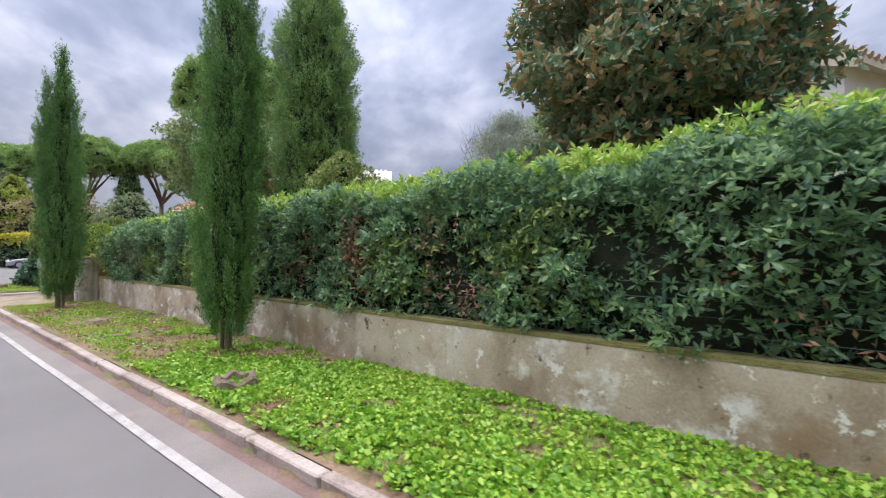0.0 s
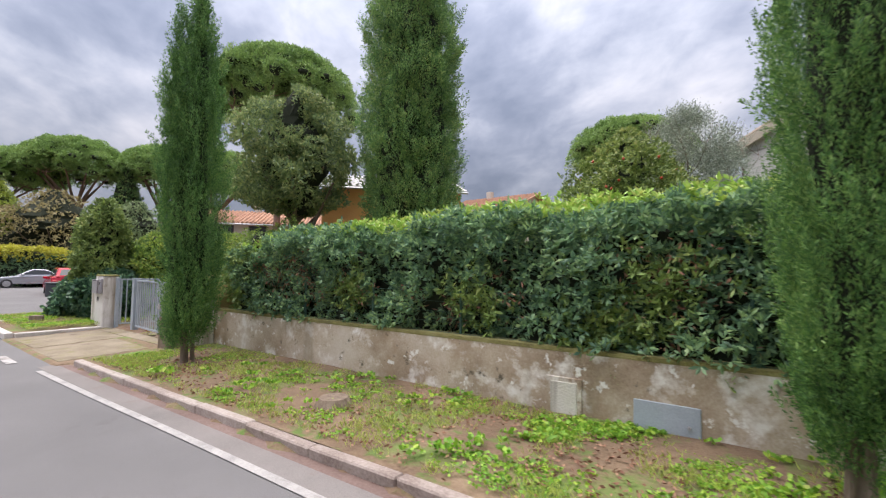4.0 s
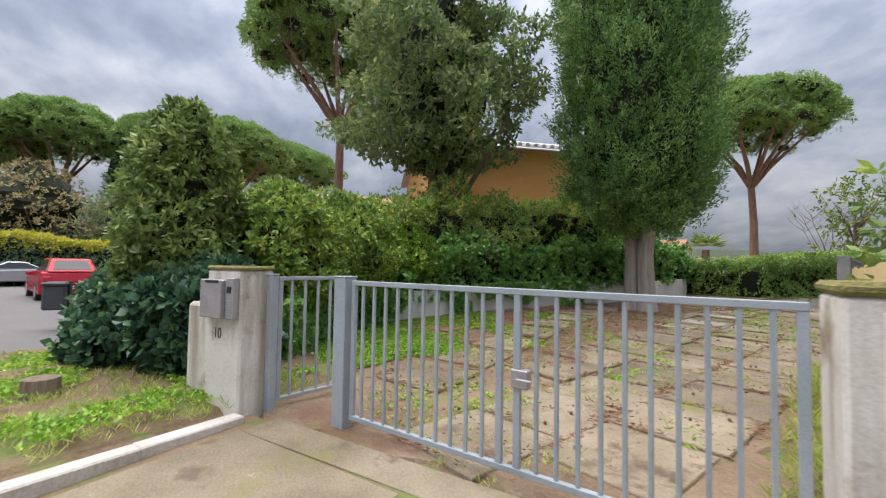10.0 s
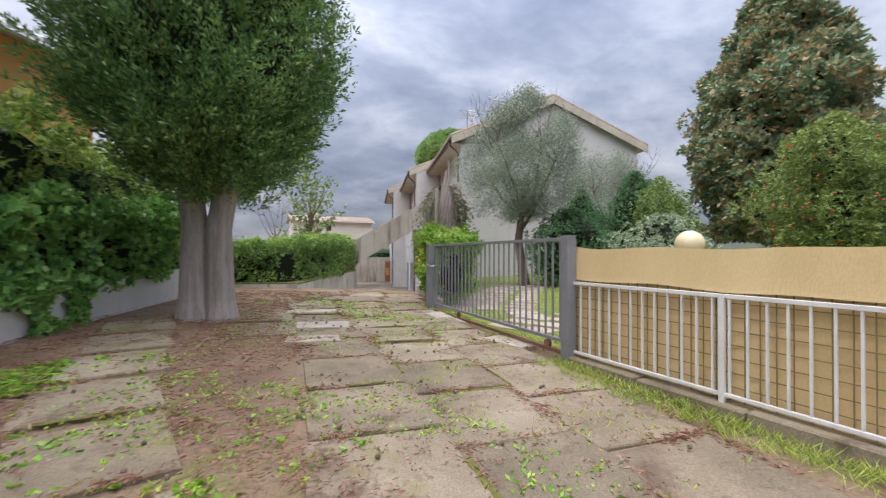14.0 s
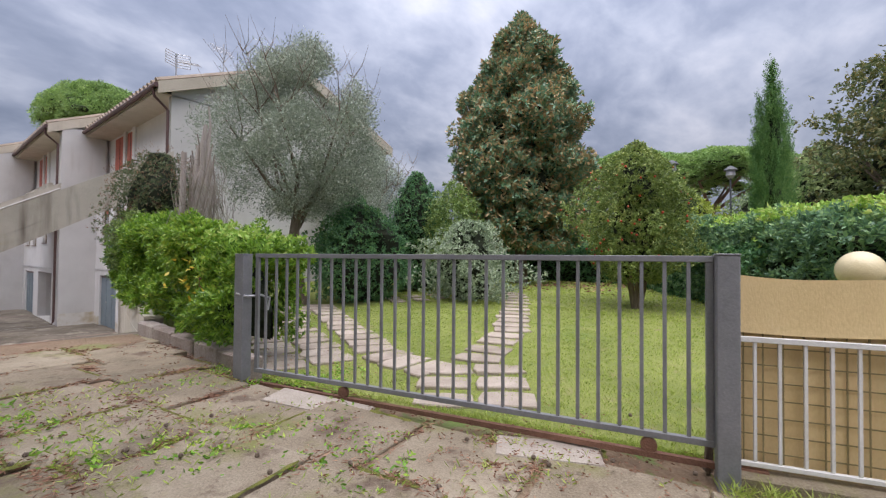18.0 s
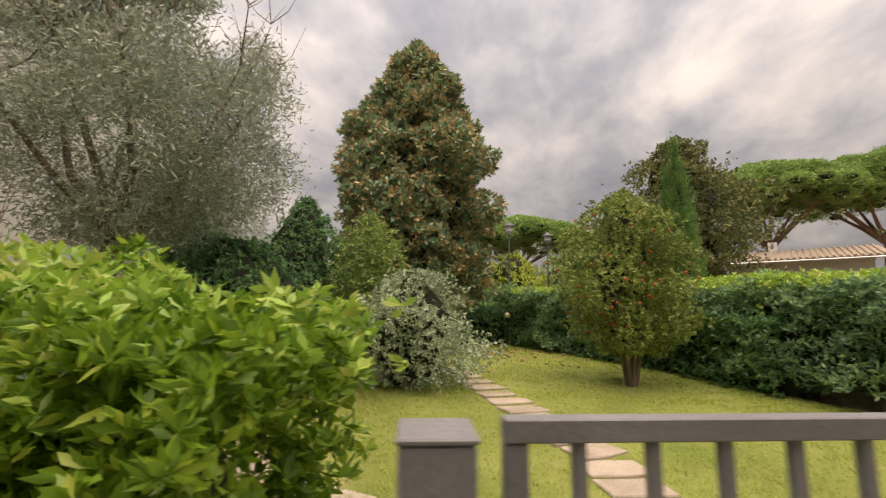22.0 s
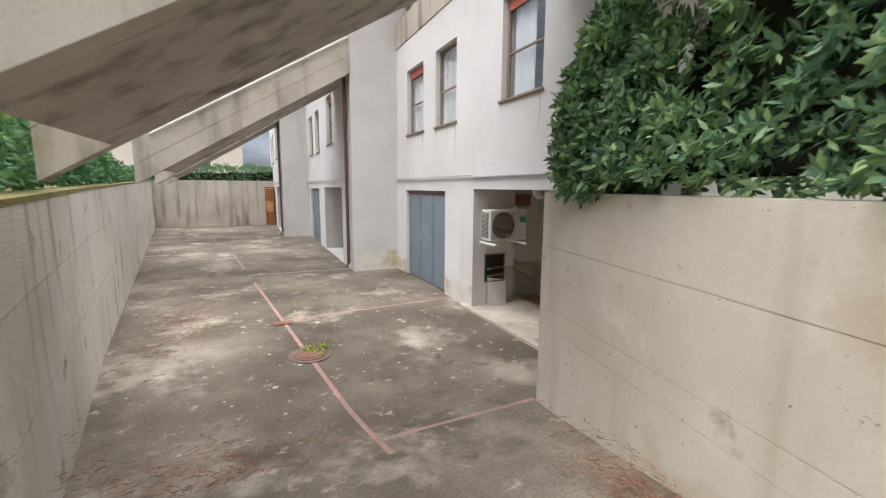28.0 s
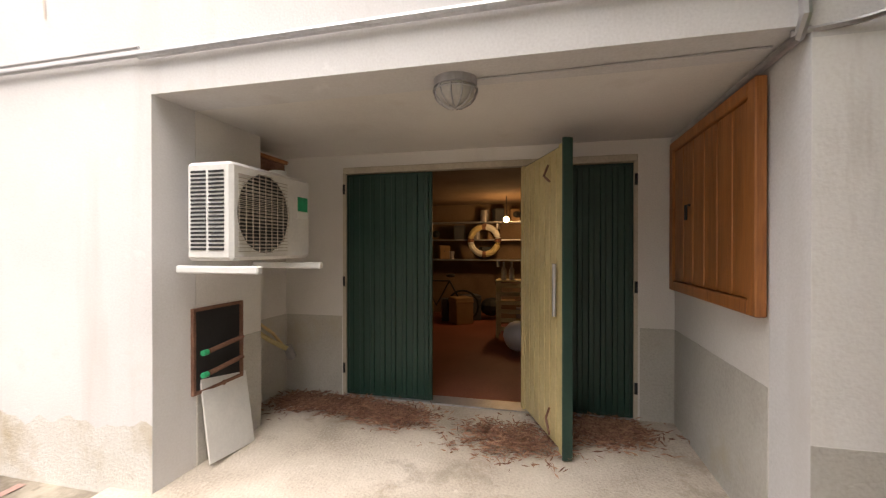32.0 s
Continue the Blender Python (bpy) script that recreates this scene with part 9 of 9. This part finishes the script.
PINES = [(-39.0, 0.8, 1.0, pine_b, 0.86, 1.1, 20), (-31.0, 29.0, 0.6, pine_a, 0.92, 1.0, 70), (*from_view(-9.1, -3.8, 103.5, 56), 0.3, pine_a, 0.95, 1.02, 10), (*from_view(-9.1, -3.8, 90, 50), 0.3, pine_b, 0.85, 0.95, 130),
         (*from_view(-9.1, -3.8, 95.5, 54), 0.3, pine_a, 0.9, 1.02, 220), (*from_view(-9.1, -3.8, 110, 62), 0.3, pine_b, 1.0, 0.91, 300), (*from_view(-9.1, -3.8, 84, 60), 0.3, pine_b, 1.0, 1.02, 75),
         (*from_view(-21.3, 1.3, -12.6, 62), 0.6, pine_a, 1.05, 1.38, 44), (*from_view(-20.1, 4.8, -117, 48), 0.8, pine_b, 1.05, 0.98, 200), (*from_view(-20.1, 4.8, -126, 52), 0.8, pine_a, 1.1, 1.05, 100),
         (*from_view(-21, 2.7, -78, 42), 0.8, pine_a, 1.0, 0.72, 160), (*from_view(-21, 2.7, -86, 46), 0.8, pine_b, 1.1, 0.72, 260), (*from_view(-9.1, -3.8, 117, 58), 0.3, pine_a, 0.8, 0.81, 30)]
for x, y, z, kd, s, sz, tn in PINES:
    pine(x, y, z, kd, s, sz, tn)

# ---- other trees around ----
oak_prof = [(1.5, 1.6), (3.0, 3.2), (5.5, 3.8), (8.0, 3.2), (10.0, 1.8), (11.2, 0.2)]
leaf_tree("dark_oak", "dark holm oak across the street", *from_view(-20.1, 4.8, -108, 31), 0.3, [(a * 1.2, b * 1.1) for a, b in oak_prof], 11000, 6, 0.24, 0.1, DARKOAK, (2.5, 0.3), 3.7, 0.75, 0.7, 0.26, 0.4, group="dark oaks")
leaf_tree("dark_oak", "dark holm oak beyond the garden hedge", *from_view(-20.1, 4.8, -100, 33), 0.3, [(a, b * 0.8) for a, b in [(z * 0.75, r) for z, r in oak_prof]], 3500, 6, 0.32, 0.12, VIBURNUM, (2.0, 0.25), 4.9, 0.35, 0.45, 0.05, 0.75, group="dark oaks")
leaf_tree("dark_oak", "tall dark holm oak beside the villa", *from_view(-20.1, 4.8, -132.5, 30), 0.3, [(a, b * 0.72) for a, b in oak_prof], 9500, 6, 0.24, 0.1, DARKOAK, (2.5, 0.3), 5.9, 0.75, 0.7, 0.26, 0.4, group="dark oaks")
leaf_tree("loquat", "open loquat tree with large leaves behind the ramp hedge", -23.9, 23.2, 0.6, [(1.8, 1.0), (3.0, 1.7), (4.4, 1.8), (5.6, 1.1), (6.2, 0.2)], 420, 6, 0.26, 0.09, OLIVEGREEN, (1.6, 0.1), 6.6, 0.4, 0.9, 0.36, 0.0, 16)
leaf_tree("small_cypress", "small dark conical cypress behind the street trees", *from_view(-9.1, -3.8, 99, 52), 0.15, [(0.5, 1.1), (4, 1.6), (9, 1.2), (13.2, 0.1)], 2500, 5, 0.3, 0.08, BIGCYPRESS, (1.5, 0.2), 7.2, 0.15, 0.3, 0, 0.85)
for k, (yw, d, h_, r, mt) in enumerate(((113, 53, 11.0, 5.0, FARGREEN), (109.5, 49, 8.8, 2.3, FARLIME), (105, 46, 8.0, 4.4, FARBROWN), (98, 44, 7.4, 3.4, FARGREEN), (117, 50, 7.0, 3.6, FARLIME), (92, 44, 6.4, 3.2, OLIVEGREEN), (122, 56, 10.0, 5.4, FARGREEN))):
    x, y = from_view(-9.1, -3.8, yw, d)
    leaf_tree("far_tree", "bushy tree across the side road", x, y, 0.15, [(0.4, r * 0.7), (h_ * 0.3, r), (h_ * 0.7, r * 0.85), (h_, r * 0.15)], 2600, 6, 0.26, 0.1, mt, (1.2, 0.2), 8.0 + k, 0.42, 0.5, 0.12, 0.6, group="trees across the road")
for k, (yw, d, h_, r, mt) in enumerate(((-92, 36, 6.5, 3.6, FARGREEN), (-84, 34, 6.0, 3.0, FARLIME), (-72, 36, 7.0, 3.5, FARGREEN), (-64, 32, 5.0, 3.0, DARKBUSH), (-104, 40, 7.5, 4, LIGHTBUSH), (-120, 24, 3.5, 2.2, PITTO))):
    x, y = from_view(-21, 2.7, yw, d)
    leaf_tree("garden_tree", "leafy tree in the neighbouring gardens", x, y, 0.4, [(0.4, r * 0.7), (h_ * 0.3, r), (h_ * 0.7, r * 0.85), (h_, r * 0.15)], 2400, 6, 0.25, 0.1, mt, (1.2, 0.2), 18.0 + k, 0.42, 0.5, 0.12, 0.6, group="trees beyond the lawn")
# hedge across the side road, partly turned yellow
hx = [from_view(-9.1, -3.8, a, d) for a, d in ((120, 45), (112, 41), (104, 38), (98, 36))]
hedge("far_hedge", "trimmed hedge across the side road", [(x, y, 0.1) for x, y in hx], lambda s: 2.3, 0.6, 200, 0.2, 0.07, PITTO, 6, 12.0)
hedge("yellow_creeper", "yellowed creeper along the top of a hedge", [(x, y, 2.0) for x, y in hx], lambda s: 0.8 + 0.25 * math.sin(0.7 * s), 0.75, 130, 0.2, 0.09, YELLOWHEDGE, 6, 13.0)
# palm beyond the drive
px, py = from_view(-16.6, -5.4, 27, 31)
pm = thing("palm", (px, py, 0.6), "small fan palm beyond the drive", "palm")
part("trunk", Geo().tube([(0, 0, -0.2), (0, 0, 2.2)], [0.25, 0.22], 9), BARK, pm)
for i in range(22):
    a, e_ = 2.4 * i, 0.3 + 0.9 * ((i * 7) % 10) / 10
    tip = Vector((1.0 * math.cos(a) * math.cos(e_), 1.0 * math.sin(a) * math.cos(e_), 2.3 + 1.0 * math.sin(e_)))
    k = 13
    rad = (tip - Vector((0, 0, 2.2))).normalized()
    s1 = rad.cross(Vector((0, 0, 1))).normalized()
    ats = np.tile(tuple(tip * 0.55 + Vector((0, 0, 2.2)) * 0.45), (k, 1))
    wys = np.array([tuple(rad * math.cos(q) + s1 * math.sin(q) + Vector((0, 0, -0.15))) for q in line(-1.2, 1.2, k)])
    part("frond", leaf_mesh("frond", ats, wys, 0.75, 0.07), LIGHTBUSH, pm)
# bare tree
bt = thing("bare_tree", (-27.5, 30.5, 0.6), "leafless grey tree beyond the court", "tree")
g = Geo().tube([(0, 0, -0.2), (0.1, 0, 2.0)], [0.12, 0.09], 7)
for i, e_ in enumerate(limbs(g, (0.1, 0, 1.8), 7, 1.6, 2.2, 0.05, 91, 5)):
    for e2 in limbs(g, e_, 4, 0.9, 0.9, 0.02, 92 + i, 4):
        limbs(g, e2, 3, 0.5, 0.5, 0.009, 120 + i, 3)
part("branches", g, TWIGS, bt)

# ---- other houses, cars and street furniture ----
def simple_house(name, label, m, w, d, h, rh, wall, roofm, wins, over=0.5):
    ob = thing(name, m, label, "house", "houses around")
    vs = [(x, y, z) for x in (0, w) for y, z in ((0, -1), (d, -1), (d, h), (d / 2, h + rh), (0, h))]
    part("wall", Geo().add(vs, [(0, 1, 2, 3, 4)[::-1], (5, 6, 7, 8, 9)] + [(i, (i + 1) % 5, 5 + (i + 1) % 5, 5 + i) for i in range(5) if i not in (2, 3)]), wall, ob)
    k = rh / (d / 2)
    g_ = Geo()
    for s_ in (0, 1):
        y0, y1 = (-over, d / 2) if s_ == 0 else (d + over, d / 2)
        z0 = h - over * k
        vs = [(x, y, z + e_) for x in (-over, w + over) for y, z in ((y0, z0), (y1, h + rh)) for e_ in (0.02, 0.2)]
        g_.add(vs, [(0, 1, 3, 2), (4, 6, 7, 5), (0, 4, 5, 1), (2, 3, 7, 6), (0, 2, 6, 4), (1, 5, 7, 3)])
    rf = part("roof", g_, roofm, ob)
    t_ = Geo()
    for i in range(int((w + 2 * over) / 0.35)):
        x = -over + 0.35 * i + 0.17
        t_.tube([(x, -over - 0.05, h - over * k + 0.22), (x, d / 2, h + rh + 0.22), (x, d + over + 0.05, h - over * k + 0.22)], 0.1, 5)
    part("tile_covering", t_, roofm, rf)
    part("gutter", Geo().tube([(-over, -over - 0.08, h - over * k + 0.06), (w + over, -over - 0.08, h - over * k + 0.06)], 0.07, 6), STEEL, rf)
    part("chimney", Geo().box(w * 0.3, w * 0.3 + 0.6, d / 2 - 0.3, d / 2 + 0.3, h + rh - 0.3, h + rh + 0.9, None, 0.02), wall, rf)
    for x, y, z, ww, hh, face in wins:
        mm = pose(x, 0, z) if face == "y" else pose(w, x, z, 0, 0, 90)
        wdw = part("window", Geo().box(-ww / 2, ww / 2, -0.03, 0.02, 0, hh, mm, 0.01), BROWNMETAL, ob)
        part("pane", Geo().box(-ww / 2 + 0.06, ww / 2 - 0.06, -0.04, -0.031, 0.06, hh - 0.06, mm), TINTED, wdw)
        part("sill", Geo().box(-ww / 2 - 0.06, ww / 2 + 0.06, -0.1, 0.0, -0.06, 0, mm), WHITE, wdw)
    return ob


# orange house left of the drive: its corner shows between the trees
simple_house("orange_house", "orange rendered house with grey roof edge behind the trees", pose(-30.1, 2.35, 0.3, 0, 0, 73), 8.0, 9.0, 6.05, 1.5, ORANGEWALL, GREYWALL, [], 0.35)
simple_house("hill_house", "tall cream house with red tile roof beyond the old cypress", pose(-46.0, 19.0, 0.5, 0, 0, 25), 8, 8, 7.6, 1.6, CREAMWALL, ROOFTILE, [(3, 0, 5, 1.0, 1.3, "y"), (6, 0, 5, 1.0, 1.3, "y")], 0.6)
simple_house("tiled_house", "low cream house with red tile roof behind the street trees", pose(-48.0, -4.6, 0.15, 0, 0, 75), 12, 9, 5.5, 1.4, CREAMWALL, ROOFTILE, [(2.2, 0, 3.9, 1.3, 1.4, "y"), (4.8, 0, 3.9, 1.5, 1.4, "y"), (8.0, 0, 3.9, 1.3, 1.4, "y")], 0.7)
vx, vy = from_view(-20.1, 4.8, -119.5, 39)
vx, vy = vx - 4.5 * math.cos(radians(240)), vy - 4.5 * math.sin(radians(240))
vil = simple_house("white_villa", "white villa with red tile roof across the street", pose(vx, vy, 0.4, 0, 0, 240), 8, 8, 5.5, 1.0, WHITEWALL, OLDTILE, [], 0.8)
simple_house("far_house", "pale house with tile roof behind the street trees", pose(*from_view(-9.1, -3.8, 44, 82), 0.5, 0, 0, 20), 12, 8, 4.4, 1.4, CREAMWALL, ROOFTILE, [(3, 0, 2.4, 1.0, 1.3, "y"), (8, 0, 2.4, 1.0, 1.3, "y")])
simple_house("far_block", "pale block of flats beyond the court", pose(*from_view(-20.1, 10, 12, 75), 0.5, 0, 0, 15), 16, 9, 7.5, 1.2, CREAMWALL, OLDTILE, [(3, 0, 3, 1, 1.3, "y"), (7, 0, 3, 1, 1.3, "y"), (11, 0, 3, 1, 1.3, "y"), (3, 0, 5.6, 1, 1.3, "y"), (7, 0, 5.6, 1, 1.3, "y")])
for i in range(3):
    arch = Geo().prism([(0.45 * math.cos(a), 0.45 * math.sin(a)) for a in line(0, math.pi, 9)] + [(-0.45, -0.9), (0.45, -0.9)], 0, 0.04)
    a_ = part("arched_window", arch, RED, vil, "arched window with reddish shutters")
    a_.matrix_basis = pose(1.4 + 2.6 * i, -0.005, 4.1, 90)


def car(name, label, m, L, W, H, paint, profile, glass_profile):
    """A parked car: body and cabin from side outlines, wheels, lamps, windows."""
    ob = thing(name, m, label, "car")

    def hull(outline, half, taper):
        g_ = Geo()
        n = len(outline)
        vs = [(x, s_ * (half - taper * max(0, (z - 0.55)) ), z) for s_ in (-1, 1) for x, z in outline]
        g_.add(vs, [tuple(range(n))[::-1], tuple(range(n, 2 * n))] + [(i, (i + 1) % n, n + (i + 1) % n, n + i) for i in range(n)])
        return g_
    body = part("body", hull(profile, W / 2, 0.12), paint, ob)
    md_ = body.modifiers.new("soft_edges", "BEVEL"); md_.width, md_.segments, md_.limit_method = 0.06, 2, "ANGLE"
    zl, zh = glass_profile[0][1], glass_profile[1][1]
    cab = part("cabin", hull(glass_profile, W / 2 - 0.06, 0.3), paint, ob)
    md_ = cab.modifiers.new("soft_edges", "BEVEL"); md_.width, md_.segments, md_.limit_method = 0.05, 2, "ANGLE"
    cx_ = sum(x for x, z in glass_profile) / 4
    side = [(cx_ + (x - cx_) * 0.84, zl + 0.06 + (z - zl) * 0.72) for x, z in glass_profile]
    part("side_windows", hull(side, W / 2 - 0.052, 0.3), TINTED, ob, "dark tinted side windows")
    (x0, _), (x1, _), (x2, _), (x3, _) = glass_profile
    screens = [(x0 + 0.2 * (x1 - x0) - 0.012, zl + 0.2 * (zh - zl)), (x0 + 0.84 * (x1 - x0) - 0.012, zl + 0.84 * (zh - zl)), (x3 + 0.84 * (x2 - x3) + 0.012, zl + 0.84 * (zh - zl)), (x3 + 0.16 * (x2 - x3) + 0.012, zl + 0.16 * (zh - zl))]
    part("windscreens", hull(screens, W / 2 - 0.2, 0.3), TINTED, ob, "dark tinted front and rear screens")
    for x in (-L * 0.3, L * 0.31):
        for s_ in (-1, 1):
            wh = part("wheel", Geo().tube([(x, s_ * (W / 2 - 0.2), 0.31), (x, s_ * (W / 2 - 0.19), 0.31), (x, s_ * (W / 2 - 0.02), 0.31), (x, s_ * (W / 2), 0.31)], [0.28, 0.31, 0.31, 0.28], 20), TYRE, ob)
            part("rim", Geo().tube([(x, s_ * (W / 2 - 0.01), 0.31), (x, s_ * (W / 2 + 0.008), 0.31)], [0.21, 0.18], 14), STEEL, wh)
    for s_ in (-1, 1):
        part("tail_lamp", Geo().box(-L / 2 - 0.01, -L / 2 + 0.12, s_ * (W / 2 - 0.2) - 0.12, s_ * (W / 2 - 0.2) + 0.12, 0.68, 0.84, None, 0.02), SIGNRED, ob)
        part("headlamp", Geo().box(L / 2 - 0.16, L / 2 + 0.0, s_ * (W / 2 - 0.25) - 0.14, s_ * (W / 2 - 0.25) + 0.14, 0.55, 0.7, None, 0.03), WHITE, ob)
        part("mirror", Geo().box(0.45, 0.6, s_ * (W / 2 + 0.02) - 0.08, s_ * (W / 2 + 0.02) + 0.08, 0.85, 0.97, None, 0.02), paint, ob)
    part("number_plate", Geo().box(-L / 2 - 0.02, -L / 2 + 0.0, -0.26, 0.26, 0.42, 0.53), WHITE, ob)
    return ob


car("hatchback", "red parked hatchback seen from behind", pose(-36.0, -10.0, 0.115, 0, 0, 200), 4.0, 1.7, 1.46, REDCAR,
    [(-2.0, 0.25), (-2.0, 0.7), (-1.9, 1.0), (-0.9, 1.02), (0.7, 0.98), (1.5, 0.82), (1.98, 0.62), (2.0, 0.28)], [(-1.95, 0.98), (-1.5, 1.44), (0.1, 1.46), (0.95, 0.97)])
car("roadster", "silver parked roadster with hard top", pose(-45.0, -14.2, 0.115, 0, 0, -70), 4.05, 1.75, 1.3, SILVERCAR,
    [(-2.02, 0.28), (-2.02, 0.72), (-1.85, 0.9), (-0.8, 0.9), (0.6, 0.86), (1.5, 0.74), (1.98, 0.55), (2.02, 0.28)], [(-1.35, 0.88), (-0.6, 1.28), (0.05, 1.29), (0.8, 0.86)])
bx, by = st(-11.3, 2.14)[:2]
bn_ = thing("litter_bin", (bx, by, rise(-11.3) + 0.02), "dark grey litter bin on a short post", "bin")
part("post", Geo().tube([(0, 0.2, -0.1), (0, 0.2, 0.95)], 0.03, 8), GREY_PLASTIC, bn_)
part("bin", Geo().box(-0.22, 0.22, -0.17, 0.17, 0.4, 0.86, None, 0.03), GREY_PLASTIC, bn_)
part("lid", Geo().box(-0.24, 0.24, -0.19, 0.19, 0.86, 0.93, None, 0.025), GREY_PLASTIC, bn_)
lx, ly = from_view(-11.43, -4.61, 114.8, 27)
lmp = thing("street_lamp", (lx, ly, 0.12), "dark green street lamp on a grassy island", "street lamp", "street lamps")
part("pole", Geo().tube([(0, 0, -0.2), (0, 0, 1.0), (0, 0, 6.6)], [0.1, 0.07, 0.05], 10), GREY_PLASTIC, lmp)
part("lantern", Geo().tube([(0, 0, 6.55), (0, 0, 6.75), (0, 0, 7.1)], [0.12, 0.28, 0.24], 12), BOXMETAL, lmp)
part("hood", Geo().tube([(0, 0, 7.1), (0, 0, 7.25), (0, 0, 7.4)], [0.42, 0.3, 0.06], 12), GREY_PLASTIC, lmp)
for cx_, cy_, yw, d_, zz in ((-20.77, -1.57, -74.5, 30, 0.5), (-19.77, 6.13, -94.5, 32, 0.5)):
    x, y = from_view(cx_, cy_, yw, d_)
    copy_thing(lmp, pose(x, y, zz))
dx_, dy_ = from_view(-11.43, -4.61, 113, 29)
dmp = thing("waste_container", (dx_, dy_, 0.12, 0, 0, 20), "grey roadside waste container with red stripes", "waste container")
part("body", Geo().box(-0.9, 0.9, -0.6, 0.6, 0.15, 1.2, None, 0.1), GATEPAINT, dmp)
part("lid", Geo().tube([(-0.9, 0, 1.15), (0.9, 0, 1.15)], 0.58, 16), GATEPAINT, dmp)
for k in range(3):
    part("stripe", Geo().box(0.9, 0.91, -0.5, -0.35, 0.35 + 0.2 * k, 0.45 + 0.2 * k), SIGNRED, dmp)
for x in (-0.7, 0.7):
    part("foot", Geo().box(x - 0.1, x + 0.1, -0.5, 0.5, 0.0, 0.16), BLACK, dmp)
# low hills closing the distance
hill = Geo().sheet(line(0, 2 * math.pi, 73), line(0, 1, 4), lambda a, f: ((230 + 60 * f) * math.cos(a) - 20, (230 + 60 * f) * math.sin(a) + 5, -2 + f * (7 + 4 * noise.noise(Vector((math.cos(a) * 3, math.sin(a) * 3, 1)))) * (1 + 0.8 * max(0, math.sin(a)))))
setting("backdrop_hills", hill, surface("far_woods", [(0.3, (0.03, 0.045, 0.03)), (0.5, (0.06, 0.075, 0.045)), (0.7, (0.1, 0.11, 0.07))], 0.15, 1.2, 1.0, 0.0), "distant wooded hills")
